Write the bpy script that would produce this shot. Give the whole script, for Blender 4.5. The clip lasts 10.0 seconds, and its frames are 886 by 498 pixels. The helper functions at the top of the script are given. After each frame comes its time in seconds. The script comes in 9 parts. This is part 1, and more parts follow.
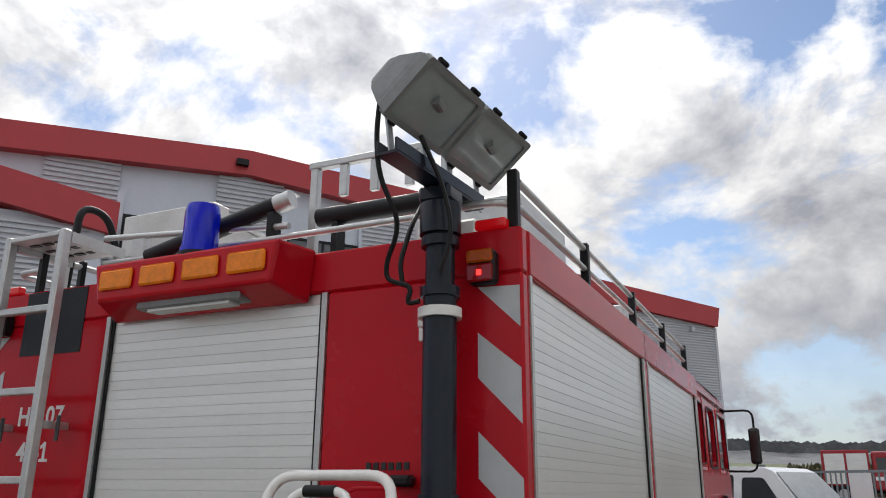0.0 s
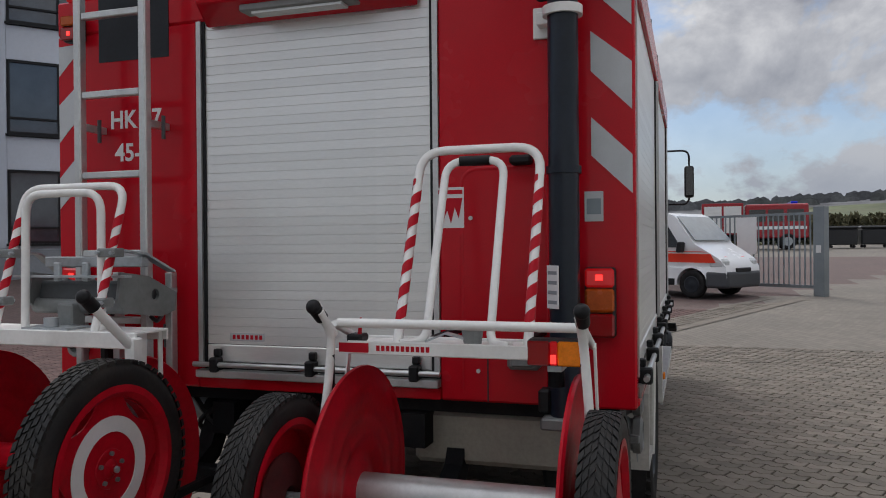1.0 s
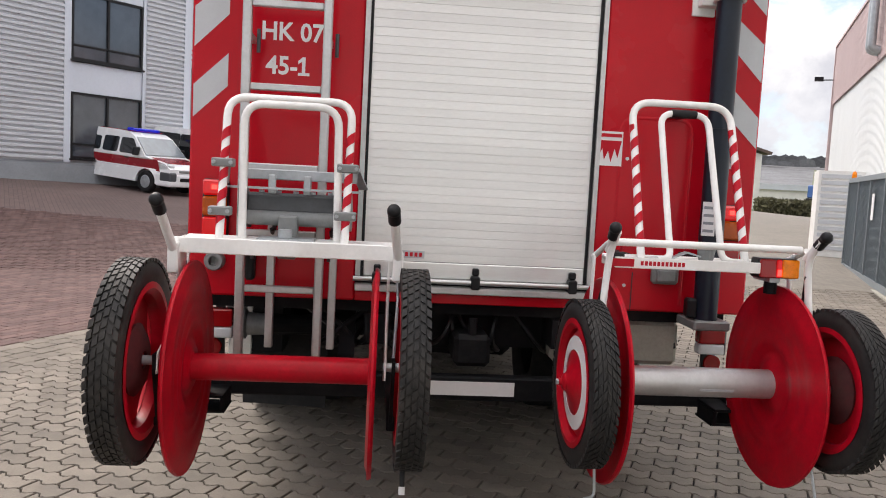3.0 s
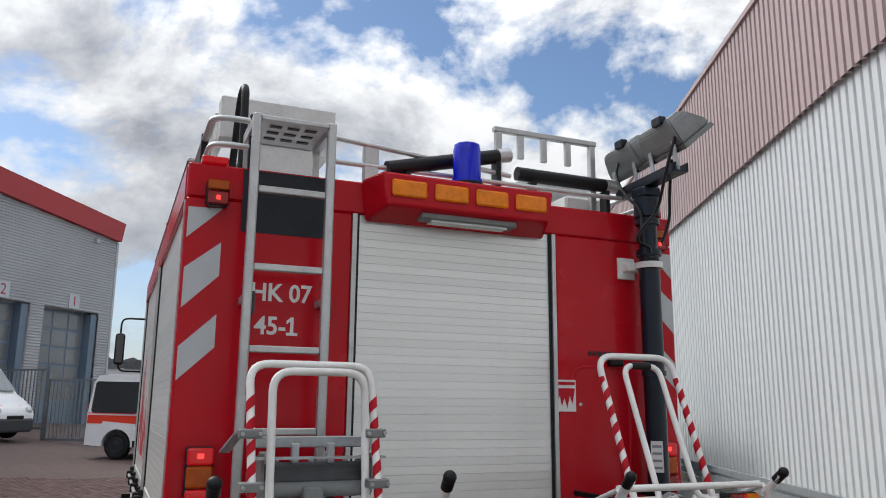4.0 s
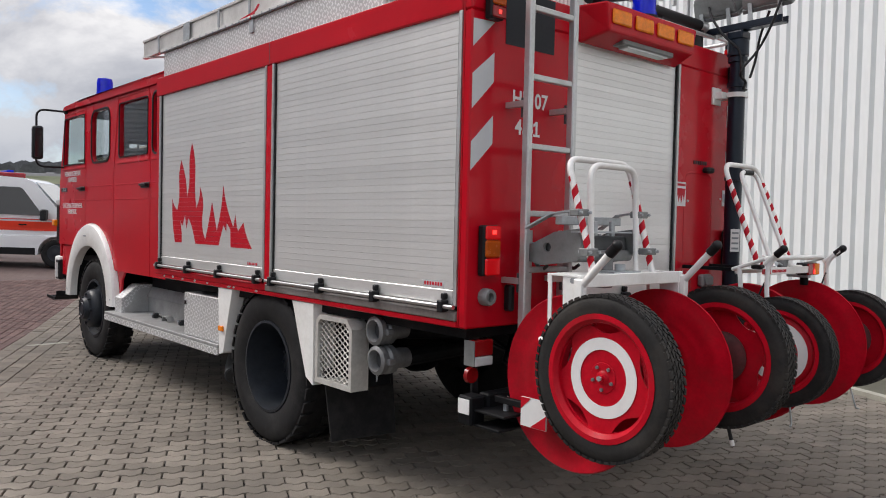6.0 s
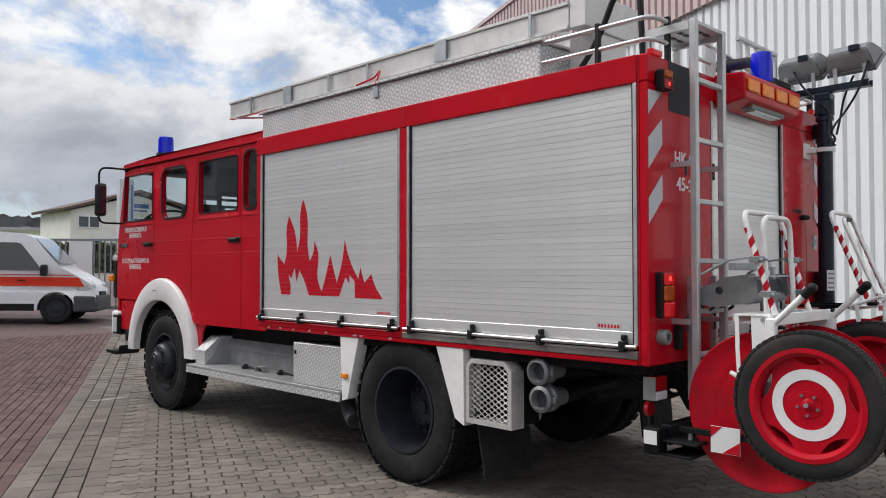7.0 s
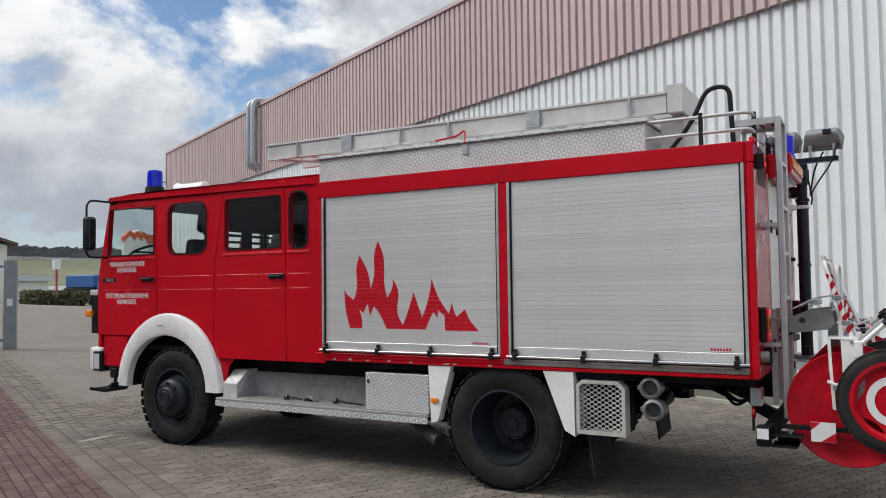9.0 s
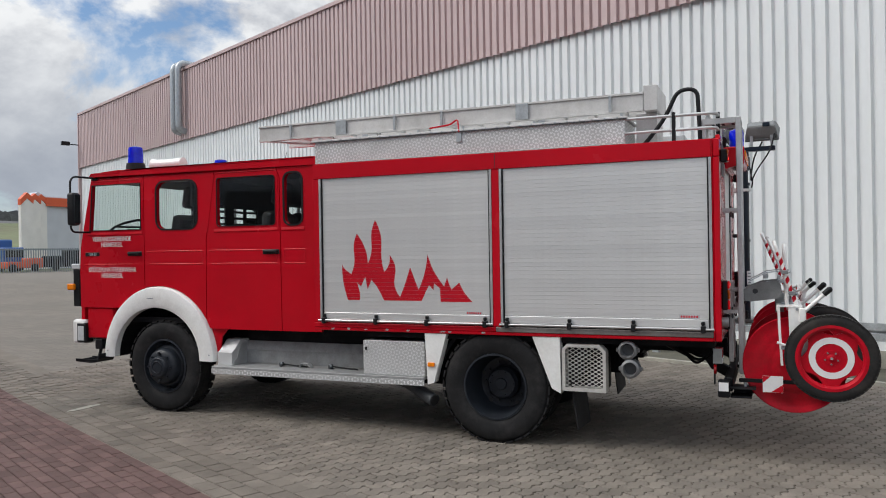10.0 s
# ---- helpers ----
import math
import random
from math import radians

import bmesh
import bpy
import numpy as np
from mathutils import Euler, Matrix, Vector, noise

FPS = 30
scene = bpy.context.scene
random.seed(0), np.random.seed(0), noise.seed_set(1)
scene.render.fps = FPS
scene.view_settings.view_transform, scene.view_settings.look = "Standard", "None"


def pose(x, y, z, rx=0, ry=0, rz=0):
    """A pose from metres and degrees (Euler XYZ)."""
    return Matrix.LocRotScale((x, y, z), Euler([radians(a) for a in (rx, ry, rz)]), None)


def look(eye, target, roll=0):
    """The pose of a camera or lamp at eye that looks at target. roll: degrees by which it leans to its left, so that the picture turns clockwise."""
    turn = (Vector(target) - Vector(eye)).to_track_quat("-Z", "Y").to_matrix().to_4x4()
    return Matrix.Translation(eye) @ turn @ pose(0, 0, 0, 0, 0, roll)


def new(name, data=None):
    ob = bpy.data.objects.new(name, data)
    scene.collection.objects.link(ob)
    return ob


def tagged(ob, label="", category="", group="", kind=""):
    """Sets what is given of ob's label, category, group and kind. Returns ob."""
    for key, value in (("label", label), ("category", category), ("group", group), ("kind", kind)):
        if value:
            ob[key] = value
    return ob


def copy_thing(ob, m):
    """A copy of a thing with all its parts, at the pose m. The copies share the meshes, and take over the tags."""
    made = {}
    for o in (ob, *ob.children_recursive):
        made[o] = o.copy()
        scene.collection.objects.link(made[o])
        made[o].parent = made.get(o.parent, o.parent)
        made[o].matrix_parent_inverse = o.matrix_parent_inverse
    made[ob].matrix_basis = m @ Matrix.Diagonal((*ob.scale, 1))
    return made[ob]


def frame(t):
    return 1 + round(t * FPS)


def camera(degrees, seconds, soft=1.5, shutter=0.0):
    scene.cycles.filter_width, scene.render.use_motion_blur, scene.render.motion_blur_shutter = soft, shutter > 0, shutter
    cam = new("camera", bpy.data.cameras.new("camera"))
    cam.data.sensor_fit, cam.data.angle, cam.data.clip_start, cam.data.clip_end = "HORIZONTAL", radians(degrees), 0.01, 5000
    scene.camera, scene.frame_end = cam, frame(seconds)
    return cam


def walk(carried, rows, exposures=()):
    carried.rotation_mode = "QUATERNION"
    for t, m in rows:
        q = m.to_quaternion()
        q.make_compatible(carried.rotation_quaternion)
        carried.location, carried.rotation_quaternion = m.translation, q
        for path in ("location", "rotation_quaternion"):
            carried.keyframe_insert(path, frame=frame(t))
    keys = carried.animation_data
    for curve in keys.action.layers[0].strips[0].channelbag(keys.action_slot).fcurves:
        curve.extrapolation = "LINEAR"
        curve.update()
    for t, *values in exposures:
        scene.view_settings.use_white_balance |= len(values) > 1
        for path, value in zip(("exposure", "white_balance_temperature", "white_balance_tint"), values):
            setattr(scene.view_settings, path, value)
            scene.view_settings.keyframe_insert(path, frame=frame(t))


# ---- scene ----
cam = camera(59.3, 10.0, 1.0)
PATH = [
    (0, (2.0, -2.212, 1.843), (1.188, -0.481, 2.43), 0.4),
    (0.2, (1.912, -2.373, 1.828), (1.169, -0.631, 2.47), 0.1),
    (0.5, (1.768, -2.565, 1.786), (1.047, -0.759, 2.254), -1.3),
    (0.6, (1.72, -2.613, 1.762), (0.998, -0.783, 2.122), -1.1),
    (0.7, (1.65, -2.652, 1.688), (0.964, -0.794, 1.969), -1.1),
    (0.9, (1.482, -2.715, 1.561), (0.855, -0.818, 1.662), -0.8),
    (1, (1.414, -2.753, 1.559), (0.807, -0.847, 1.551), -0.5),
    (1.5, (0.983, -2.966, 1.458), (0.495, -1.039, 1.238), 0.6),
    (2, (0.534, -3.199, 1.44), (0.211, -1.246, 1.154), 1.1),
    (2.2, (0.36, -3.232, 1.418), (0.103, -1.27, 1.131), 1.2),
    (3.3, (-0.725, -3.39, 1.549), (-0.362, -1.423, 1.549), 2.8),
    (3.5, (-0.913, -3.355, 1.572), (-0.423, -1.423, 1.728), 2.0),
    (4, (-1.458, -3.285, 1.641), (-0.701, -1.477, 2.039), 0.5),
    (4.5, (-2.01, -3.202, 1.654), (-1.046, -1.495, 2.054), -0.4),
    (5, (-2.545, -3.039, 1.539), (-1.396, -1.411, 1.713), 0.4),
    (5.5, (-3.129, -2.918, 1.505), (-1.854, -1.378, 1.497), 1.3),
    (6, (-3.724, -2.678, 1.48), (-2.408, -1.173, 1.416), 1.3),
    (7.3, (-5.198, -1.957, 1.511), (-3.747, -0.583, 1.605), -0.3),
    (7.5, (-5.422, -1.821, 1.527), (-3.937, -0.486, 1.641), -0.4),
    (8, (-5.945, -1.465, 1.534), (-4.372, -0.238, 1.678), -0.5),
    (8.5, (-6.495, -1.118, 1.599), (-4.839, -0.004, 1.733), -0.6),
    (9, (-6.954, -0.794, 1.647), (-5.221, 0.199, 1.745), -0.7),
    (9.5, (-7.404, -0.52, 1.7), (-5.609, 0.36, 1.746), -0.9),
    (10, (-7.914, -0.399, 1.778), (-6.073, 0.384, 1.777), -0.9),
]

EXPOSURES = [(0.0, 0.50, 6500, 10), (0.5, 0.07, 6450, 10), (1.0, 0.26, 6300, 11), (1.5, 0.93, 6950, 14), (2.0, 1.30, 6850, 14), (3.5, 1.17, 6650, 13), (4.0, 0.51, 6300, 9),
             (4.5, 0.22, 6250, 8), (5.0, 0.24, 6350, 9), (5.5, 0.44, 6400, 11), (6.0, 0.72, 6500, 12), (7.5, 0.56, 6300, 9), (10.0, 0.53, 6300, 9)]
walk(cam, [(t, look(eye, target, roll)) for t, eye, target, roll in PATH], EXPOSURES)

# ---- world and sun ----
SUN_AZ, SUN_EL = -32.0, 44.0          # degrees right of +y, and above the horizon
world = bpy.data.worlds.new("sky")
scene.world = world
world.use_nodes = True


def net(tree):
    """Small helper to add and wire nodes of a tree."""
    def add(kind, **values):
        node = tree.nodes.new(kind)
        for key, value in values.items():
            if key == "op":
                node.operation = value
            elif key == "ramp":
                els = node.color_ramp.elements
                while len(els) < len(value):
                    els.new(0.5)
                for e, (p, c) in zip(els, value):
                    e.position, e.color = p, (*c, 1) if len(c) == 3 else c
            else:
                for n, v in value.items():
                    sock = node.inputs[n]
                    if isinstance(v, bpy.types.NodeSocket):
                        tree.links.new(v, sock)
                    else:
                        sock.default_value = v
        return node
    return add


def build_sky():
    t = world.node_tree
    t.nodes.clear()
    add = net(t)
    sky = t.nodes.new("ShaderNodeTexSky")
    sky.sky_type = "NISHITA"
    sky.sun_disc = False
    sky.sun_elevation, sky.sun_rotation = radians(SUN_EL), radians(SUN_AZ)
    sky.air_density, sky.dust_density, sky.ozone_density = 1.0, 0.5, 3.0
    clear = add("ShaderNodeBackground", i={"Color": sky.outputs[0], "Strength": 0.085})
    tc = t.nodes.new("ShaderNodeTexCoord")
    sep = add("ShaderNodeSeparateXYZ", i={0: tc.outputs["Generated"]})
    up = add("ShaderNodeMath", op="MAXIMUM", i={0: sep.outputs[2], 1: 0.0})
    tall = add("ShaderNodeMath", op="MULTIPLY", i={0: sep.outputs[2], 1: 1.5})
    flat = add("ShaderNodeCombineXYZ", i={0: sep.outputs[0], 1: sep.outputs[1], 2: tall.outputs[0]})
    big = add("ShaderNodeTexNoise", i={"Vector": flat.outputs[0], "Scale": 4.2, "Detail": 10.0, "Roughness": 0.58, "Distortion": 0.2})
    # the same field a step towards the sun: thinner there means a lit edge
    step = add("ShaderNodeVectorMath", op="ADD", i={0: flat.outputs[0], 1: (math.sin(radians(SUN_AZ)) * 0.035, math.cos(radians(SUN_AZ)) * 0.035, 0.045)})
    lit = add("ShaderNodeTexNoise", i={"Vector": step.outputs[0], "Scale": 4.2, "Detail": 10.0, "Roughness": 0.58, "Distortion": 0.2})
    cover = add("ShaderNodeValToRGB", i={"Fac": big.outputs[0]}, ramp=[(0.400, (0, 0, 0)), (0.495, (1, 1, 1))])
    diff = add("ShaderNodeMath", op="SUBTRACT", i={0: big.outputs[0], 1: lit.outputs[0]})
    thick = add("ShaderNodeMath", op="MULTIPLY_ADD", i={0: big.outputs[0], 1: -1.5, 2: 1.33})
    tone = add("ShaderNodeMath", op="MULTIPLY_ADD", i={0: diff.outputs[0], 1: 2.4, 2: thick.outputs[0]})
    shade = add("ShaderNodeValToRGB", i={"Fac": tone.outputs[0]},
                ramp=[(0.22, (0.35, 0.36, 0.40)), (0.45, (0.57, 0.575, 0.60)), (0.68, (0.87, 0.865, 0.86)), (0.85, (0.93, 0.92, 0.90))])
    # a haze of grey-blue low over the land
    low = add("ShaderNodeValToRGB", i={"Fac": up.outputs[0]}, ramp=[(0.0, (1, 1, 1)), (0.26, (0, 0, 0))])
    haze = add("ShaderNodeMix", i={})
    haze.data_type = "RGBA"
    t.links.new(low.outputs[0], haze.inputs["Factor"])
    t.links.new(shade.outputs[0], haze.inputs[6])
    haze.inputs[7].default_value = (0.47, 0.51, 0.58, 1)
    # cloud cover is brighter overhead than near the horizon
    lift = add("ShaderNodeMath", op="POWER", i={0: up.outputs[0], 1: 1.7})
    over = add("ShaderNodeMath", op="MULTIPLY_ADD", i={0: lift.outputs[0], 1: 1.25 * CLOUD, 2: 0.58 * CLOUD})
    cloud = add("ShaderNodeBackground", i={"Color": haze.outputs[2], "Strength": over.outputs[0]})
    lowc = add("ShaderNodeMath", op="MULTIPLY", i={0: low.outputs[0], 1: 0.75})
    fac = add("ShaderNodeMath", op="MAXIMUM", i={0: cover.outputs[0], 1: lowc.outputs[0]})
    mix = add("ShaderNodeMixShader", i={0: fac.outputs[0], 1: clear.outputs[0], 2: cloud.outputs[0]})
    out = t.nodes.new("ShaderNodeOutputWorld")
    t.links.new(mix.outputs[0], out.inputs[0])


CLOUD = 1.0
build_sky()
sun = new("sun", bpy.data.lights.new("sun", "SUN"))
sun.data.energy, sun.data.angle, sun.data.color = 1.5, radians(28), (1.0, 0.95, 0.88)
sun.matrix_world = look((0, 0, 40), (-math.sin(radians(SUN_AZ)) * 40, -math.cos(radians(SUN_AZ)) * 40, 40 - 40 * math.tan(radians(SUN_EL))))

# ---- materials ----


def material(name, colour, rough=0.5, metal=0.0, var=0.12, scale=6.0, grain=60.0, bump=0.0, coat=0.0, dirt=None, dirt_amount=0.35, emit=None, emit_power=0.0, random=0.0, stretch=(1, 1, 1), rough_var=0.1, spec=0.5):
    """A surface with a broad stain, a fine grain, its own roughness and a light relief."""
    m = bpy.data.materials.new(name)
    m.use_nodes = True
    t = m.node_tree
    add = net(t)
    b = t.nodes["Principled BSDF"]
    tc = t.nodes.new("ShaderNodeTexCoord")
    mp = add("ShaderNodeMapping", i={"Vector": tc.outputs["Object"], "Scale": stretch})
    n1 = add("ShaderNodeTexNoise", i={"Vector": mp.outputs[0], "Scale": scale, "Detail": 5.0, "Roughness": 0.6})
    n2 = add("ShaderNodeTexNoise", i={"Vector": mp.outputs[0], "Scale": grain, "Detail": 3.0, "Roughness": 0.6})
    dark = tuple(c * (1 - var) for c in colour)
    light = tuple(min(1, c * (1 + var)) for c in colour)
    ramp = add("ShaderNodeValToRGB", i={"Fac": n1.outputs[0]}, ramp=[(0.3, dark), (0.7, light)])
    mixg = add("ShaderNodeMix", i={})
    mixg.data_type, mixg.blend_type = "RGBA", "MULTIPLY"
    mixg.inputs["Factor"].default_value = min(1.0, var * 2.2)
    t.links.new(ramp.outputs[0], mixg.inputs[6])
    gr = add("ShaderNodeValToRGB", i={"Fac": n2.outputs[0]}, ramp=[(0.25, (0.55, 0.55, 0.55)), (0.6, (1, 1, 1))])
    t.links.new(gr.outputs[0], mixg.inputs[7])
    col = mixg.outputs[2]
    if dirt:
        md = add("ShaderNodeMix", i={})
        md.data_type = "RGBA"
        n3 = add("ShaderNodeTexNoise", i={"Vector": mp.outputs[0], "Scale": scale * 0.45, "Detail": 7.0, "Roughness": 0.7})
        dr = add("ShaderNodeValToRGB", i={"Fac": n3.outputs[0]}, ramp=[(0.48, (0, 0, 0)), (0.72, (dirt_amount,) * 3)])
        t.links.new(dr.outputs[0], md.inputs["Factor"])
        t.links.new(col, md.inputs[6])
        md.inputs[7].default_value = (*dirt, 1)
        col = md.outputs[2]
    if random:
        oi = t.nodes.new("ShaderNodeObjectInfo")
        isl = t.nodes.new("ShaderNodeNewGeometry")
        sm = add("ShaderNodeMath", op="ADD", i={0: oi.outputs["Random"], 1: isl.outputs["Random Per Island"]})
        fr = add("ShaderNodeMath", op="FRACT", i={0: sm.outputs[0]})
        sc = add("ShaderNodeMath", op="MULTIPLY_ADD", i={0: fr.outputs[0], 1: random * 2, 2: 1 - random})
        mr = add("ShaderNodeVectorMath", op="SCALE", i={0: col, 3: sc.outputs[0]})
        col = mr.outputs[0]
    t.links.new(col, b.inputs["Base Color"])
    rr = add("ShaderNodeMath", op="MULTIPLY_ADD", i={0: n1.outputs[0], 1: rough_var * 2, 2: max(0.02, rough - rough_var)})
    t.links.new(rr.outputs[0], b.inputs["Roughness"])
    b.inputs["Metallic"].default_value = metal
    b.inputs["Specular IOR Level"].default_value = spec
    b.inputs["Coat Weight"].default_value = coat
    b.inputs["Coat Roughness"].default_value = 0.08
    if bump:
        bp = add("ShaderNodeBump", i={"Height": n2.outputs[0], "Strength": bump, "Distance": 0.004})
        t.links.new(bp.outputs[0], b.inputs["Normal"])
    if emit:
        b.inputs["Emission Color"].default_value = (*emit, 1)
        b.inputs["Emission Strength"].default_value = emit_power
    return m


def glass(name, tint, alpha=0.25, rough=0.03):
    """Thin window glass: a clear pane with a mirror-like gloss."""
    m = bpy.data.materials.new(name)
    m.use_nodes = True
    t = m.node_tree
    t.nodes.clear()
    add = net(t)
    tr = add("ShaderNodeBsdfTransparent", i={"Color": (*tint, 1)})
    gl = add("ShaderNodeBsdfGlossy", i={"Color": (1, 1, 1, 1), "Roughness": rough})
    lw = t.nodes.new("ShaderNodeLayerWeight")
    pw = add("ShaderNodeMath", op="POWER", i={0: lw.outputs["Facing"], 1: 4.0})
    f2 = add("ShaderNodeMath", op="MULTIPLY_ADD", i={0: pw.outputs[0], 1: 0.6, 2: alpha * 0.12})
    mx = add("ShaderNodeMixShader", i={0: f2.outputs[0], 1: tr.outputs[0], 2: gl.outputs[0]})
    out = t.nodes.new("ShaderNodeOutputMaterial")
    t.links.new(mx.outputs[0], out.inputs[0])
    return m


def chequer_plate(name, fine=68.0, bar_glint=0.36):
    """Bright aluminium tread plate with raised slanted bars."""
    m = material(name, (0.70, 0.71, 0.71), rough=0.40, metal=0.35, var=0.08, scale=5, grain=90, dirt=(0.35, 0.34, 0.32), dirt_amount=0.25)
    t = m.node_tree
    add = net(t)
    b = t.nodes["Principled BSDF"]
    tc = t.nodes.new("ShaderNodeTexCoord")
    sp = add("ShaderNodeSeparateXYZ", i={0: tc.outputs["Object"]})
    s1 = add("ShaderNodeMath", op="ADD", i={0: sp.outputs[0], 1: sp.outputs[1]})
    ua = add("ShaderNodeMath", op="ADD", i={0: s1.outputs[0], 1: sp.outputs[2]})
    ub = add("ShaderNodeMath", op="SUBTRACT", i={0: s1.outputs[0], 1: sp.outputs[2]})
    hs = []
    for u, v in ((ua, ub), (ub, ua)):
        f1 = add("ShaderNodeMath", op="MULTIPLY", i={0: u.outputs[0], 1: fine})
        f2 = add("ShaderNodeMath", op="MULTIPLY", i={0: v.outputs[0], 1: fine * 2})
        a1 = add("ShaderNodeMath", op="SINE", i={0: f1.outputs[0]})
        a2 = add("ShaderNodeMath", op="SINE", i={0: f2.outputs[0]})
        pr = add("ShaderNodeMath", op="MULTIPLY", i={0: a1.outputs[0], 1: a2.outputs[0]})
        th = add("ShaderNodeMath", op="GREATER_THAN", i={0: pr.outputs[0], 1: 0.45})
        hs.append(th)
    h = add("ShaderNodeMath", op="MAXIMUM", i={0: hs[0].outputs[0], 1: hs[1].outputs[0]})
    # the light that the raised bars catch is painted into the base colour
    old = b.inputs["Base Color"].links[0].from_socket
    tone = add("ShaderNodeMath", op="MULTIPLY_ADD", i={0: h.outputs[0], 1: bar_glint, 2: 0.98 - bar_glint * 0.55})
    worn = add("ShaderNodeVectorMath", op="SCALE", i={0: old, 3: tone.outputs[0]})
    t.links.new(worn.outputs[0], b.inputs["Base Color"])
    bp = add("ShaderNodeBump", i={"Height": h.outputs[0], "Strength": 0.7, "Distance": 0.003})
    t.links.new(bp.outputs[0], b.inputs["Normal"])
    return m


RED = material("red_paint", (0.49, 0.004, 0.014), spec=0.17, rough=0.26, var=0.10, scale=1.2, grain=160, coat=0.15, dirt=(0.24, 0.02, 0.02), dirt_amount=0.25, rough_var=0.06)
DULL_RED = material("dull_red_paint", (0.46, 0.004, 0.016), spec=0.14, rough=0.36, var=0.16, scale=9, grain=60, coat=0.05, dirt=(0.16, 0.02, 0.02), dirt_amount=0.45, bump=0.08)
WHITE = material("white_paint", (0.83, 0.83, 0.81), rough=0.38, var=0.06, scale=5, grain=50, coat=0.2, dirt=(0.42, 0.39, 0.34), dirt_amount=0.35)
SLAT = material("anodised_slat", (0.785, 0.79, 0.775), rough=0.33, metal=0.5, var=0.06, scale=1.4, grain=30, stretch=(1, 1, 6), dirt=(0.42, 0.42, 0.40), dirt_amount=0.3, random=0.05, rough_var=0.10)
ALU = material("worn_aluminium", (0.56, 0.57, 0.57), rough=0.42, metal=0.7, var=0.10, scale=8, grain=70, dirt=(0.30, 0.29, 0.27), dirt_amount=0.3, bump=0.05)
STEEL = material("galvanised_steel", (0.42, 0.45, 0.47), rough=0.45, metal=0.6, var=0.14, scale=10, grain=40, bump=0.05)
# dirty tread plate, its colour also darkened for the shade under the cab
SHADED_ALU = material("dirty_shaded_tread_plate", (0.33, 0.335, 0.335), rough=0.55, metal=0.3, var=0.16, scale=9, grain=70, dirt=(0.16, 0.155, 0.145), dirt_amount=0.5, bump=0.15)
PALE_ALU = material("pale_aluminium", (0.62, 0.615, 0.60), rough=0.45, metal=0.35, var=0.10, scale=6, grain=60, dirt=(0.38, 0.36, 0.33), dirt_amount=0.35)
CHROME = material("bright_rod", (0.55, 0.55, 0.55), rough=0.32, metal=0.9, var=0.06)
GUARD = material("pale_zinc", (0.60, 0.59, 0.56), rough=0.45, metal=0.35, var=0.12, scale=12, grain=60, dirt=(0.30, 0.28, 0.25), dirt_amount=0.35)
CHEQUER = chequer_plate("chequer_plate")
# same plate with a stronger painted glint on its bars
TREAD_EDGE = chequer_plate("glint_tread_edge", 62.0, 0.5)
DRUM = material("dull_dark_red_plate", (0.10, 0.022, 0.024), spec=0.2, rough=0.55, var=0.25, scale=14, grain=60, dirt=(0.08, 0.06, 0.055), dirt_amount=0.5)
COUPLING = material("weathered_coupling", (0.20, 0.205, 0.21), rough=0.45, metal=0.4, var=0.15, scale=14, grain=60, dirt=(0.08, 0.08, 0.08), dirt_amount=0.4)
WORN_SILL = material("worn_sill", (0.20, 0.175, 0.165), rough=0.6, metal=0.2, var=0.2, scale=5, grain=40, dirt=(0.36, 0.35, 0.34), dirt_amount=0.5)
BLACK = material("black_plastic", (0.011, 0.0115, 0.013), spec=0.25, rough=0.45, var=0.2, scale=9, grain=80, bump=0.05)
MAST = material("black_mast_paint", (0.008, 0.014, 0.025), spec=0.25, rough=0.33, var=0.2, scale=5, grain=60, coat=0.2)
CHASSIS = material("chassis_black", (0.006, 0.0065, 0.008), spec=0.12, rough=0.6, var=0.3, scale=6, grain=40, dirt=(0.045, 0.042, 0.04), dirt_amount=0.4, bump=0.1)
RUBBER = material("tyre_rubber", (0.016, 0.016, 0.017), spec=0.18, rough=0.7, var=0.22, scale=14, grain=90, dirt=(0.055, 0.052, 0.05), dirt_amount=0.45, bump=0.12)
REEL_RUBBER = material("dusty_reel_tyre", (0.019, 0.0185, 0.0185), spec=0.25, rough=0.6, var=0.3, scale=9, grain=70, dirt=(0.065, 0.056, 0.047), dirt_amount=0.5, bump=0.15)
RIM = material("dark_steel_rim", (0.017, 0.021, 0.028), spec=0.3, rough=0.42, var=0.25, scale=8, grain=40, dirt=(0.05, 0.05, 0.05), dirt_amount=0.4)
SILVER = material("reflective_silver_foil", (0.50, 0.52, 0.54), rough=0.4, var=0.05, scale=12, grain=220)
FOIL_RED = material("red_foil", (0.46, 0.006, 0.018), spec=0.2, rough=0.4, var=0.06, scale=8, grain=120)
DARK_FOIL = material("anthracite_foil", (0.028, 0.032, 0.038), spec=0.2, rough=0.5, var=0.15, scale=7, grain=60)
LAMP_RED = material("red_lens", (0.26, 0.004, 0.006), spec=0.3, rough=0.15, var=0.05, coat=0.5)
LAMP_RED_ON = material("red_lens_lit", (0.34, 0.004, 0.006), spec=0.3, rough=0.15, var=0.05, coat=0.5, emit=(1.0, 0.006, 0.012), emit_power=0.14)
BULB_ON = material("lit_bulb", (0.9, 0.1, 0.05), rough=0.2, emit=(1.0, 0.02, 0.02), emit_power=1.8)
AMBER = material("amber_lens", (0.88, 0.235, 0.006), spec=0.25, rough=0.22, var=0.16, scale=30, grain=160, coat=0.2, bump=0.3)
AMBER_DULL = material("dull_amber_lens", (0.42, 0.075, 0.004), spec=0.25, rough=0.25, var=0.14, scale=30, grain=160, coat=0.2, bump=0.2)
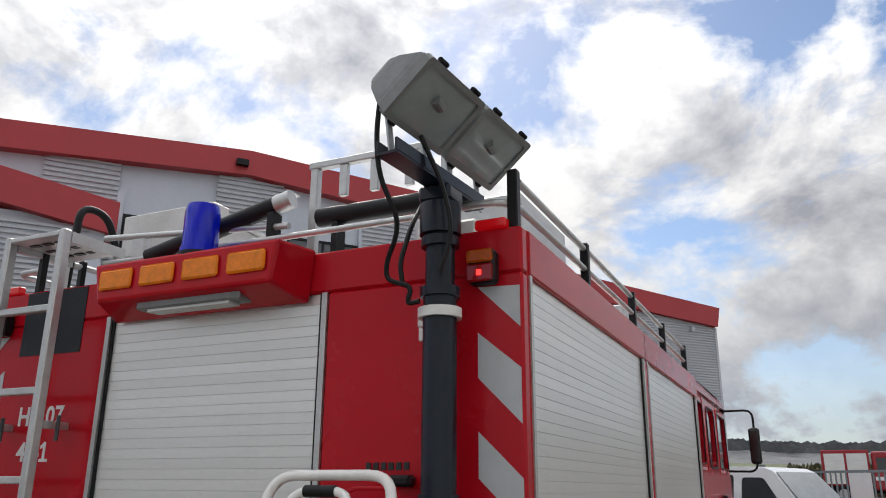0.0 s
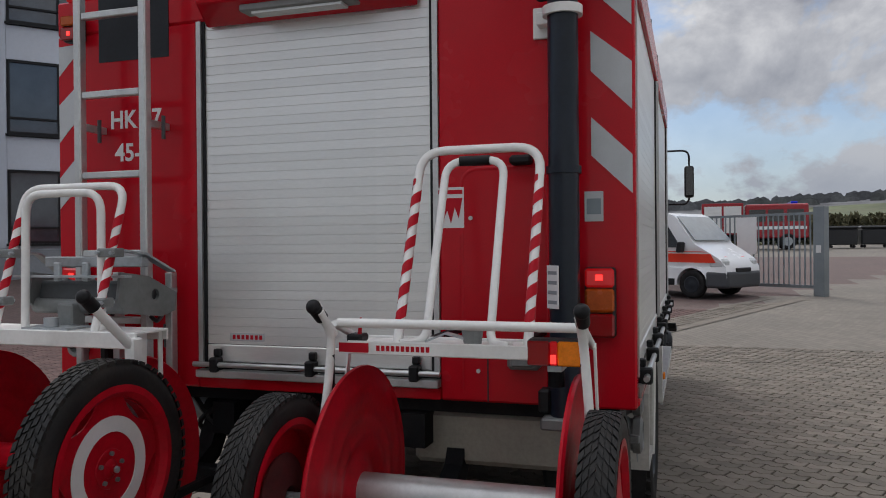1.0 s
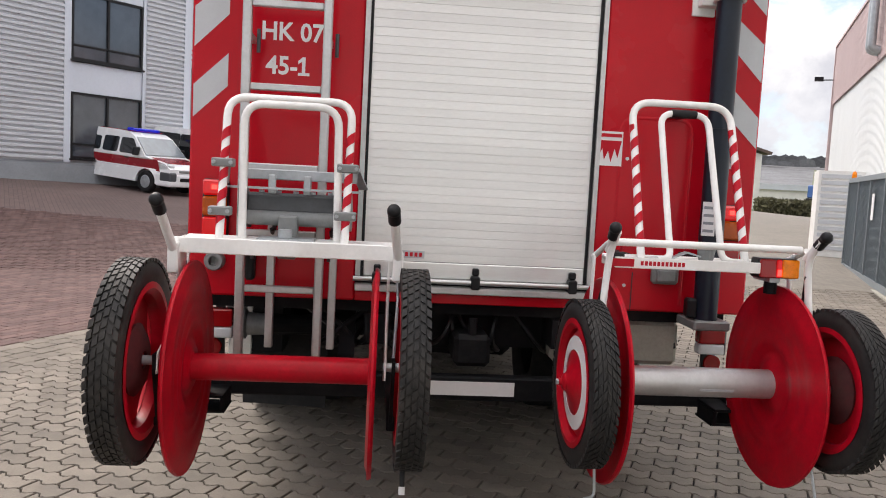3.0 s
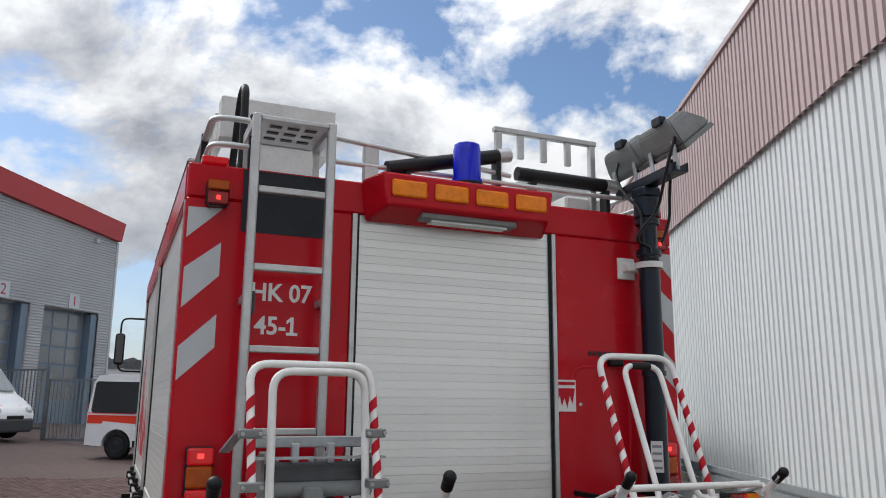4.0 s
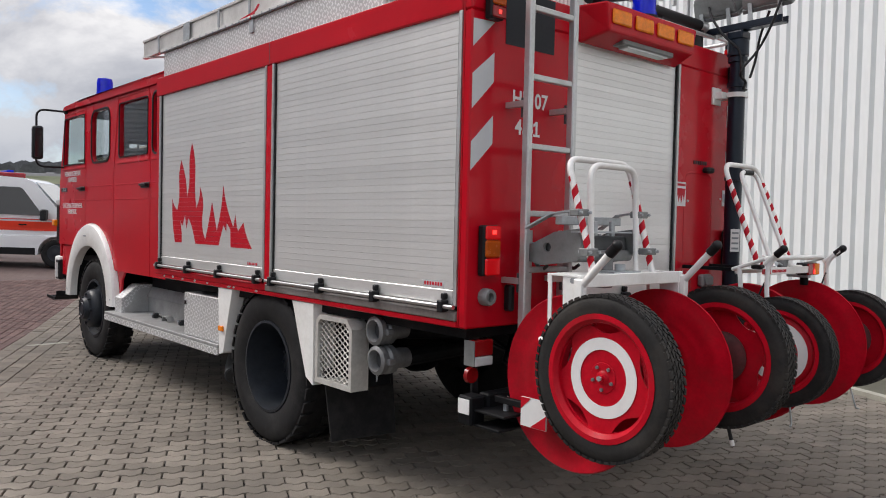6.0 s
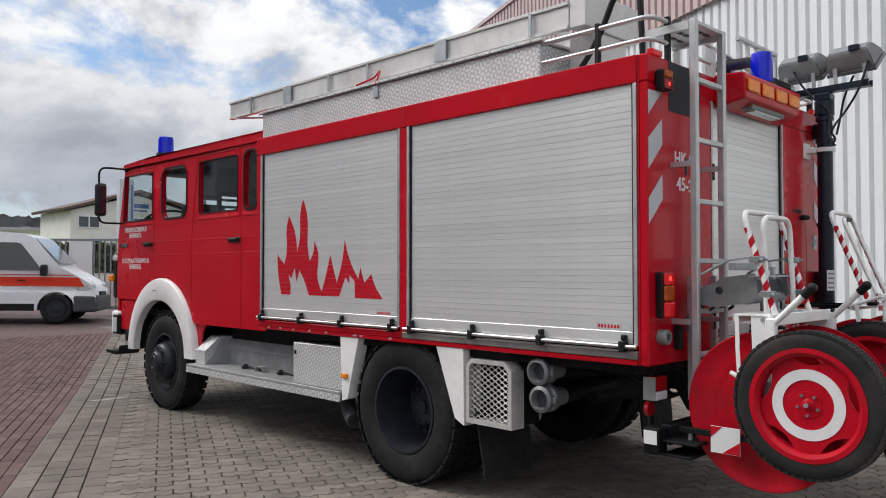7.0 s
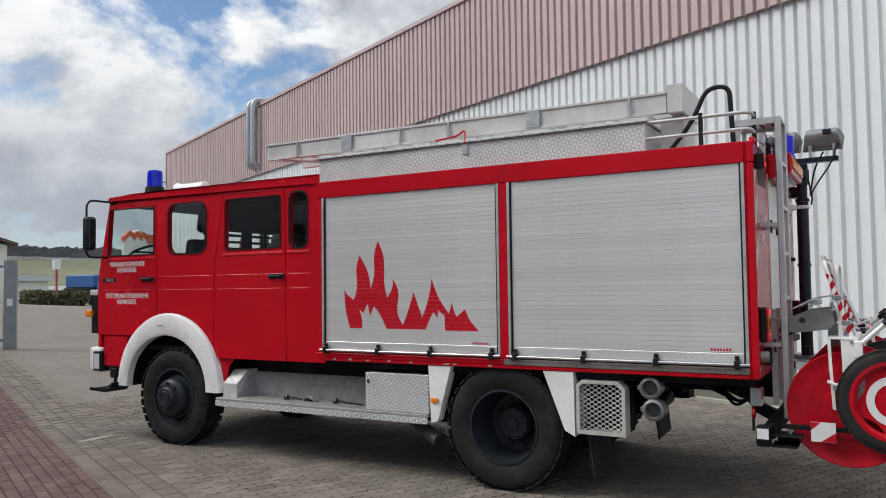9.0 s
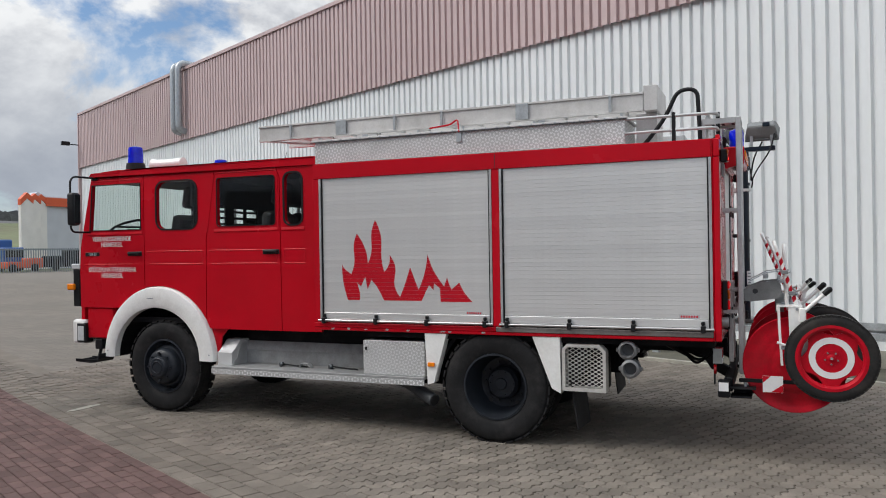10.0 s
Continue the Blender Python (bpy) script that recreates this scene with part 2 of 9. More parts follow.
BLUE = material("blue_beacon", (0.003, 0.014, 0.60), spec=0.3, rough=0.12, var=0.15, scale=12, coat=0.35)
CLEAR_LENS = material("clear_lens", (0.55, 0.57, 0.58), rough=0.15, var=0.06, scale=30, grain=150, coat=0.5, bump=0.1)
LAMP_GREY = material("grey_cast_housing", (0.22, 0.23, 0.23), rough=0.5, metal=0.3, var=0.12, scale=12, grain=60, bump=0.06)
CAST_DARK = material("dark_cast_iron", (0.065, 0.07, 0.075), rough=0.5, metal=0.3, var=0.15, scale=14, grain=60, bump=0.08)
LAMP_GLASS = material("floodlight_glass", (0.25, 0.285, 0.29), rough=0.14, var=0.10, scale=4, grain=20, coat=0.6)
GLASS = glass("cab_glass", (0.93, 0.96, 0.95))
DARK_GLASS = material("tinted_glass", (0.012, 0.014, 0.016), rough=0.06, var=0.1, coat=0.9)
WINDOW = material("office_glass", (0.05, 0.06, 0.075), rough=0.06, var=0.3, scale=1.2, coat=0.9)
SEAT = material("dark_seat_cloth", (0.030, 0.032, 0.036), rough=0.85, var=0.2, bump=0.1)
LETTER = material("white_lettering", (0.72, 0.72, 0.72), rough=0.45, var=0.04)
INK = material("black_lettering", (0.015, 0.015, 0.016), rough=0.5, var=0.05)
HALL_WHITE = material("white_wall_sheet", (0.735, 0.76, 0.765), rough=0.42, var=0.04, scale=0.5, grain=18, dirt=(0.50, 0.52, 0.52), dirt_amount=0.22, stretch=(1, 1, 0.25))
HALL_PINK = material("dusky_pink_sheet", (0.50, 0.385, 0.38), rough=0.5, var=0.06, scale=0.5, grain=18, dirt=(0.30, 0.21, 0.21), dirt_amount=0.3, stretch=(1, 1, 0.25))
GREY_SHEET = material("light_grey_sheet", (0.52, 0.54, 0.57), rough=0.42, metal=0.05, var=0.06, scale=0.6, grain=14)
PALE_PANEL = material("pale_blue_panel", (0.56, 0.60, 0.66), rough=0.45, var=0.05, scale=0.5, grain=12)
FASCIA = material("red_fascia", (0.42, 0.035, 0.04), rough=0.45, var=0.08, scale=0.6, grain=14)
PLINTH = material("grey_render", (0.26, 0.28, 0.30), rough=0.8, var=0.12, scale=1.2, grain=20)
# door panes: grey of the mirrored sky is partly painted into the colour
DOOR_PANE = material("sky_grey_door_pane", (0.21, 0.225, 0.235), rough=0.12, coat=0.7, var=0.15, scale=0.7, grain=8)
DOOR_BLUE = material("blue_grey_door", (0.16, 0.22, 0.29), rough=0.4, var=0.08)
FENCE = material("galvanised_fence", (0.24, 0.27, 0.29), rough=0.5, metal=0.5, var=0.1, scale=3, grain=40)
GATE_GREY = material("grey_gate_sheet", (0.22, 0.26, 0.285), rough=0.45, metal=0.2, var=0.08, scale=1.5, grain=30)
PAVER = material("grey_concrete_paver", (0.195, 0.172, 0.145), spec=0.2, rough=0.85, var=0.20, scale=3.0, grain=120, bump=0.25, dirt=(0.11, 0.10, 0.09), dirt_amount=0.5, random=0.16)
RED_PAVER = material("red_brick_paver", (0.140, 0.090, 0.082), spec=0.2, rough=0.82, var=0.16, scale=3.0, grain=120, bump=0.25, dirt=(0.09, 0.06, 0.055), dirt_amount=0.5, random=0.20)
BAND_PAVER = material("border_concrete_slab", (0.185, 0.163, 0.137), spec=0.2, rough=0.85, var=0.16, scale=3.0, grain=120, bump=0.25, dirt=(0.10, 0.09, 0.08), dirt_amount=0.5, random=0.16)
KERB = material("concrete_kerb", (0.34, 0.33, 0.28), rough=0.85, var=0.15, scale=4, grain=60, bump=0.2)
BEDDING = material("dark_joint_sand", (0.016, 0.014, 0.012), rough=0.95, var=0.3, scale=5, grain=120)
MOSS = material("mossy_strip", (0.10, 0.096, 0.072), rough=0.95, var=0.3, scale=3, grain=50, bump=0.4)
# windscreen: part of the sky's reflection is put into the blue-grey base colour
SCREEN = material("sky_pale_windscreen", (0.15, 0.185, 0.21), rough=0.08, var=0.12, scale=1.5, grain=6, coat=0.8)
SNOW_WHITE = material("van_white", (0.81, 0.825, 0.84), rough=0.25, var=0.03, scale=2, coat=0.5)
BUMPER = material("dark_grey_bumper", (0.055, 0.06, 0.068), rough=0.5, var=0.1)
SIGNAL = material("signal_orange_foil", (0.82, 0.050, 0.018), rough=0.4, var=0.05)
CAR_RED = material("car_red", (0.30, 0.012, 0.02), spec=0.3, rough=0.25, var=0.05, coat=0.6)
HOUSE = material("cream_render", (0.74, 0.72, 0.67), rough=0.85, var=0.07, scale=0.8, grain=10)
ROOF_BROWN = material("brown_tile", (0.10, 0.065, 0.05), rough=0.7, var=0.2, scale=2, grain=8)
BIN = material("black_bin", (0.014, 0.015, 0.017), rough=0.45, var=0.2)
ORANGE = material("orange_fascia", (0.62, 0.10, 0.03), rough=0.5, var=0.06, scale=0.6)
BLUE_BOX = material("blue_tarp", (0.03, 0.10, 0.30), rough=0.5, var=0.1)
BRICK = material("brick_chimney", (0.25, 0.10, 0.07), rough=0.85, var=0.2)
HEDGE = material("hedge_leaves", (0.12, 0.115, 0.06), rough=0.8, var=0.35, scale=2, grain=30, random=0.35)
# bare woods with the distance haze painted into their base colour
WOODS = material("hazy_woodland", (0.125, 0.127, 0.133), rough=0.95, var=0.30, scale=0.05, grain=0.4, random=0.2)
FIELD = material("winter_field", (0.13, 0.15, 0.075), rough=0.95, var=0.35, scale=0.012, grain=0.2, dirt=(0.15, 0.115, 0.08), dirt_amount=0.8)


def yard_material(name, base, joint, bw, bh, rot):
    """Far paving, past the built stones: courses with dark joints as colour and relief."""
    m = material(name, base, rough=0.85, var=0.14, scale=0.6, grain=40, bump=0.1, dirt=tuple(c * 0.7 for c in base), dirt_amount=0.5)
    t = m.node_tree
    add = net(t)
    b = t.nodes["Principled BSDF"]
    tc = t.nodes.new("ShaderNodeTexCoord")
    mp = add("ShaderNodeMapping", i={"Vector": tc.outputs["Object"], "Rotation": (0, 0, rot)})
    br = add("ShaderNodeTexBrick", i={"Vector": mp.outputs[0], "Scale": 1.0, "Mortar Size": 0.006, "Brick Width": bw, "Row Height": bh,
                                      "Color1": (1, 1, 1, 1), "Color2": (0.82, 0.82, 0.82, 1), "Mortar": (*joint, 1)})
    old = b.inputs["Base Color"].links[0].from_socket
    mx = add("ShaderNodeMix", i={})
    mx.data_type, mx.blend_type = "RGBA", "MULTIPLY"
    mx.inputs["Factor"].default_value = 1.0
    t.links.new(old, mx.inputs[6])
    t.links.new(br.outputs[0], mx.inputs[7])
    t.links.new(mx.outputs[2], b.inputs["Base Color"])
    return m


HALL_TURN = radians(-25.0)            # the hall and the paving run 25 degrees right of the fire engine
YARD_GREY = yard_material("far_grey_paving", (0.20, 0.178, 0.15), (0.5, 0.5, 0.5), 0.225, 0.1125, radians(90) - HALL_TURN * -1)
YARD_RED = yard_material("far_red_paving", (0.135, 0.092, 0.083), (0.55, 0.5, 0.5), 0.2, 0.1, radians(90) - HALL_TURN * -1)

# ---- geometry helpers ----


def mesh_object(name, bm, mat, smooth=False):
    me = bpy.data.meshes.new(name)
    bm.normal_update()
    bm.to_mesh(me)
    bm.free()
    me.materials.append(mat)
    if smooth:
        for p in me.polygons:
            p.use_smooth = True
        me.set_sharp_from_angle(angle=radians(38))
    return new(name, me)


def thing(name, at, label, category, group="", kind=""):
    ob = new(name)
    ob.matrix_world = Matrix.Translation(at)
    ob.empty_display_size = 0.2
    return tagged(ob, label, category, group, kind)


def attach(ob, parent):
    ob.parent = parent
    if parent.parent is None:
        ob.matrix_parent_inverse = parent.matrix_basis.inverted()
    return ob


def part(name, bm, mat, parent, label="", smooth=False):
    """One mesh object, built in world places, under a thing or under a part."""
    ob = mesh_object(name, bm, mat, smooth)
    if parent:
        attach(ob, parent)
    return tagged(ob, label)


def box(x0, x1, y0, y1, z0, z1, bevel=0.0, bm=None, seg=1):
    bm = bm or bmesh.new()
    r = bmesh.ops.create_cube(bm, size=1, matrix=Matrix.LocRotScale(((x0 + x1) / 2, (y0 + y1) / 2, (z0 + z1) / 2), None, (abs(x1 - x0), abs(y1 - y0), abs(z1 - z0))))
    if bevel:
        es = list({e for v in r["verts"] for e in v.link_edges})
        bmesh.ops.bevel(bm, geom=es, offset=bevel, segments=seg, affect="EDGES", profile=0.5)
    return bm


def rod(p0, p1, r0, r1=None, seg=12, bm=None, cap=True):
    bm = bm or bmesh.new()
    p0, p1 = Vector(p0), Vector(p1)
    d = p1 - p0
    m = Matrix.Translation((p0 + p1) / 2) @ d.to_track_quat("Z", "Y").to_matrix().to_4x4()
    bmesh.ops.create_cone(bm, cap_ends=cap, segments=seg, radius1=r0, radius2=r0 if r1 is None else r1, depth=d.length, matrix=m)
    return bm


def rounded(points, radius, steps=5):
    """A path with its inner corners rounded."""
    pts = [Vector(p) for p in points]
    out = [pts[0]]
    for a, b, c in zip(pts, pts[1:], pts[2:]):
        u, v = (a - b), (c - b)
        k = min(radius, u.length * 0.48, v.length * 0.48)
        u, v = b + u.normalized() * k, b + v.normalized() * k
        for i in range(steps + 1):
            s = i / steps
            out.append((1 - s) ** 2 * u + 2 * s * (1 - s) * b + s * s * v)
    out.append(pts[-1])
    return out


def tube(points, r, seg=10, bm=None, closed=False):
    """A round tube along a path."""
    bm = bm or bmesh.new()
    pts = [Vector(p) for p in points]
    n = len(pts)
    rings, ref = [], None
    for i, p in enumerate(pts):
        if closed:
            d = pts[(i + 1) % n] - pts[i - 1]
        else:
            d = pts[min(i + 1, n - 1)] - pts[max(i - 1, 0)]
        d.normalize()
        if ref is None:
            ref = d.orthogonal().normalized()
        ref = (ref - d * ref.dot(d)).normalized()
        side = d.cross(ref)
        rings.append([bm.verts.new(p + (ref * math.cos(a) + side * math.sin(a)) * r) for a in (2 * math.pi * k / seg for k in range(seg))])
    pairs = list(zip(rings, rings[1:])) + ([(rings[-1], rings[0])] if closed else [])
    for a, b in pairs:
        for k in range(seg):
            bm.faces.new((a[k], a[(k + 1) % seg], b[(k + 1) % seg], b[k]))
    if not closed:
        bm.faces.new(list(reversed(rings[0])))
        bm.faces.new(rings[-1])
    return bm


def plate(outline, holes, t, place, bm=None):
    """A flat plate of thickness t with holes. place(u, v, w) gives the world point; w runs from 0 to t."""
    from mathutils.geometry import tessellate_polygon
    bm = bm or bmesh.new()
    loops = [outline] + list(holes)
    flat = [p for lp in loops for p in lp]
    tris = tessellate_polygon([[Vector((u, v, 0)) for u, v in lp] for lp in loops])
    lo = [bm.verts.new(place(u, v, 0)) for u, v in flat]
    hi = [bm.verts.new(place(u, v, t)) for u, v in flat]
    for a, b, c in tris:
        bm.faces.new((lo[a], lo[b], lo[c]))
        bm.faces.new((hi[c], hi[b], hi[a]))
    k = 0
    for lp in loops:
        n = len(lp)
        for i in range(n):
            a, b = k + i, k + (i + 1) % n
            bm.faces.new((lo[a], lo[b], hi[b], hi[a]))
        k += n
    bmesh.ops.recalc_face_normals(bm, faces=bm.faces)
    return bm


def round_rect(u0, u1, v0, v1, r, steps=4):
    out = []
    for cu, cv, a0 in ((u1 - r, v1 - r, 0), (u0 + r, v1 - r, 90), (u0 + r, v0 + r, 180), (u1 - r, v0 + r, 270)):
        for i in range(steps + 1):
            a = radians(a0 + 90 * i / steps)
            out.append((cu + r * math.cos(a), cv + r * math.sin(a)))
    return out


def lathe(profile, centre, axis, seg=48, bm=None, close=False):
    """A turned body: profile of (radius, along) about an axis ('x' or 'z' or 'y')."""
    bm = bm or bmesh.new()
    c = Vector(centre)
    rings = []
    for r, h in profile:
        ring = []
        for k in range(seg):
            a = 2 * math.pi * k / seg
            p, q = r * math.cos(a), r * math.sin(a)
            off = {"x": (h, p, q), "y": (p, h, q), "z": (p, q, h)}[axis]
            ring.append(bm.verts.new(c + Vector(off)))
        rings.append(ring)
    pairs = list(zip(rings, rings[1:])) + ([(rings[-1], rings[0])] if close else [])
    for a, b in pairs:
        for k in range(seg):
            bm.faces.new((a[k], a[(k + 1) % seg], b[(k + 1) % seg], b[k]))
    if not close:
        bm.faces.new(rings[0])
        bm.faces.new(rings[-1])
    bmesh.ops.recalc_face_normals(bm, faces=bm.faces)
    return bm


def strip(points, w, t, axis):
    """A flat bar along a path, w wide along the given axis and t thick across it."""
    bm = bmesh.new()
    ax = Vector(axis).normalized()
    pts = [Vector(p) for p in points]
    prev = None
    for i, p in enumerate(pts):
        d = (pts[min(i + 1, len(pts) - 1)] - pts[max(i - 1, 0)]).normalized()
        n = ax.cross(d).normalized()
        ring = [bm.verts.new(p + ax * (w / 2 * i_) + n * (t / 2 * j_)) for i_, j_ in ((-1, -1), (1, -1), (1, 1), (-1, 1))]
        if prev:
            for k in range(4):
                bm.faces.new((prev[k], prev[(k + 1) % 4], ring[(k + 1) % 4], ring[k]))
        else:
            bm.faces.new(ring[::-1])
        prev = ring
    bm.faces.new(prev)
    bmesh.ops.recalc_face_normals(bm, faces=bm.faces)
    return bm


def lettering(name, text, size, m, mat, parent, label="", squeeze=1.0, bold=0.0):
    """Words in the built-in font, as a thin mesh at the pose m."""
    cu = bpy.data.curves.new(name, "FONT")
    cu.body, cu.size, cu.extrude = text, size, 0.0008
    cu.align_x, cu.align_y = "CENTER", "CENTER"
    cu.resolution_u = 3
    cu.offset = bold
    tmp = bpy.data.objects.new(name, cu)
    me = bpy.data.meshes.new_from_object(tmp)
    bpy.data.objects.remove(tmp)
    bpy.data.curves.remove(cu)
    me.transform(m @ Matrix.Diagonal((squeeze, 1, 1, 1)))
    me.name = name
    me.materials.clear()
    me.materials.append(mat)
    ob = new(name, me)
    attach(ob, parent)
    return tagged(ob, label)


# ---- the yard ----


def ground_height(x, y):
    """The yard is level round the fire engine and climbs gently past it, more so to the left."""
    z = 0.027 * max(0.0, min(y, 120.0) - 8.0)
    z *= 1 - max(0.0, min(0.8, (x - 20.0) / 19.0))
    z += 0.075 * max(0.0, min(12.0, -x - 2.0)) * min(1.0, max(0.0, (y - 8.0) / 10.0))
    return z


HU = Vector((math.sin(radians(25)), math.cos(radians(25)), 0))     # along the hall, away from the camera
HV = Vector((-math.cos(radians(25)), math.sin(radians(25)), 0))    # from the hall out into the yard
HALL_P = Vector((14.11, 18.8, 0))                                  # a point on the hall's wall line


def hall_point(u, v, z=0.0):
    """u metres along the hall past its downpipe, v metres out from its wall."""
    p = HALL_P + HU * u + HV * v
    return Vector((p.x, p.y, z))


def hall_uv(x, y):
    d = Vector((x, y, 0)) - HALL_P
    return d.dot(HU), d.dot(HV)


BAND = hall_uv(-1.45, 7.45)[1]        # the left edge of the border course, out from the hall


def axis_steps(near, far, fine, grow):
    out, x, s = [near], near, fine
    while x < far:
        s *= grow
        x += s
        out.append(min(x, far))
    return out


def build_ground():
    right = axis_steps(12, 1800, 1.0, 1.22)
    xs = sorted([-a for a in right] + [i * 1.0 for i in range(-11, 12)] + right)
    ys = sorted([-a for a in axis_steps(8, 1800, 1.0, 1.3)] + [i * 1.0 for i in range(-7, 60)] + axis_steps(60, 1800, 2.0, 1.22))
    bm = bmesh.new()
    grid = [[bm.verts.new((x, y, ground_height(x, y) - 0.018)) for x in xs] for y in ys]
    for j in range(len(ys) - 1):
        for i in range(len(xs) - 1):
            f = bm.faces.new((grid[j][i], grid[j][i + 1], grid[j + 1][i + 1], grid[j + 1][i]))
            x, y = (xs[i] + xs[i + 1]) / 2, (ys[j] + ys[j + 1]) / 2
            u, v = hall_uv(x, y)
            if y > 62 or abs(x) > 70 or y < -60:
                f.material_index = 2
            else:
                f.material_index = 1 if v > BAND - 0.1 and y < 40 else 0
            if -8 < x < 9 and -3 < y < 9 and 2.2 < v < BAND - 0.5:
                f.material_index = 3
    ob = mesh_object("ground", bm, YARD_GREY)
    ob.data.materials.append(YARD_RED)
    ob.data.materials.append(FIELD)
    ob.data.materials.append(BEDDING)
    tagged(ob, "grey and red paved yard rising to winter fields", "ground", kind="structure")
    return ob


build_ground()

# ---- the white hall beside the fire engine ----
HALL_U0, HALL_U1, HALL_EAVE, HALL_SEAM = -62.0, 11.8, 8.28, 5.82


def ribbed_wall(name, u0, u1, z0, z1, v, pitch, depth, mat, parent, label):
    """Trapezoidal sheet metal, ribs upright."""
    bm = bmesh.new()
    prof, u = [], u0
    while u < u1:
        for du, dv in ((0.0, 0.0), (0.62, 0.0), (0.72, 1.0), (0.90, 1.0)):
            prof.append((u + du * pitch, v - dv * depth))
        u += pitch
    prof.append((u, v))
    lo = [bm.verts.new(hall_point(a, b, z0)) for a, b in prof]
    hi = [bm.verts.new(hall_point(a, b, z1)) for a, b in prof]
    back0 = [bm.verts.new(hall_point(a, b - 0.004, z0)) for a, b in prof]
    for k in range(len(prof) - 1):
        bm.faces.new((lo[k], lo[k + 1], hi[k + 1], hi[k]))
        bm.faces.new((lo[k + 1], lo[k], back0[k], back0[k + 1]))
    bmesh.ops.recalc_face_normals(bm, faces=bm.faces)
    return part(name, bm, mat, parent, label)


def hall_box(u0, u1, v0, v1, z0, z1, bm=None):
    bm = bm or bmesh.new()
    c = [hall_point(u, v, z) for z in (z0, z1) for u, v in ((u0, v0), (u1, v0), (u1, v1), (u0, v1))]
    vs = [bm.verts.new(p) for p in c]
    for q in ((3, 2, 1, 0), (4, 5, 6, 7), (0, 1, 5, 4), (1, 2, 6, 5), (2, 3, 7, 6), (3, 0, 4, 7)):
        bm.faces.new([vs[i] for i in q])
    bmesh.ops.recalc_face_normals(bm, faces=bm.faces)
    return bm


def build_hall():
    hall = thing("industrial_hall", hall_point(0, -6), "large hall clad in white and dusky pink ribbed sheet", "building")
    part("core_wall", hall_box(HALL_U0, HALL_U1 - 0.06, -26, -0.12, -0.2, HALL_EAVE - 0.03), HALL_WHITE, hall)
    ribbed_wall("white_cladding", HALL_U0, HALL_U1 - 0.05, 0.25, HALL_SEAM + 0.1, 0.0, 0.2, 0.055, HALL_WHITE, hall, "white ribbed wall sheet")
    ribbed_wall("pink_cladding", HALL_U0, HALL_U1 - 0.02, HALL_SEAM, HALL_EAVE, 0.085, 0.2, 0.06, HALL_PINK, hall, "dusky pink ribbed wall sheet")
    part("plinth", hall_box(HALL_U0, HALL_U1 - 0.05, -0.11, 0.02, -0.3, 0.245), KERB, hall)
    part("eaves_trim", hall_box(HALL_U0, HALL_U1 + 0.05, -0.2, 0.13, HALL_EAVE + 0.002, HALL_EAVE + 0.10), HALL_PINK, hall)
    part("roof", hall_box(HALL_U0 - 0.1, HALL_U1 + 0.02, -26, -0.21, HALL_EAVE + 0.001, HALL_EAVE + 0.08), PLINTH, hall)
    part("corner_trim", hall_box(HALL_U1 - 0.02, HALL_U1 + 0.06, -0.2, 0.12, 0.25, HALL_EAVE), HALL_PINK, hall)
    # a bent downpipe over the eaves
    pipe = [hall_point(0.0, -0.35, 8.50), hall_point(0.0, 0.32, 8.52), hall_point(0.0, 0.32, 6.15), hall_point(0.0, 0.05, 6.10)]
    part("downpipe", tube(rounded(pipe, 0.28, 6), 0.115, 14), STEEL, hall, "grey bent vent pipe", True)
    part("downpipe", tube(rounded([p + HU * 0.42 for p in pipe], 0.28, 6), 0.115, 14), STEEL, hall, "grey bent vent pipe", True)
    lamp = part("wall_lamp", hall_box(HALL_U1 - 0.1, HALL_U1 + 0.1, 0.5, 0.85, 6.85, 7.02), BLACK, hall, "small black floodlight on an arm")
    part("arm", rod(hall_point(HALL_U1, 0.0, 6.9), hall_point(HALL_U1, 0.6, 6.9), 0.025), BLACK, lamp)
    # white lower rail and mossy strip in front of the hall
    strip = tagged(mesh_object("verge", hall_box(HALL_U0, HALL_U1 + 6, 0.03, 1.28, -0.2, 0.006), MOSS), "mossy paved strip along the hall's foot", "verge", kind="structure")
    kerb = tagged(mesh_object("kerb", hall_box(HALL_U0, HALL_U1 + 6, 1.28, 1.38, -0.2, 0.03), KERB), "pale concrete edging beside the hall", "kerb", kind="structure")
    # guard rail
    rail = thing("guard_rail", hall_point(-14, 0.62), "galvanised steel guard rail along the hall wall", "guard rail")
    for k, (za, zb, v) in enumerate(((0.46, 0.56, 0.70), (0.56, 0.60, 0.66), (0.60, 0.70, 0.70))):
        part("beam", hall_box(-40, -10.6, v - 0.05, v, za, zb - 0.003), STEEL, rail)
    for k in range(16):
        u = -40 + 1.0 + k * 1.95
        part("post", hall_box(u, u + 0.11, 0.55, 0.62, -0.1, 0.62), STEEL, rail)


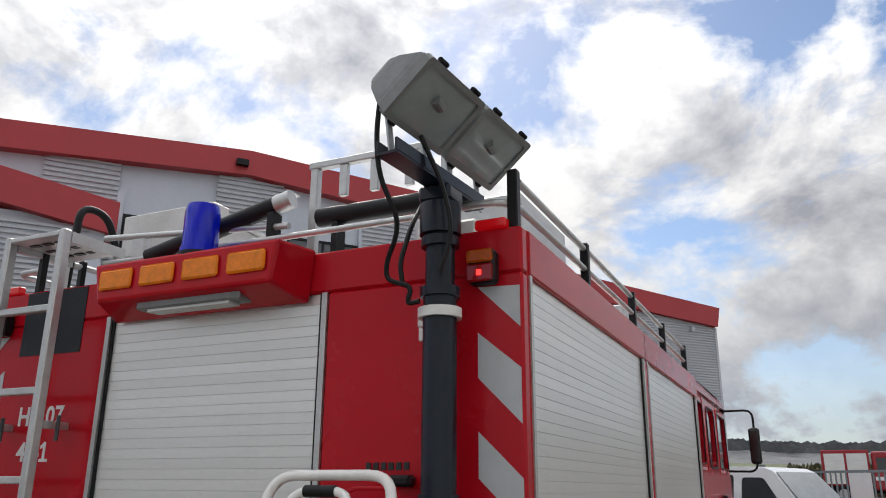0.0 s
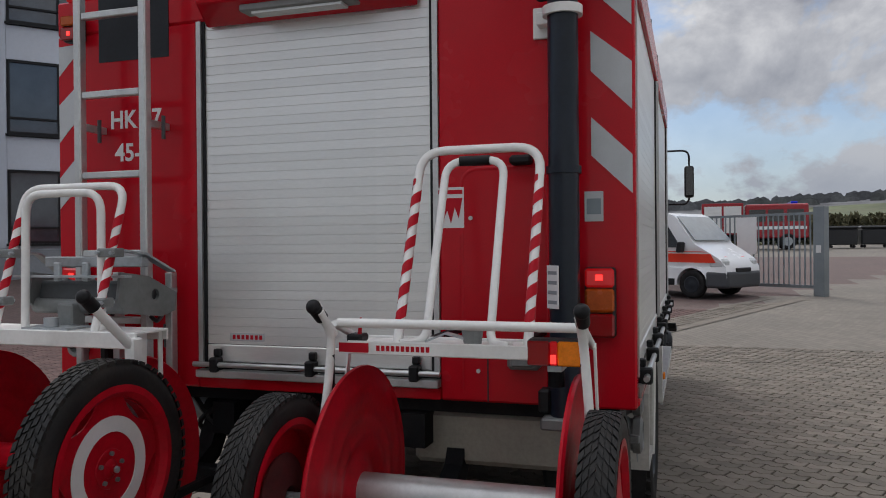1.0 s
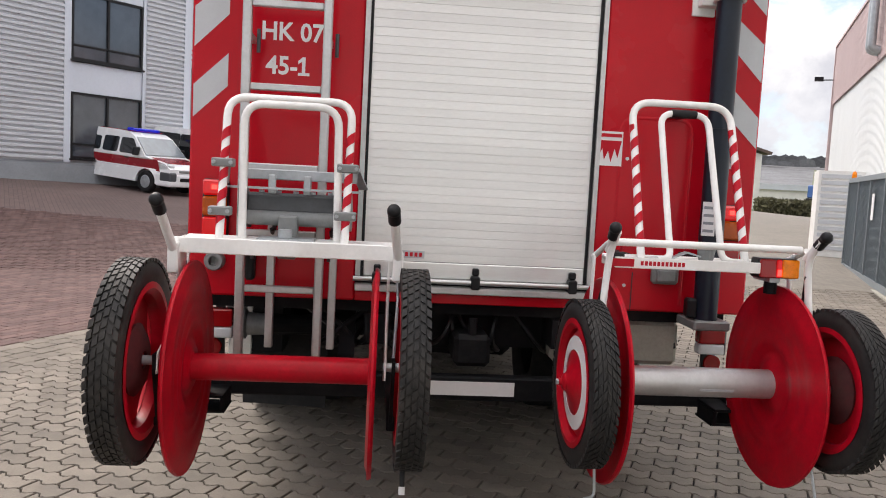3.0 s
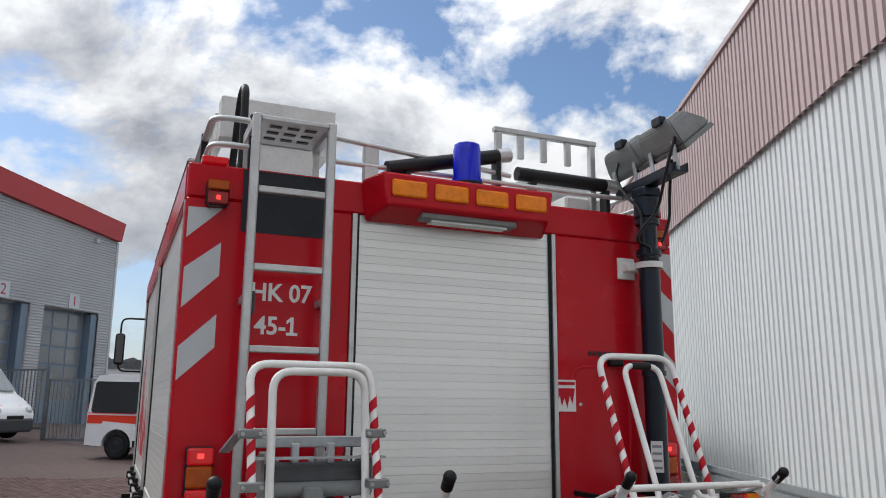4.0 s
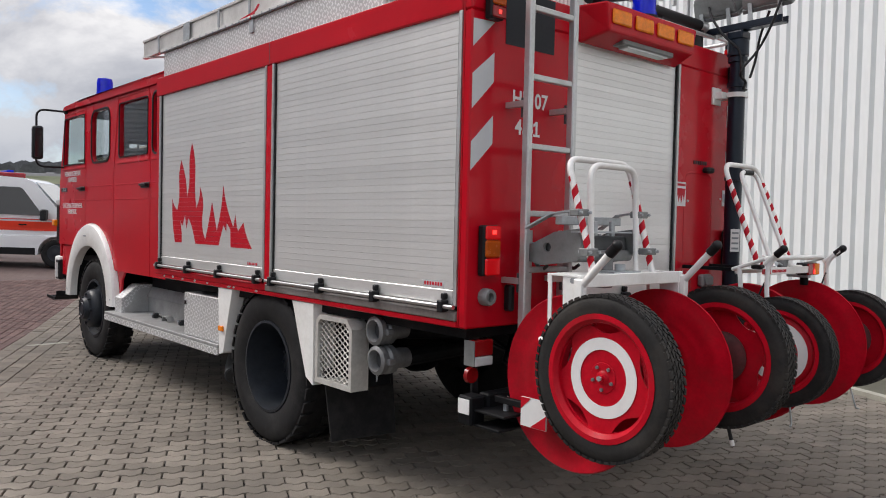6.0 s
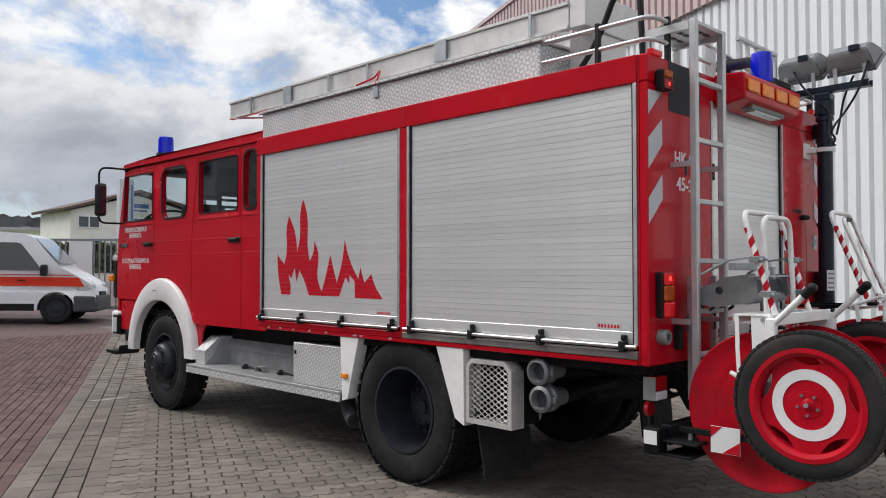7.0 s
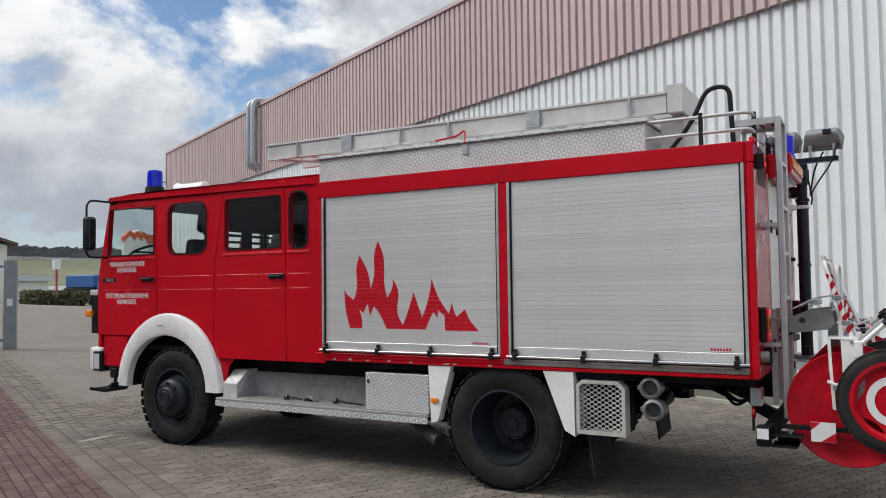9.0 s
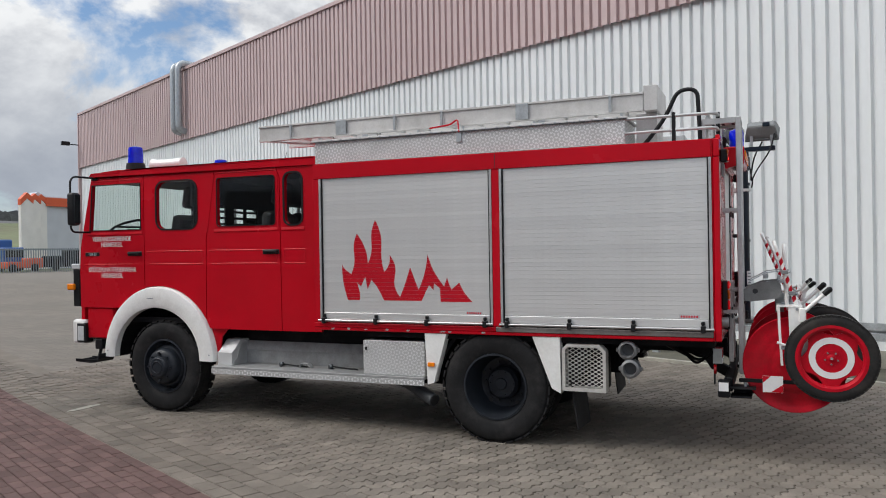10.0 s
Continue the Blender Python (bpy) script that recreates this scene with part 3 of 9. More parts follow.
def build_hall_gate():
    """The grey sheet gate, slid open beside the hall, with the louvred unit past it."""
    a, b = hall_uv(7.78, 8.2), hall_uv(10.42, 13.9)
    v = (a[1] + b[1]) / 2
    gate = thing("sliding_gate", hall_point(a[0], v), "grey sheet metal sliding gate standing open by the hall", "gate")
    g0 = 0.02
    part("end_post", hall_box(a[0] - 0.1, a[0] + 0.1, v - 0.1, v + 0.06, g0 - 0.1, 2.14), FENCE, gate)
    part("seal", hall_box(a[0] + 0.1, a[0] + 0.24, v - 0.11, v - 0.04, 0.05, 2.06), BLACK, gate)
    part("top_rail", hall_box(a[0] + 0.1, b[0], v - 0.05, v + 0.05, 2.02, 2.12), FENCE, gate)
    part("bottom_rail", hall_box(a[0] + 0.1, b[0], v - 0.05, v + 0.05, 0.04, 0.16), FENCE, gate)
    n = 4
    w = (b[0] - a[0] - 0.1) / n
    for i in range(n):
        u = a[0] + 0.1 + i * w
        part("sheet", ribbed_panel(u + 0.02, u + w - 0.03, v, 0.16, 2.02), GATE_GREY, gate)
        part("stile", hall_box(u + w - 0.03, u + w + 0.02, v - 0.04, v + 0.055, 0.16, 2.02), FENCE, gate)
    part("notice", hall_box(a[0] + 2.6, a[0] + 2.85, v + 0.045, v + 0.055, 1.25, 1.75), LETTER, gate, "white paper notice")
    unit = thing("louvre_unit", hall_point(b[0] + 2.2, v), "white louvred metal cabinet behind the gate", "cabinet")
    part("casing", hall_box(b[0] + 1.6, b[0] + 2.8, v - 0.5, v + 0.55, 0.1, 2.35), WHITE, unit)
    for k in range(12):
        part("louvre", hall_box(b[0] + 1.57, b[0] + 1.60, v - 0.42, v + 0.48, 0.35 + k * 0.165, 0.45 + k * 0.165), GREY_SHEET, unit)
    bl = thing("beacon_lamp", hall_point(b[0] - 0.4, v, 2.12), "small yellow warning lamp on the gate", "lamp")
    part("dome", lathe([(0.05, 0.0), (0.05, 0.10), (0.03, 0.15), (0.005, 0.16)], hall_point(b[0] - 0.4, v, 2.121), "z", 12), AMBER, bl)


def ribbed_panel(u0, u1, v, z0, z1, pitch=0.1):
    bm = bmesh.new()
    n = max(2, int((u1 - u0) / pitch))
    prof = []
    for k in range(n):
        a = u0 + (u1 - u0) * k / n
        s = (u1 - u0) / n
        prof += [(a, v), (a + 0.5 * s, v), (a + 0.6 * s, v + 0.02), (a + 0.9 * s, v + 0.02)]
    prof.append((u1, v))
    lo = [bm.verts.new(hall_point(a, b, z0)) for a, b in prof]
    hi = [bm.verts.new(hall_point(a, b, z1)) for a, b in prof]
    for k in range(len(prof) - 1):
        bm.faces.new((lo[k], lo[k + 1], hi[k + 1], hi[k]))
    bmesh.ops.solidify(bm, geom=bm.faces[:], thickness=0.004)
    return bm


build_hall()
build_hall_gate()

# ---- the red-trimmed buildings over the yard ----
BT = radians(50)
BD = Vector((math.cos(BT), math.sin(BT), 0))          # along the facades, to the right
BN = Vector((math.sin(BT), -math.cos(BT), 0))         # out of the facades, to the yard
OFFICE_P, SHOP_P = Vector((-7.6, 25, 0)), Vector((-1.72, 36, 0))


def facade_box(P, s0, s1, o0, o1, z0, z1, bm=None):
    """s along the facade, o out of it."""
    bm = bm or bmesh.new()
    c = []
    for z in (z0, z1):
        for s, o in ((s0, o0), (s1, o0), (s1, o1), (s0, o1)):
            p = P + BD * s + BN * o
            c.append(bm.verts.new((p.x, p.y, z)))
    for q in ((3, 2, 1, 0), (4, 5, 6, 7), (0, 1, 5, 4), (1, 2, 6, 5), (2, 3, 7, 6), (3, 0, 4, 7)):
        bm.faces.new([c[i] for i in q])
    bmesh.ops.recalc_face_normals(bm, faces=bm.faces)
    return bm


def facade_poly(P, outline, o0, o1, bm=None):
    """An upright slab with an outline of (s, z)."""
    def place(s, z, w):
        p = P + BD * s + BN * (o0 + w)
        return (p.x, p.y, z)
    return plate(outline, [], o1 - o0, place, bm)


def level_ribs(P, s0, s1, z0, z1, pitch, o=0.02, depth=0.07):
    """Sheet metal with level ribs."""
    bm = bmesh.new()
    prof, z = [], z0
    while z < z1 - pitch * 0.5:
        prof += [(z, o), (z + 0.34 * pitch, o), (z + 0.38 * pitch, o + depth), (z + 0.80 * pitch, o + depth)]
        z += pitch
    prof.append((z1, o))
    a = [P + BD * s0 + BN * q + Vector((0, 0, h)) for h, q in prof]
    b = [P + BD * s1 + BN * q + Vector((0, 0, h)) for h, q in prof]
    va, vb = [bm.verts.new(p) for p in a], [bm.verts.new(p) for p in b]
    for k in range(len(prof) - 1):
        bm.faces.new((va[k], vb[k], vb[k + 1], va[k + 1]))
    bmesh.ops.recalc_face_normals(bm, faces=bm.faces)
    return bm


def office_window(P, s0, s1, z0, z1, parent):
    w = part("window", facade_box(P, s0, s1, -0.05, 0.0, z0, z1), WINDOW, parent, "dark-framed office window")
    f = 0.07
    for a, b, c, d in ((s0, s1, z0, z0 + f), (s0, s1, z1 - f, z1), (s0, s0 + f, z0 + f, z1 - f), (s1 - f, s1, z0 + f, z1 - f),
                       ((s0 + s1) / 2 - f / 2, (s0 + s1) / 2 + f / 2, z0 + f, z1 - f), (s0 + f, s1 - f, z0 + 0.42, z0 + 0.48)):
        part("frame_bar", facade_box(P, a, b, 0.002, 0.06, c, d), BLACK, w)
    part("sill", facade_box(P, s0 - 0.05, s1 + 0.05, 0.0, 0.13, z0 - 0.06, z0 - 0.003), BLACK, w)


def build_office():
    P = OFFICE_P
    ob = thing("office_building", P + BN * -6 + BD * -12, "office building in pale panels and ribbed sheet with a red fascia", "building")
    roof = [(-34, 9.6), (-22, 11.1), (-10.4, 11.75), (0.4, 10.78)]
    top = [(0.62, 11.85), (-10.4, 12.62), (-22, 12.0), (-34, 10.5)]
    part("core", facade_poly(P, [(-34, -0.5), (0.3, -0.5), (0.3, 10.80), (-10.4, 11.75), (-22, 11.1), (-34, 9.6)], -14, -0.06), PALE_PANEL, ob)
    part("fascia", facade_poly(P, roof + top, -0.3, 0.35), FASCIA, ob, "red painted roof fascia")
    part("plinth", facade_box(P, -34, 0.3, -0.05, 0.05, -0.5, 1.55), PLINTH, ob)
    # bays: pale panels with windows between ribbed sheet
    bays = [(-29.2, -26.6), (-24.2, -21.6), (-19.2, -16.6), (-14.1, -11.5), (-8.95, -6.45), (-3.95, -1.5)]
    last = -34

    def eave(s0, s1):
        lows = []
        for s_ in (s0, s1):
            for (a0, z0), (a1, z1) in zip(roof, roof[1:]):
                if a0 <= s_ <= a1:
                    lows.append(z0 + (z1 - z0) * (s_ - a0) / (a1 - a0))
        return min(lows) + 0.45
    for a, b in bays:
        part("ribbed_sheet", level_ribs(P, last + 0.12, a - 0.24, 1.6, eave(last + 0.12, a - 0.24), 0.16), GREY_SHEET, ob)
        part("trim", facade_box(P, a - 0.24, a - 0.02, -0.05, 0.075, 1.6, 10.6), PALE_PANEL, ob)
        for z0, z1 in ((1.72, 3.78), (4.78, 6.85), (7.88, 9.9)):
            office_window(P, a, b, z0, z1, ob)
        for z0, z1 in ((3.79, 4.70), (6.86, 7.80)):
            part("panel", facade_box(P, a - 0.01, b, -0.05, 0.03, z0, z1), PALE_PANEL, ob)
        part("trim", facade_box(P, b + 0.01, b + 0.12, -0.05, 0.075, 1.6, 10.6), PALE_PANEL, ob)
        last = b + 0.01
    part("ribbed_sheet", level_ribs(P, last + 0.12, 0.12, 1.6, eave(last + 0.12, 0.12), 0.16), GREY_SHEET, ob)
    part("corner_trim", facade_box(P, 0.12, 0.4, -0.3, 0.09, 0.6, 10.8), PALE_PANEL, ob)
    lamp = part("wall_lamp", facade_box(P, -10.9, -10.5, 0.36, 0.55, 12.0, 12.2), BLACK, ob, "small dark wall lamp")
    wing = thing("entrance_wing", P + BN * 2 + BD * -22, "lower projecting wing with a red fascia", "building")
    Q = P + BN * 1.2
    part("core", facade_box(Q, -30, -14.6, -1.1, -0.05, -0.5, 9.2), PALE_PANEL, wing)
    part("fascia", facade_poly(Q, [(-30, 11.6), (-14.25, 8.75), (-14.25, 9.75), (-30, 12.7)], -1.0, 0.3), FASCIA, wing, "red painted fascia")
    part("ribbed_sheet", level_ribs(Q, -22, -14.95, 1.4, 9.0, 0.16), GREY_SHEET, wing)
    part("corner_trim", facade_box(Q, -14.95, -14.55, -0.3, 0.09, 0.6, 9.1), PALE_PANEL, wing)


def build_workshop():
    P = SHOP_P
    ob = thing("workshop_building", P + BN * -8 + BD * -9, "workshop hall of ribbed sheet with numbered doors and a red fascia", "building")
    part("core", facade_poly(P, [(-16, -0.5), (-0.15, -0.5), (-0.15, 9.15), (-7.97, 9.8), (-16, 9.2)], -24, -0.5), GREY_SHEET, ob)
    part("side_wall", facade_box(P, -0.14, -0.05, -24, -0.02, 0.2, 9.12), GREY_SHEET, ob)
    part("fascia", facade_poly(P, [(-16, 9.2), (-7.97, 9.8), (-0.1, 9.14), (0.1, 10.05), (-7.97, 10.77), (-16, 10.2)], -0.4, 0.3), FASCIA, ob, "red painted roof fascia")
    part("fascia", facade_box(P, -0.04, 0.25, -24, -0.41, 9.14, 10.03), FASCIA, ob)
    part("ribbed_sheet", level_ribs(P, -16, -0.12, 5.66, 9.72, 0.12, 0.02, 0.055), GREY_SHEET, ob)
    for a, b in ((-16, -11.4), (-8.42, -7.68), (-4.79, -4.06), (-0.88, -0.12)):
        part("ribbed_sheet", level_ribs(P, a, b, 0.3, 5.655, 0.12, 0.02, 0.055), GREY_SHEET, ob)
    part("wall_box", facade_box(P, -1.66, -1.46, 0.076, 0.26, 8.80, 9.0), GREY_SHEET, ob)
    part("corner_trim", facade_box(P, -0.119, 0.0, -0.019, 0.085, 0.3, 9.12), GREY_SHEET, ob)
    part("downpipe", facade_box(P, -8.12, -7.98, 0.08, 0.2, 0.5, 9.7), GREY_SHEET, ob)
    for n, (a, b) in zip("321", ((-11.3, -8.45), (-7.65, -4.82), (-4.03, -0.91))):
        d = part("sectional_door", facade_box(P, a, b, -0.45, -0.4, 0.2, 5.6), DOOR_BLUE, ob, "glazed blue-grey sectional door")
        part("reveal", facade_box(P, b - 0.35, b, -0.399, -0.01, 0.3, 5.6), DOOR_BLUE, d)
        for r in range(5):
            for c in range(3):
                w = (b - 0.4 - a) / 3
                z = 1.75 + r * 0.76
                part("pane", facade_box(P, a + c * w + 0.06, a + (c + 1) * w - 0.06, -0.398, -0.38, z + 0.05, z + 0.70), DOOR_PANE, d)
        sg = part("bay_sign", facade_box(P, (a + b) / 2 - 0.3, (a + b) / 2 + 0.3, 0.072, 0.1, 5.70, 6.32), PALE_PANEL, ob, "white sign with a red bay number")
        p = P + BD * (a + b) / 2 + BN * 0.105 + Vector((0, 0, 6.01))
        lettering("number", n, 0.62, Matrix.Translation(p) @ Matrix.Rotation(BT, 4, "Z") @ Matrix.Rotation(radians(90), 4, "X"), FASCIA, sg)


build_office()
build_workshop()

# ---- fence and gate across the yard ----


def build_fence():
    post = Vector((4.43, 18.05, 0))
    d = Vector((-0.77, 0.64, 0))
    n = Vector((0.64, 0.77, 0))

    def fbox(s0, s1, o0, o1, z0, z1, bm=None):
        bm = bm or bmesh.new()
        c = []
        for z in (z0, z1):
            for s, o in ((s0, o0), (s1, o0), (s1, o1), (s0, o1)):
                p = post + d * s + n * o
                c.append(bm.verts.new((p.x, p.y, z)))
        for q in ((3, 2, 1, 0), (4, 5, 6, 7), (0, 1, 5, 4), (1, 2, 6, 5), (2, 3, 7, 6), (3, 0, 4, 7)):
            bm.faces.new([c[i] for i in q])
        bmesh.ops.recalc_face_normals(bm, faces=bm.faces)
        return bm
    s = 0.0
    for leaf in range(4):
        q = post + d * (s + 2.5)
        g = ground_height(q.x, q.y)
        th = thing("bar_fence", (q.x, q.y, g), "galvanised bar fence across the yard" if leaf else "galvanised bar gate with a broad end post", "fence", "fence panels")
        if leaf == 0:
            part("end_post", fbox(-0.14, 0.14, -0.1, 0.1, g - 0.2, g + 2.12), FENCE, th)
            part("lock_box", fbox(-0.06, 0.06, -0.115, -0.1, g + 1.0, g + 1.18), LETTER, th)
        else:
            part("post", fbox(s - 0.06, s + 0.06, -0.06, 0.06, g - 0.2, g + 2.1), FENCE, th)
        part("top_rail", fbox(s + 0.14, s + 4.93, -0.03, 0.03, g + 1.94, g + 2.0), FENCE, th)
        part("bottom_rail", fbox(s + 0.14, s + 4.93, -0.03, 0.03, g + 0.12, g + 0.2), FENCE, th)
        k = s + 0.26
        while k < s + 4.9:
            part("bar", fbox(k, k + 0.03, -0.015, 0.015, g + 0.2, g + 1.94), FENCE, th)
            k += 0.145
        if leaf == 0:
            part("notice_board", fbox(1.75, 2.35, -0.05, -0.035, g + 0.95, g + 1.93), LETTER, th, "blank white notice board")
        s += 5.0


build_fence()

# ---- the town edge and the hills ----


def build_hills():
    bm = bmesh.new()
    rows = []
    for j, (dist, rise) in enumerate(((420, 4.0), (520, 13), (620, 23), (720, 36), (800, 46), (860, 52), (930, 50))):
        ring = []
        for k in range(181):
            a = radians(-100 + 200 * k / 180)
            h = rise * (0.84 + 0.34 * noise.noise((math.sin(a) * 3.1 + 4, math.cos(a) * 3.1, 0.4))) + 1.6
            ring.append(bm.verts.new((math.sin(a) * dist, math.cos(a) * dist, h)))
        rows.append(ring)
    for j in range(len(rows) - 1):
        for k in range(180):
            f = bm.faces.new((rows[j][k], rows[j][k + 1], rows[j + 1][k + 1], rows[j + 1][k]))
            n = noise.noise((k * 0.11, j * 0.9, 2.0))
            f.material_index = 1 if j >= 3 or (n > 0.15 and j > 0) else 0
    ob = mesh_object("backdrop", bm, FIELD, True)
    ob.data.materials.append(WOODS)
    tagged(ob, "wooded hills and winter fields in the distance", "hills", kind="structure")
    # a ragged line of bare woods along the crest
    rnd = random.Random(5)
    bm = bmesh.new()
    for k in range(1500):
        a = radians(-60 + 125 * rnd.random())
        dist = rnd.uniform(700, 850)
        base = 38 + (dist - 700) / 160 * 14
        h = base * (0.84 + 0.34 * noise.noise((math.sin(a) * 3.1 + 4, math.cos(a) * 3.1, 0.4))) + 1.0
        w, tall = rnd.uniform(4, 9), rnd.uniform(4, 9)
        c = Vector((math.sin(a) * dist, math.cos(a) * dist, h))
        r = Vector((math.cos(a), -math.sin(a), 0))
        pts = [c - r * w, c + r * w, c + r * w * 0.8 + Vector((0, 0, tall * 0.7)), c + r * w * 0.2 + Vector((0, 0, tall)), c - r * w * 0.7 + Vector((0, 0, tall * 0.75))]
        bm.faces.new([bm.verts.new(p) for p in pts])
    woods = mesh_object("far_woods", bm, WOODS)
    tagged(woods, "bare winter woods along the ridge", "woods", kind="stuff")


build_hills()


def xbox(bm, x0, x1, y0, y1, z0, z1):
    return box(x0, x1, y0, y1, z0, z1, 0, bm)


def build_house():
    y = 80.0
    ob = thing("house", (30, y + 4, 2.0), "cream rendered house with a shallow brown gable roof", "house")
    out = [(23.5, 0.6), (41.4, 0.6), (41.4, 6.6), (30.4, 9.4), (23.5, 7.5)]
    part("wall", plate(out, [], 9.0, lambda u, v, w: (u, y + w, v)), HOUSE, ob)
    for a, b in (((22.8, 7.4), (30.4, 9.7)), ((30.4, 9.7), (42.2, 6.6))):
        d = (Vector(b) - Vector(a)).normalized()
        nrm = Vector((-d.y, d.x)) * 0.3
        quad = [a, b, (b[0] + nrm.x, b[1] + nrm.y), (a[0] + nrm.x, a[1] + nrm.y)]
        part("roof", plate(quad, [], 10.2, lambda u, v, w: (u, y - 0.6 + w, v)), ROOF_BROWN, ob)
    chim = part("chimney", xbox(None, 34.0, 35.0, y + 3, y + 4, 8.3, 10.1), BRICK, ob)
    for x0, x1, z0, z1 in ((24.3, 26.3, 5.85, 6.9), (28.4, 31.0, 5.85, 6.9), (32.0, 33.2, 5.7, 6.7), (35.0, 37.0, 5.5, 6.5), (24.3, 26.6, 3.6, 4.5), (28.2, 30.1, 3.5, 4.5), (33.0, 35.0, 3.2, 4.3), (39.2, 40.3, 3.8, 5.2)):
        w = part("window", xbox(None, x0, x1, y - 0.06, y + 0.1, z0, z1), WINDOW, ob)
        part("window_frame", plate([(x0 - .1, z0 - .1), (x1 + .1, z0 - .1), (x1 + .1, z1 + .1), (x0 - .1, z1 + .1)], [[(x0, z0), (x1, z0), (x1, z1), (x0, z1)]], 0.1, lambda u, v, t: (u, y - 0.1 + t, v)), LETTER, w)
        part("mullion", xbox(None, (x0 + x1) / 2 - .06, (x0 + x1) / 2 + .06, y - 0.12, y - 0.06, z0, z1), LETTER, w)
    sg = part("wall_sign", xbox(None, 28.5, 31.8, y - 0.12, y - 0.02, 7.5, 8.7), HOUSE, ob, "pale sign with blue unreadable bars")
    part("bar", xbox(None, 28.7, 31.5, y - 0.16, y - 0.121, 8.05, 8.5), BLUE_BOX, sg)
    part("bar", xbox(None, 29.0, 31.3, y - 0.16, y - 0.121, 7.7, 7.85), BLUE_BOX, sg)
    part("garage_wing", xbox(None, 30.5, 37.5, y - 5, y - 0.7, 1.0, 4.2), HOUSE, ob)
    part("garage_roof", plate([(30.0, 4.2), (38.0, 4.2), (34, 5.6)], [], 4.6, lambda u, v, w: (u, y - 5.3 + w, v)), BRICK, ob)
    part("garage_door", xbox(None, 31.2, 33.6, y - 5.1, y - 5.0, 1.3, 3.5), LETTER, ob)
    part("garage_door", xbox(None, 34.3, 36.7, y - 5.1, y - 5.0, 1.3, 3.5), LETTER, ob)
    py = thing("advertising_pylon", (20.8, 60, 1.4), "tall grey advertising pylon with faded bars", "pylon")
    part("column", box(20.2, 21.35, 59.7, 60.3, 1.2, 8.75, 0.02), GREY_SHEET, py)
    part("bar", box(21.1, 21.25, 59.66, 59.695, 4.2, 8.3), BLUE_BOX, py)
    part("bar", box(21.1, 21.25, 59.66, 59.695, 3.2, 3.9), FOIL_RED, py)


build_house()


def build_shop():
    y = 70.0
    ob = thing("shop_building", (55, y, 2.4), "grey shop building with an orange gabled front", "building")
    out = [(48.0, 0.2), (70, 0.2), (70, 7.9), (50.3, 7.9), (49.2, 8.3), (48.0, 7.4)]
    part("wall", plate([(a + 0.9, b) for a, b in out], [], 1.2, lambda u, v, w: (u, y + w, v)), GREY_SHEET, ob)
    part("fascia", xbox(None, 50.9, 71.0, y - 0.3, y - 0.01, 6.9, 7.8), ORANGE, ob, "orange fascia band")
    for k, x in enumerate((48.0, 49.3, 50.5)):
        part("gable_front", plate([(x - 0.8, 0.2), (x + 0.55, 0.2), (x + 0.55, 7.0), (x - 0.1, 7.5), (x - 0.8, 6.8)], [], 0.4, lambda u, v, w: (u, y - 1.2 + 0.5 * k + w, v)), HOUSE, ob)
        part("gable_trim", plate([(x - 0.85, 6.82), (x - 0.1, 7.52), (x + 0.6, 7.02), (x + 0.6, 7.6), (x - 0.1, 8.1), (x - 0.85, 7.4)], [], 0.45, lambda u, v, w: (u, y - 1.25 + 0.5 * k + w, v)), ORANGE, ob)
    rnd = random.Random(8)
    lr = thing("parked_lorry", (42.0, 66, 0.35), "blue covered lorry parked past the fence", "lorry")
    part("cover", box(40.9, 43.25, 65, 69.4, 2.0, 3.25, 0.1), BLUE_BOX, lr)
    part("bed", box(40.85, 43.3, 64.9, 69.5, 1.3, 1.99, 0.03), CHASSIS, lr)
    part("cab", box(41.0, 43.1, 63.2, 64.85, 0.75, 2.5, 0.12), BLUE_BOX, lr)
    part("windscreen", box(41.15, 42.95, 63.17, 63.199, 1.6, 2.3), DARK_GLASS, lr)
    for x in (40.95, 42.85):
        for y2 in (63.9, 68.2):
            part("wheel", lathe([(0.1, 0), (0.48, 0), (0.48, 0.3), (0.1, 0.3)], (x, y2, 0.80), "x", 20), RUBBER, lr)
    for i in range(5):
        x = 39.7 + i * 2.2
        c = thing("farm_machine", (x, 62, 0.3), "orange and dark farm machine parked behind a fence", "machine", "parked machines")
        h = rnd.uniform(0.8, 1.7)
        part("frame", box(x, x + 1.5, 61.2, 62.4, 0.62, 0.75 + h * (1 if i > 1 else 0.45), 0.08), CHASSIS if i > 1 else ORANGE, c)
        part("wheel", lathe([(0.1, 0), (0.35, 0), (0.35, 0.25), (0.1, 0.25)], (x + 0.5, 61.0, 0.64), "y", 18), RUBBER, c)
    f = thing("far_fence", (50, 58, 0.3), "grey bar fence before the shop", "fence")
    for k in range(90):
        part("bar", xbox(None, 36.6 + k * 0.24, 36.66 + k * 0.24, 58, 58.06, 0.22, 2.37), FENCE, f)
    part("rail", xbox(None, 36.5, 58.2, 57.94, 57.998, 2.2, 2.3), FENCE, f)
    lw = thing("low_building", (66, 120, 0.6), "low flat-roofed white building in the distance", "building")
    part("wall", xbox(None, 60, 71, 118, 126, 0.3, 3.4), HOUSE, lw)
    part("roof", xbox(None, 59.5, 71.6, 117.5, 126.5, 3.41, 4.3), GREY_SHEET, lw)
    sg = thing("road_sign_mast", (57.1, 95, 0.5), "tall red and white sign mast", "sign")
    part("mast", rod((57.1, 95, 0.3), (57.1, 95, 4.6), 0.14), FASCIA, sg)
    part("board", box(56.6, 57.6, 94.8, 95.2, 4.6, 5.9, 0.03), LETTER, sg)


build_shop()


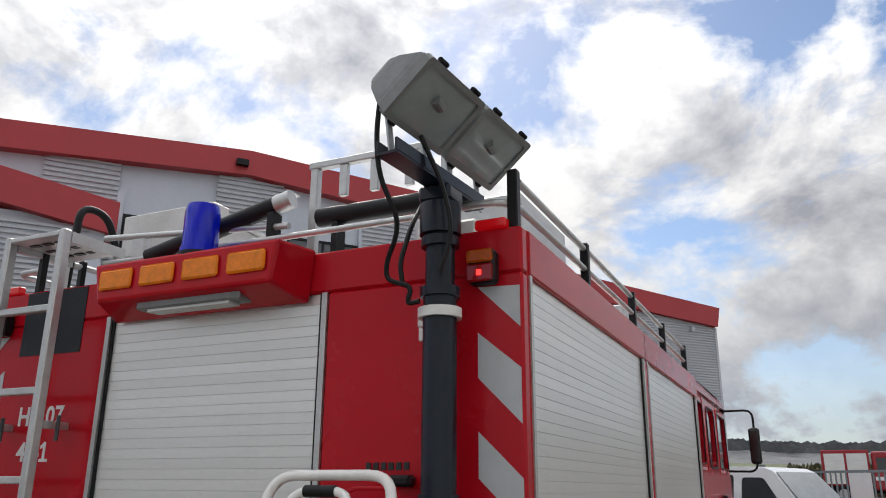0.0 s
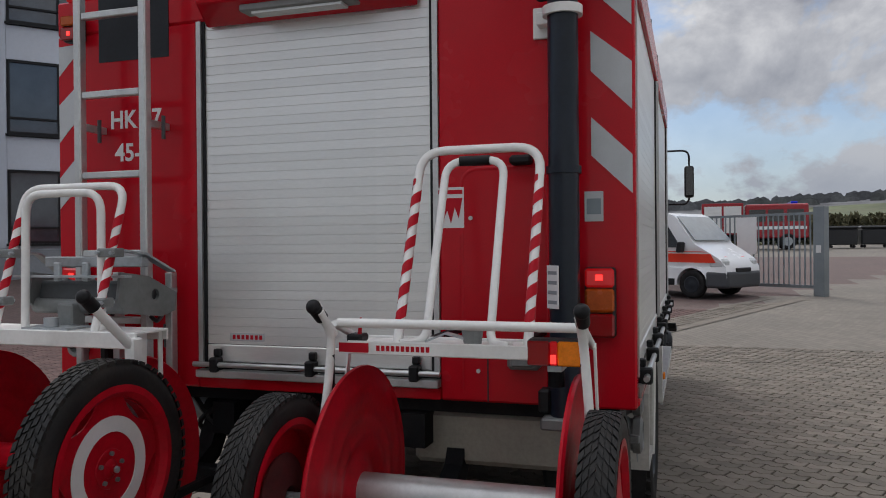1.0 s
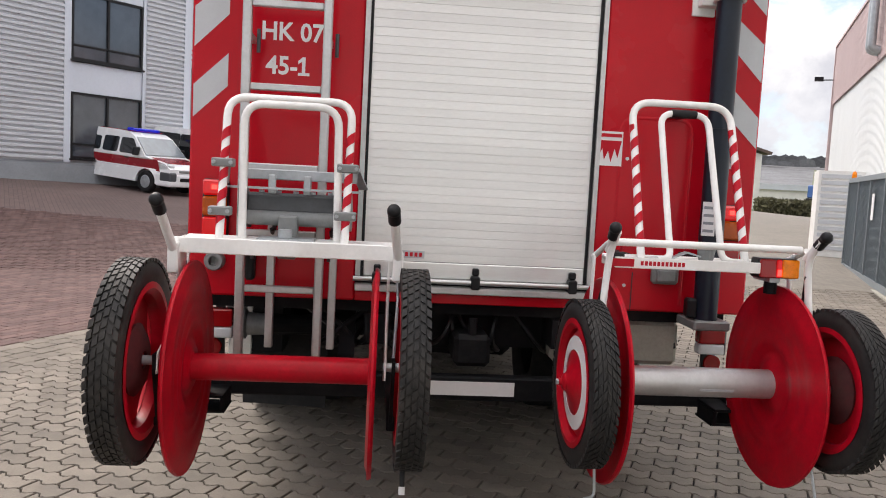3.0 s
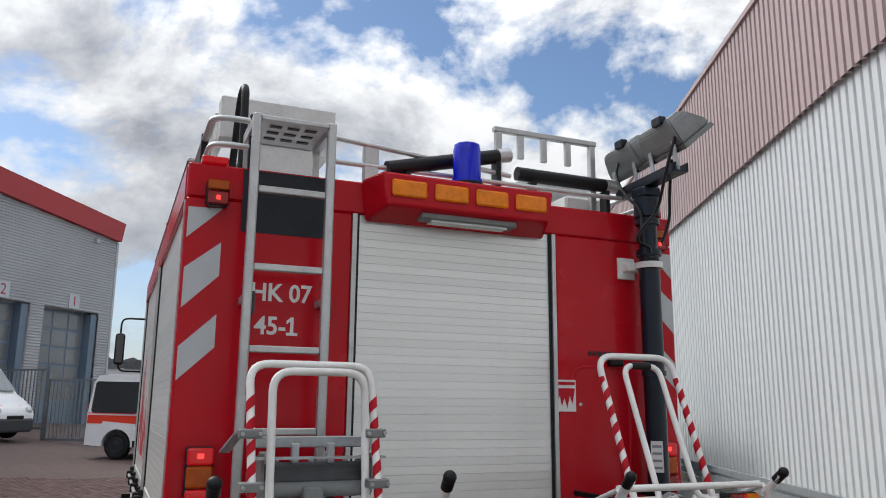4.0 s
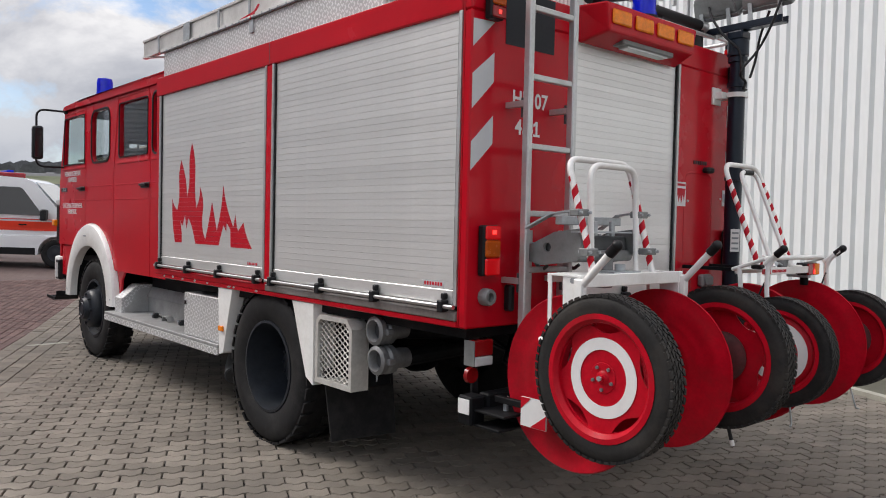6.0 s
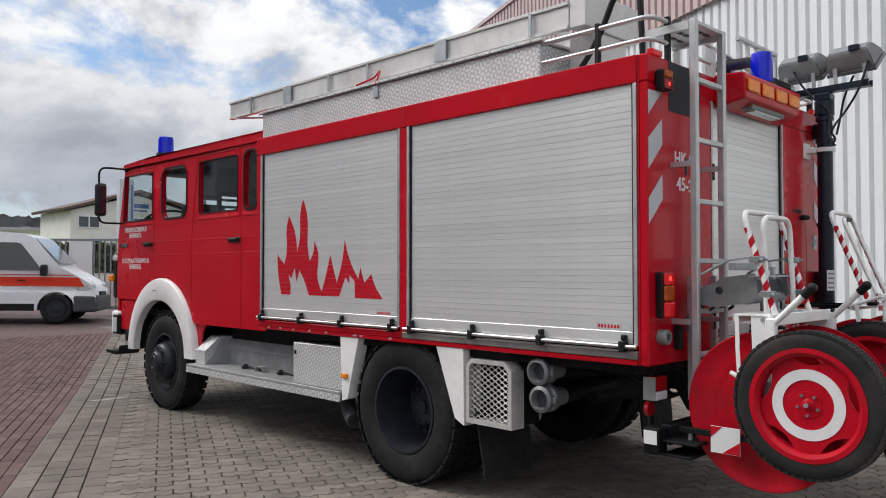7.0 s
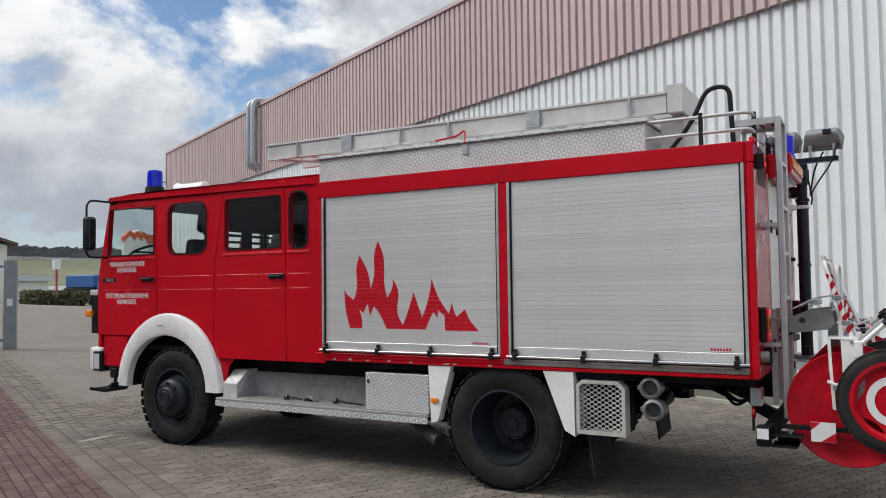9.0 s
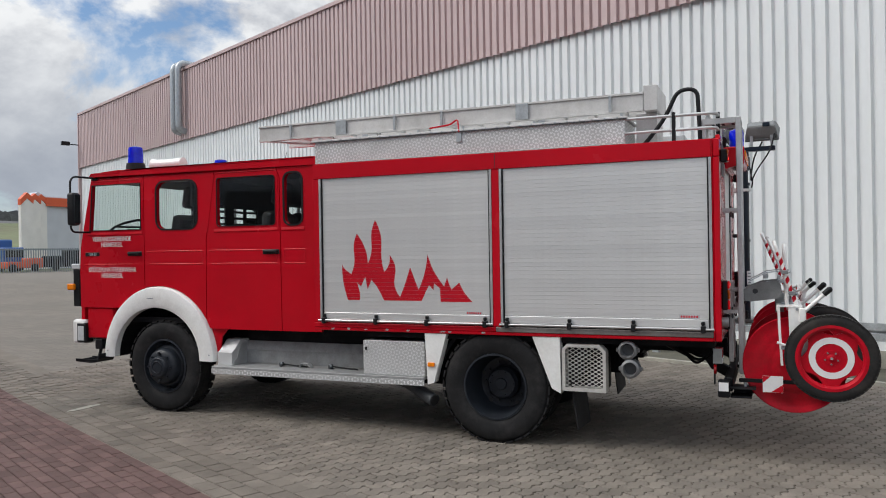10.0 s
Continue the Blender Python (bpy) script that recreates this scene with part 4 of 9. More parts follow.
def leaf_mass(name, x0, x1, y0, y1, z0, z1, n, mat, label, seed, size=0.16):
    """A hedge of many small leaf clumps."""
    rnd = random.Random(seed)
    bm = bmesh.new()
    for k in range(n):
        x, y = rnd.uniform(x0, x1), rnd.uniform(y0, y1)
        top = z1 - 0.35 * (z1 - z0) * abs(noise.noise((x * 0.6, y * 0.6, 3)))
        z = z0 + (top - z0) * math.sqrt(rnd.random())
        s = size * rnd.uniform(0.5, 1.4)
        m = Matrix.Translation((x, y, z)) @ Euler((rnd.random() * 6, rnd.random() * 6, rnd.random() * 6)).to_matrix().to_4x4()
        vs = [bm.verts.new(m @ Vector(p)) for p in ((-s, 0, 0), (0, s * 0.5, 0), (s, 0, 0), (0, -s * 0.5, s * 0.3))]
        bm.faces.new(vs)
    ob = mesh_object(name, bm, mat)
    return tagged(ob, label, "hedge", kind="stuff")


leaf_mass("hedge", 15.4, 20.3, 55, 57, 1.1, 2.5, 5000, HEDGE, "clipped evergreen hedge before the house", 3, 0.28)
leaf_mass("hedge", 33, 38.3, 62, 64, 0.25, 1.65, 3500, HEDGE, "clipped evergreen hedge beside the road", 4, 0.28)
leaf_mass("hedge", 0, 20.5, 61, 63, 1.2, 3.6, 8000, HEDGE, "rough hedge behind the far yard", 6, 0.3)


def build_bins():
    first = None
    for k, (x, y) in enumerate(((10.6, 52.5), (12.6, 53.0), (14.6, 53.5))):
        z = ground_height(x, y)
        if first is None:
            first = thing("waste_container", (x, y, z), "black wheeled waste container with a curved lid", "bin", "row of waste containers")
            part("tub", box(x - 0.85, x + 0.85, y - 0.6, y + 0.6, z + 0.2, z + 1.2, 0.06), BIN, first)
            part("lid", box(x - 0.9, x + 0.9, y - 0.65, y + 0.65, z + 1.205, z + 1.4, 0.08), BIN, first)
            for sx in (-0.65, 0.65):
                for sy in (-0.4, 0.4):
                    part("castor", lathe([(0.02, -0.03), (0.1, -0.03), (0.1, 0.03), (0.02, 0.03)], (x + sx, y + sy, z + 0.1), "y", 12), BLACK, first)
        else:
            copy_thing(first, Matrix.Translation((x, y, z)))


build_bins()


# ---- the fire engine ----
HW = 1.235                     # half the body's width
ROOF, SKIRT, SILL, LINTEL = 2.64, 0.985, 1.06, 2.49
FRONT = 3.85                   # the front of the box body
engine = thing("fire_engine", (0, 3.5, 0), "red fire engine with silver roller shutters, parked on pavers", "fire engine")


def side_place(sign, x_out):
    """(y, z) plates on a body side; w goes inwards."""
    return lambda u, v, w: (sign * (x_out - w), u, v)


def slat_mesh(length, h):
    """A hollow shutter slat: slightly convex face with a step at its foot. Local x along, z up, -y outwards."""
    prof = [(0.0, 0.0030), (0.0009, 0.0030), (0.0009, -0.0003), (0.0014, -0.0006), (h * 0.5, -0.0007), (h - 0.0006, -0.0006), (h - 0.0004, 0.0), (h - 0.0003, 0.0030), (h, 0.0030)]
    bm = bmesh.new()
    a = [bm.verts.new((-length / 2, o, z)) for z, o in prof]
    b = [bm.verts.new((length / 2, o, z)) for z, o in prof]
    for k in range(len(prof) - 1):
        bm.faces.new((a[k], b[k], b[k + 1], a[k + 1]))
    bmesh.ops.recalc_face_normals(bm, faces=bm.faces)
    for f in bm.faces:
        if f.normal.y > 0.5:
            f.normal_flip()
    me = bpy.data.meshes.new("slat")
    bm.to_mesh(me)
    bm.free()
    me.materials.append(SLAT)
    return me


SLATS = {}


def shutter(a, b, face, turn, z0=SILL + 0.03, z1=LINTEL, clips=(), badge=None, clip_side=1):
    """A roller shutter between a and b along a wall. face(u, o, z): world place, o outwards; turn: yaw of its slats."""
    length, n = b - a, 36
    h = (z1 - z0 - 0.075) / n
    key = (round(length, 3), round(h, 4))
    if key not in SLATS:
        SLATS[key] = slat_mesh(length - 0.02, h)

    def fbox(u0, u1, o0, o1, za, zb, bevel=0.0):
        p, q = face(u0, o0, za), face(u1, o1, zb)
        return box(min(p[0], q[0]), max(p[0], q[0]), min(p[1], q[1]), max(p[1], q[1]), za, zb, bevel)
    sh = part("roller_shutter", fbox(a, b, -0.05, -0.035, z0, z1), DARK_FOIL, engine, "silver aluminium roller shutter, closed")
    for k in range(n):
        s = new("slat", SLATS[key])
        s.matrix_basis = Matrix.Translation(face((a + b) / 2, -0.015, z0 + 0.075 + k * h)) @ Matrix.Rotation(turn, 4, "Z")
        attach(s, sh)
    part("bottom_rail", fbox(a + 0.012, b - 0.012, -0.025, -0.008, z0 + 0.002, z0 + 0.073, 0.004), SLAT, sh)
    for u0, u1 in ((a, a + 0.012), (b - 0.012, b)):
        part("seal", fbox(u0, u1, -0.03, -0.006, z0, z1), BLACK, sh, "black rubber seal")
    for u0, u1 in ((a - 0.022, a - 0.001), (b + 0.001, b + 0.022)):
        part("guide_rail", fbox(u0, u1, -0.02, 0.004, z0, z1), ALU, sh, "pale aluminium guide rail")
    zc = SILL + 0.025
    part("lift_bar", rod(face(a - 0.03, 0.028, zc), face(b + 0.03, 0.028, zc), 0.011, seg=10), CHROME, sh, "bright steel lift bar", True)
    for u in clips:
        c = part("latch", fbox(u - 0.019, u + 0.019, -0.006, 0.046, zc - 0.030, zc + 0.030, 0.006), BLACK, sh, "black bar latch")
        part("tab", fbox(u - 0.013, u + 0.017, -0.005, 0.022, zc + 0.031, zc + 0.062, 0.005), BLACK, c)
    if badge:
        u, z = badge
        bd = part("badge", fbox(u - 0.08, u + 0.08, -0.0137, -0.0127, z - 0.016, z + 0.016), SILVER, sh, "small badge with red bars")
        for k in range(7):
            uu = u - 0.066 + k * 0.0205
            part("bar", fbox(uu, uu + 0.013, -0.0127, -0.0119, z - 0.009, z + 0.009), FOIL_RED, bd)
    return sh


def left_face(u, o, z):
    return (-HW - o, u, z)


def right_face(u, o, z):
    return (HW + o, u, z)


def rear_face(u, o, z):
    return (u, -o, z)


def build_box_body():
    bv = 0.008
    # rear wall
    for s in (-1, 1):
        x0, x1 = sorted((s * HW, s * 0.523))
        part("rear_panel", box(x0, x1, 0.0, 0.05, SKIRT, LINTEL, bv), RED, engine, "red painted rear panel")
    part("rear_lintel", box(-HW, HW, 0.0, 0.05, LINTEL + 0.001, ROOF, bv), RED, engine)
    part("rear_sill", box(-0.522, 0.522, 0.0, 0.05, SKIRT, 1.03, 0.004), RED, engine)
    part("sill_plate", box(-0.522, 0.522, -0.03, 0.02, 1.031, 1.062, 0.004), ALU, engine, "dull aluminium sill")
    # sides
    for s in (-1, 1):
        def sbox(y0, y1, z0, z1, t=0.05, out=0.0):
            x0, x1 = sorted((s * (HW + out), s * (HW - t)))
            return box(x0, x1, y0, y1, z0, z1, 0.005)
        part("corner_post", sbox(0.051, 0.062, SKIRT, ROOF), RED, engine)
        part("side_post", sbox(1.882, 1.958, SILL + 0.001, LINTEL), RED, engine)
        part("side_post", sbox(3.782, FRONT, SILL + 0.001, LINTEL), RED, engine)
        part("roof_rail", sbox(0.063, FRONT, LINTEL + 0.001, ROOF, 0.06, 0.004), RED, engine, "red painted roof edge")
        part("seam", sbox(1.918, 1.922, LINTEL + 0.004, ROOF - 0.004, 0.01, 0.0048), INK, engine)
        part("skirt", sbox(0.063, FRONT, SKIRT, SILL - 0.045, 0.06, 0.004), RED, engine, "red skirt with chipped paint")
        part("sill_strip", sbox(0.063, 1.93, SILL - 0.044, SILL, 0.06, 0.010), WORN_SILL, engine, "worn sill strip with bare metal")
        part("sill_strip", sbox(1.932, FRONT, SILL - 0.044, SILL, 0.06, 0.008), RED, engine, "red sill strip with chipped paint")
        face, turn = (left_face, radians(-90)) if s < 0 else (right_face, radians(90))
        shutter(0.085, 1.86, face, turn, clips=(0.14, 0.70, 1.25, 1.82), badge=(0.25, 1.185))
        shutter(1.98, 3.76, face, turn, clips=(2.03, 2.61, 3.15, 3.73), badge=(2.145, 1.18))
    shutter(-0.50, 0.50, rear_face, 0.0, clips=(-0.43, 0.0, 0.43), badge=(-0.305, 1.195))
    part("roof", box(-HW + 0.06, HW - 0.06, 0.05, FRONT, ROOF - 0.06, ROOF - 0.012), CHEQUER, engine, "aluminium tread plate roof")
    part("front_wall", box(-HW + 0.06, HW - 0.06, FRONT - 0.05, FRONT, SKIRT, ROOF - 0.061), RED, engine)
    part("floor_pan", box(-HW + 0.065, HW - 0.065, 0.06, FRONT - 0.06, 0.93, SKIRT + 0.03), CHASSIS, engine)
    rnd = random.Random(11)
    for k in range(9):
        y = rnd.uniform(2.0, 3.8)
        part("paint_chip", plate([(y + rnd.uniform(0.01, 0.03) * math.cos(a), 0.995 + 0.012 * rnd.uniform(0.5, 1) * (1 + math.sin(a))) for a in (0, 1.2, 2.3, 3.3, 4.6, 5.4)], [], 0.0006, lambda u, v, w: (-HW - 0.0042 - w, u, v)), ALU, engine)


def stripe(points, s):
    return plate([(s * x, z) for x, z in points], [], 0.0015, lambda u, v, w: (u, -0.001 - w, v))


def build_rear():
    for s in (-1, 1):
        for pts in ([(1.225, 2.445), (1.085, 2.45), (1.225, 2.315)],
                    [(1.225, 2.19), (1.085, 2.305), (1.085, 2.165), (1.225, 2.025)],
                    [(1.225, 1.87), (1.085, 2.005), (1.085, 1.87), (1.225, 1.735)]):
            part("reflective_stripe", stripe(pts, s), SILVER, engine, "slanted silver reflective stripe")
        x = s * 1.115
        up = part("marker_lamp", box(x - 0.046, x + 0.046, -0.055, -0.002, 2.45, 2.56, 0.01), BLACK, engine, "small amber over red rear lamp")
        part("amber_lens", box(x - 0.044, x + 0.044, -0.064, -0.0555, 2.515, 2.557, 0.006), AMBER_DULL, up)
        part("red_lens", box(x - 0.044, x + 0.044, -0.064, -0.0555, 2.453, 2.510, 0.006), LAMP_RED, up)
        part("bulb", box(x - 0.008, x + 0.008, -0.0665, -0.0645, 2.472, 2.490), BULB_ON, up)
        tl = part("tail_lamp", box(x - 0.053, x + 0.053, -0.045, -0.002, 1.238, 1.480, 0.008), BLACK, engine, "rear lamp cluster with the red light on")
        part("red_lens", box(x - 0.050, x + 0.050, -0.062, -0.0455, 1.412, 1.477, 0.008), LAMP_RED_ON, tl)
        part("bulb", box(x - 0.012, x + 0.012, -0.0645, -0.0625, 1.437, 1.456), BULB_ON, tl)
        part("amber_lens", box(x - 0.050, x + 0.050, -0.062, -0.0455, 1.326, 1.408, 0.008), AMBER_DULL, tl)
        part("red_lens", box(x - 0.050, x + 0.050, -0.062, -0.0455, 1.241, 1.322, 0.008), LAMP_RED if s > 0 else LAMP_RED_ON, tl)
        rl = part("roof_lamp", box(s * 1.13 - 0.055, s * 1.13 + 0.055, -0.005, 0.03, ROOF + 0.001, ROOF + 0.035, 0.006), LAMP_RED_ON, engine, "flat red roof corner lamp")
        # lamps hung under the body
        lx = s * 1.10
        lo = part("lower_lamp", box(lx - 0.06, lx + 0.06, 0.0, 0.06, 0.846, 0.925, 0.008, None, 2), LAMP_RED, engine, "red and white lower rear lamp")
        part("white_lens", box(lx - 0.06, lx + 0.06, 0.0, 0.06, 0.798, 0.845, 0.008, None, 2), CLEAR_LENS, lo)
        part("lamp_shell", box(*sorted((s * (abs(lx) + 0.061), s * (abs(lx) + 0.066))), 0.004, 0.075, 0.80, 0.922), LAMP_GREY, lo)
        part("bracket", box(lx - 0.02, lx + 0.02, 0.061, 0.075, 0.62, 0.985), BLACK, lo)
        part("reflector", lathe([(0.004, 0.0), (0.038, 0.0), (0.042, 0.02), (0.004, 0.02)], (lx + s * 0.03, 0.05, 0.748), "y", 20), LAMP_RED, lo)
    part("dark_panel", box(-1.01, -0.655, -0.003, -0.0005, 2.36, 2.632), DARK_FOIL, engine, "anthracite panel behind the ladder")
    # call sign
    turn = Matrix.Rotation(radians(90), 4, "X")
    lettering("lettering", "HK 07", 0.105, Matrix.Translation((-0.825, -0.0018, 2.105)) @ turn, LETTER, engine, "white call sign lettering", 0.93, 0.0022)
    num = lettering("lettering", "45-1", 0.105, Matrix.Translation((-0.840, -0.0018, 1.965)) @ turn, LETTER, engine, "white call sign lettering", 0.95, 0.0022)
    xm, zm, zf = max(v.co.x for v in num.data.vertices), max(v.co.z for v in num.data.vertices), min(v.co.z for v in num.data.vertices)
    for flag in ([(xm - 0.010, zm), (xm - 0.010, zm - 0.017), (xm - 0.030, zm - 0.030), (xm - 0.030, zm - 0.016)], [(xm - 0.030, zf), (xm + 0.018, zf), (xm + 0.018, zf + 0.012), (xm - 0.030, zf + 0.012)]):
        part("serif", plate(flag, [], 0.0008, lambda u, v, w: (u, -0.0012 - w, v)), LETTER, num)
    # small rear fittings
    for k in range(6):
        x = 0.70 + k * 0.027
        part("letter_bar", box(x, x + 0.018, -0.004, -0.0005, 1.895, 1.918), INK, engine)
    st = part("sticker", box(0.51, 0.62, -0.0025, -0.0005, 1.625, 1.775), LETTER, engine, "white sticker with a red flame motif")
    part("flame_print", plate([(0.515, 1.735), (0.515, 1.66), (0.53, 1.70), (0.54, 1.65), (0.556, 1.69), (0.57, 1.64), (0.585, 1.70), (0.60, 1.66), (0.615, 1.735)], [], 0.0008, lambda u, v, w: (u, -0.0028 - w, v)), FOIL_RED, st)
    part("bar", box(0.515, 0.615, -0.0035, -0.0026, 1.75, 1.765), FOIL_RED, st)
    pl = part("test_plate", box(1.06, 1.125, -0.0025, -0.0005, 1.64, 1.745), SILVER, engine, "small green and silver test plate")
    part("print", box(1.068, 1.117, -0.0035, -0.0026, 1.665, 1.72), GATE_GREY, pl)
    part("socket_box", box(0.785, 0.905, -0.045, 0.0, 1.115, 1.195, 0.012), LAMP_GREY, engine, "pale grey socket box")
    part("socket_lid", box(0.80, 0.89, -0.062, -0.0455, 1.125, 1.185, 0.01), LAMP_GREY, engine)
    part("seam", box(0.703, 0.708, -0.0012, -0.0002, SKIRT + 0.004, 1.16), INK, engine)
    part("rubber_stop", box(0.80, 0.88, -0.05, 0.0, 1.845, 1.88, 0.01), BLACK, engine)
    cp = part("coupling", lathe([(0.01, 0.0), (0.042, 0.0), (0.042, -0.04), (0.036, -0.05), (0.022, -0.05), (0.02, -0.02), (0.004, -0.02)], (-1.115, 0, 1.135), "y", 20), LAMP_GREY, engine, "grey air coupling", True)
    part("handle", box(-0.985, -0.945, -0.05, 0.0, 1.06, 1.19, 0.01), BLACK, engine, "black plastic handle")
    part("wall_pressing", tube(rounded([(0.61, 0.0115, 1.02), (0.61, 0.0115, 1.84), (0.93, 0.0115, 1.84), (0.93, 0.0115, 1.02)], 0.07, 6), 0.014, 12), RED, engine, "", True)
    for px, pz in ((0.645, 1.66), (1.035, 1.685), (0.67, 1.10)):
        part("stud", rod((px, -0.006, pz), (px, 0.004, pz), 0.008, seg=10), CLEAR_LENS, engine)
    # warning light hood over the shutter
    bm = bmesh.new()
    back = [(-0.47, 2.455), (0.45, 2.455), (0.47, 2.65), (-0.49, 2.65)]
    frontp = [(-0.41, 2.505), (0.39, 2.505), (0.42, 2.655), (-0.44, 2.655)]
    vb = [bm.verts.new((x, -0.001, z)) for x, z in back]
    vf = [bm.verts.new((x, -0.165, z)) for x, z in frontp]
    bm.faces.new(vf)
    bm.faces.new(vb[::-1])
    for k in range(4):
        bm.faces.new((vb[k], vb[(k + 1) % 4], vf[(k + 1) % 4], vf[k]))
    bmesh.ops.recalc_face_normals(bm, faces=bm.faces)
    bmesh.ops.bevel(bm, geom=bm.edges[:], offset=0.012, segments=2, affect="EDGES", profile=0.5)
    hood = part("light_hood", bm, RED, engine, "red hood with four amber warning lights")
    for k in range(4):
        x = -0.315 + 0.203 * k
        part("amber_light", box(x - 0.082, x + 0.082, -0.178, -0.1655, 2.545, 2.622, 0.008), AMBER, hood, "amber warning light")
    part("work_light", box(-0.24, 0.24, -0.13, -0.05, 2.468, 2.50, 0.006), LAMP_GREY, hood, "slim grey strip light")
    part("diffuser", box(-0.19, 0.19, -0.12, -0.06, 2.458, 2.4675), CLEAR_LENS, hood)
    bc = part("rear_beacon", lathe([(0.072, 0.0), (0.072, 0.03), (0.066, 0.032), (0.066, 0.17), (0.060, 0.20), (0.03, 0.212), (0.004, 0.214)], (0.0, -0.085, 2.655), "z", 28), BLUE, engine, "blue rotating beacon", True)
    part("beacon_foot", lathe([(0.078, 0.0), (0.078, 0.025), (0.05, 0.028)], (0.0, -0.085, 2.64), "z", 28), BLACK, bc)


def build_rear_ladder():
    """Aluminium ladder to the roof, with a perforated top step."""
    y = -0.13
    lad = part("rear_ladder", box(-1.005, -0.97, y - 0.03, y + 0.012, 0.70, 2.84, 0.006), ALU, engine, "aluminium ladder up to the roof")
    part("stile", box(-0.685, -0.65, y - 0.03, y + 0.012, 0.70, 2.84, 0.006), ALU, lad)
    for z in (0.72, 1.04, 1.27, 1.54, 1.86, 2.19, 2.515):
        part("rung", box(-0.969, -0.686, y - 0.024, y + 0.006, z - 0.014, z + 0.014, 0.004), ALU, lad)
    step = part("top_step", box(-0.969, -0.686, y - 0.03, 0.16, 2.812, 2.832, 0.003), ALU, lad, "perforated aluminium top step")
    for i in range(3):
        for j in range(3):
            x, yy = -0.90 + i * 0.075, -0.09 + j * 0.08
            part("slot", box(x - 0.025, x + 0.025, yy - 0.012, yy + 0.012, 2.8075, 2.8115), INK, step)
    for x in (-0.987, -0.668):
        part("top_bracket", box(x - 0.015, x + 0.015, y + 0.013, 0.16, 2.79, 2.835), ALU, lad)
        part("prop", box(x - 0.012, x + 0.012, 0.12, 0.15, ROOF - 0.012, 2.789), ALU, lad)
        for z in (2.05, 1.20):
            part("stand_off", box(x - 0.014, x + 0.014, y + 0.013, -0.002, z, z + 0.028), ALU, lad)
            part("grip", rod((x + 0.035, -0.07, z - 0.045), (x + 0.035, -0.07, z + 0.05), 0.008, seg=8), CAST_DARK, lad)


def build_mast():
    """The light mast on the rear corner with two floodlights on its crossbar."""
    x, y = 1.005, -0.11
    mast = part("light_mast", rod((x, y, 0.98), (x, y, 2.42), 0.052, seg=24), MAST, engine, "black telescopic light mast", True)
    part("upper_tube", rod((x, y, 2.42), (x, y, 2.70), 0.046, seg=24), MAST, mast, "", True)
    for z, r, h in ((1.80, 0.060, 0.025), (2.40, 0.062, 0.03), (2.56, 0.060, 0.03), (2.60, 0.066, 0.10)):
        part("collar", rod((x, y, z), (x, y, z + h), r, seg=24), MAST, mast, "", True)
    cl = part("clamp", lathe([(0.054, 0.0), (0.068, 0.0), (0.068, 0.03), (0.054, 0.03)], (x, y, 2.335), "z", 24, close=True), WHITE, mast, "pale clamp holding the mast", True)
    part("clamp_arm", box(x - 0.10, x + 0.005, y + 0.045, -0.002, 2.325, 2.37, 0.004), WHITE, cl)
    part("clamp_plate", box(x - 0.12, x - 0.02, -0.016, -0.001, 2.29, 2.40, 0.003), WHITE, cl)
    part("foot_bracket", box(x - 0.075, x + 0.085, y - 0.075, 0.02, 0.94, 0.98, 0.006), LAMP_GREY, mast, "grey mast foot bracket")
    part("valve", box(x - 0.09, x - 0.045, y - 0.03, y + 0.03, 0.985, 1.07, 0.01), BLACK, mast)
    round_mast = Matrix.Translation((x, y, 0)) @ Matrix.Rotation(radians(-40), 4, "Z") @ Matrix.Translation((-x, -y, 0))
    tag = box(x - 0.028, x + 0.028, y - 0.0545, y - 0.05, 1.345, 1.49)
    bmesh.ops.transform(tag, matrix=round_mast, verts=tag.verts)
    part("label", tag, LETTER, mast, "white label with grey bars")
    for k in range(4):
        line = box(x - 0.022, x + 0.022, y - 0.0556, y - 0.0546, 1.36 + k * 0.033, 1.372 + k * 0.033)
        bmesh.ops.transform(line, matrix=round_mast, verts=line.verts)
        part("label_bar", line, PLINTH, mast)
    head = part("mast_head", box(x - 0.055, x + 0.055, y - 0.055, y + 0.055, 2.70, 2.757, 0.01), MAST, mast)
    # the crossbar is a shallow channel, turned a little on the mast
    skew = Matrix.Translation((x, y, 2.758)) @ Matrix.Rotation(radians(-4.8), 4, "Z")
    bm = box(-0.035, 0.035, -0.315, 0.235, 0.0, 0.008)
    for sx in (-0.033, 0.033):
        box(sx - 0.004, sx + 0.004, -0.315, 0.235, 0.008, 0.046, 0, bm)
    bmesh.ops.transform(bm, matrix=skew, verts=bm.verts)
    part("crossbar", bm, MAST, mast, "black channel crossbar of the floodlights")
    for yy in (-0.185, 0.17):
        floodlight(skew @ Vector((0.075, yy, 0.195)), skew, yy)
    # loops of cable
    for p in ([(x - 0.055, -0.42, 2.93), (x - 0.075, -0.40, 2.84), (x - 0.085, -0.36, 2.72), (x - 0.055, -0.27, 2.60), (x - 0.13, -0.22, 2.50), (x - 0.14, -0.20, 2.45), (x - 0.05, -0.20, 2.42), (x - 0.075, -0.19, 2.37), (x - 0.03, -0.19, 2.375)],
              [(x - 0.01, 0.10, 2.96), (x - 0.08, 0.04, 2.86), (x - 0.10, -0.06, 2.72), (x - 0.075, -0.17, 2.62), (x - 0.10, -0.19, 2.50), (x - 0.09, -0.19, 2.44)],
              [(x + 0.02, -0.30, 2.86), (x + 0.06, -0.22, 2.72), (x + 0.08, -0.19, 2.58), (x + 0.03, -0.18, 2.46)]):
        part("cable", tube(rounded(p, 0.12, 4), 0.008, 7), BLACK, mast, "black rubber cable", True)


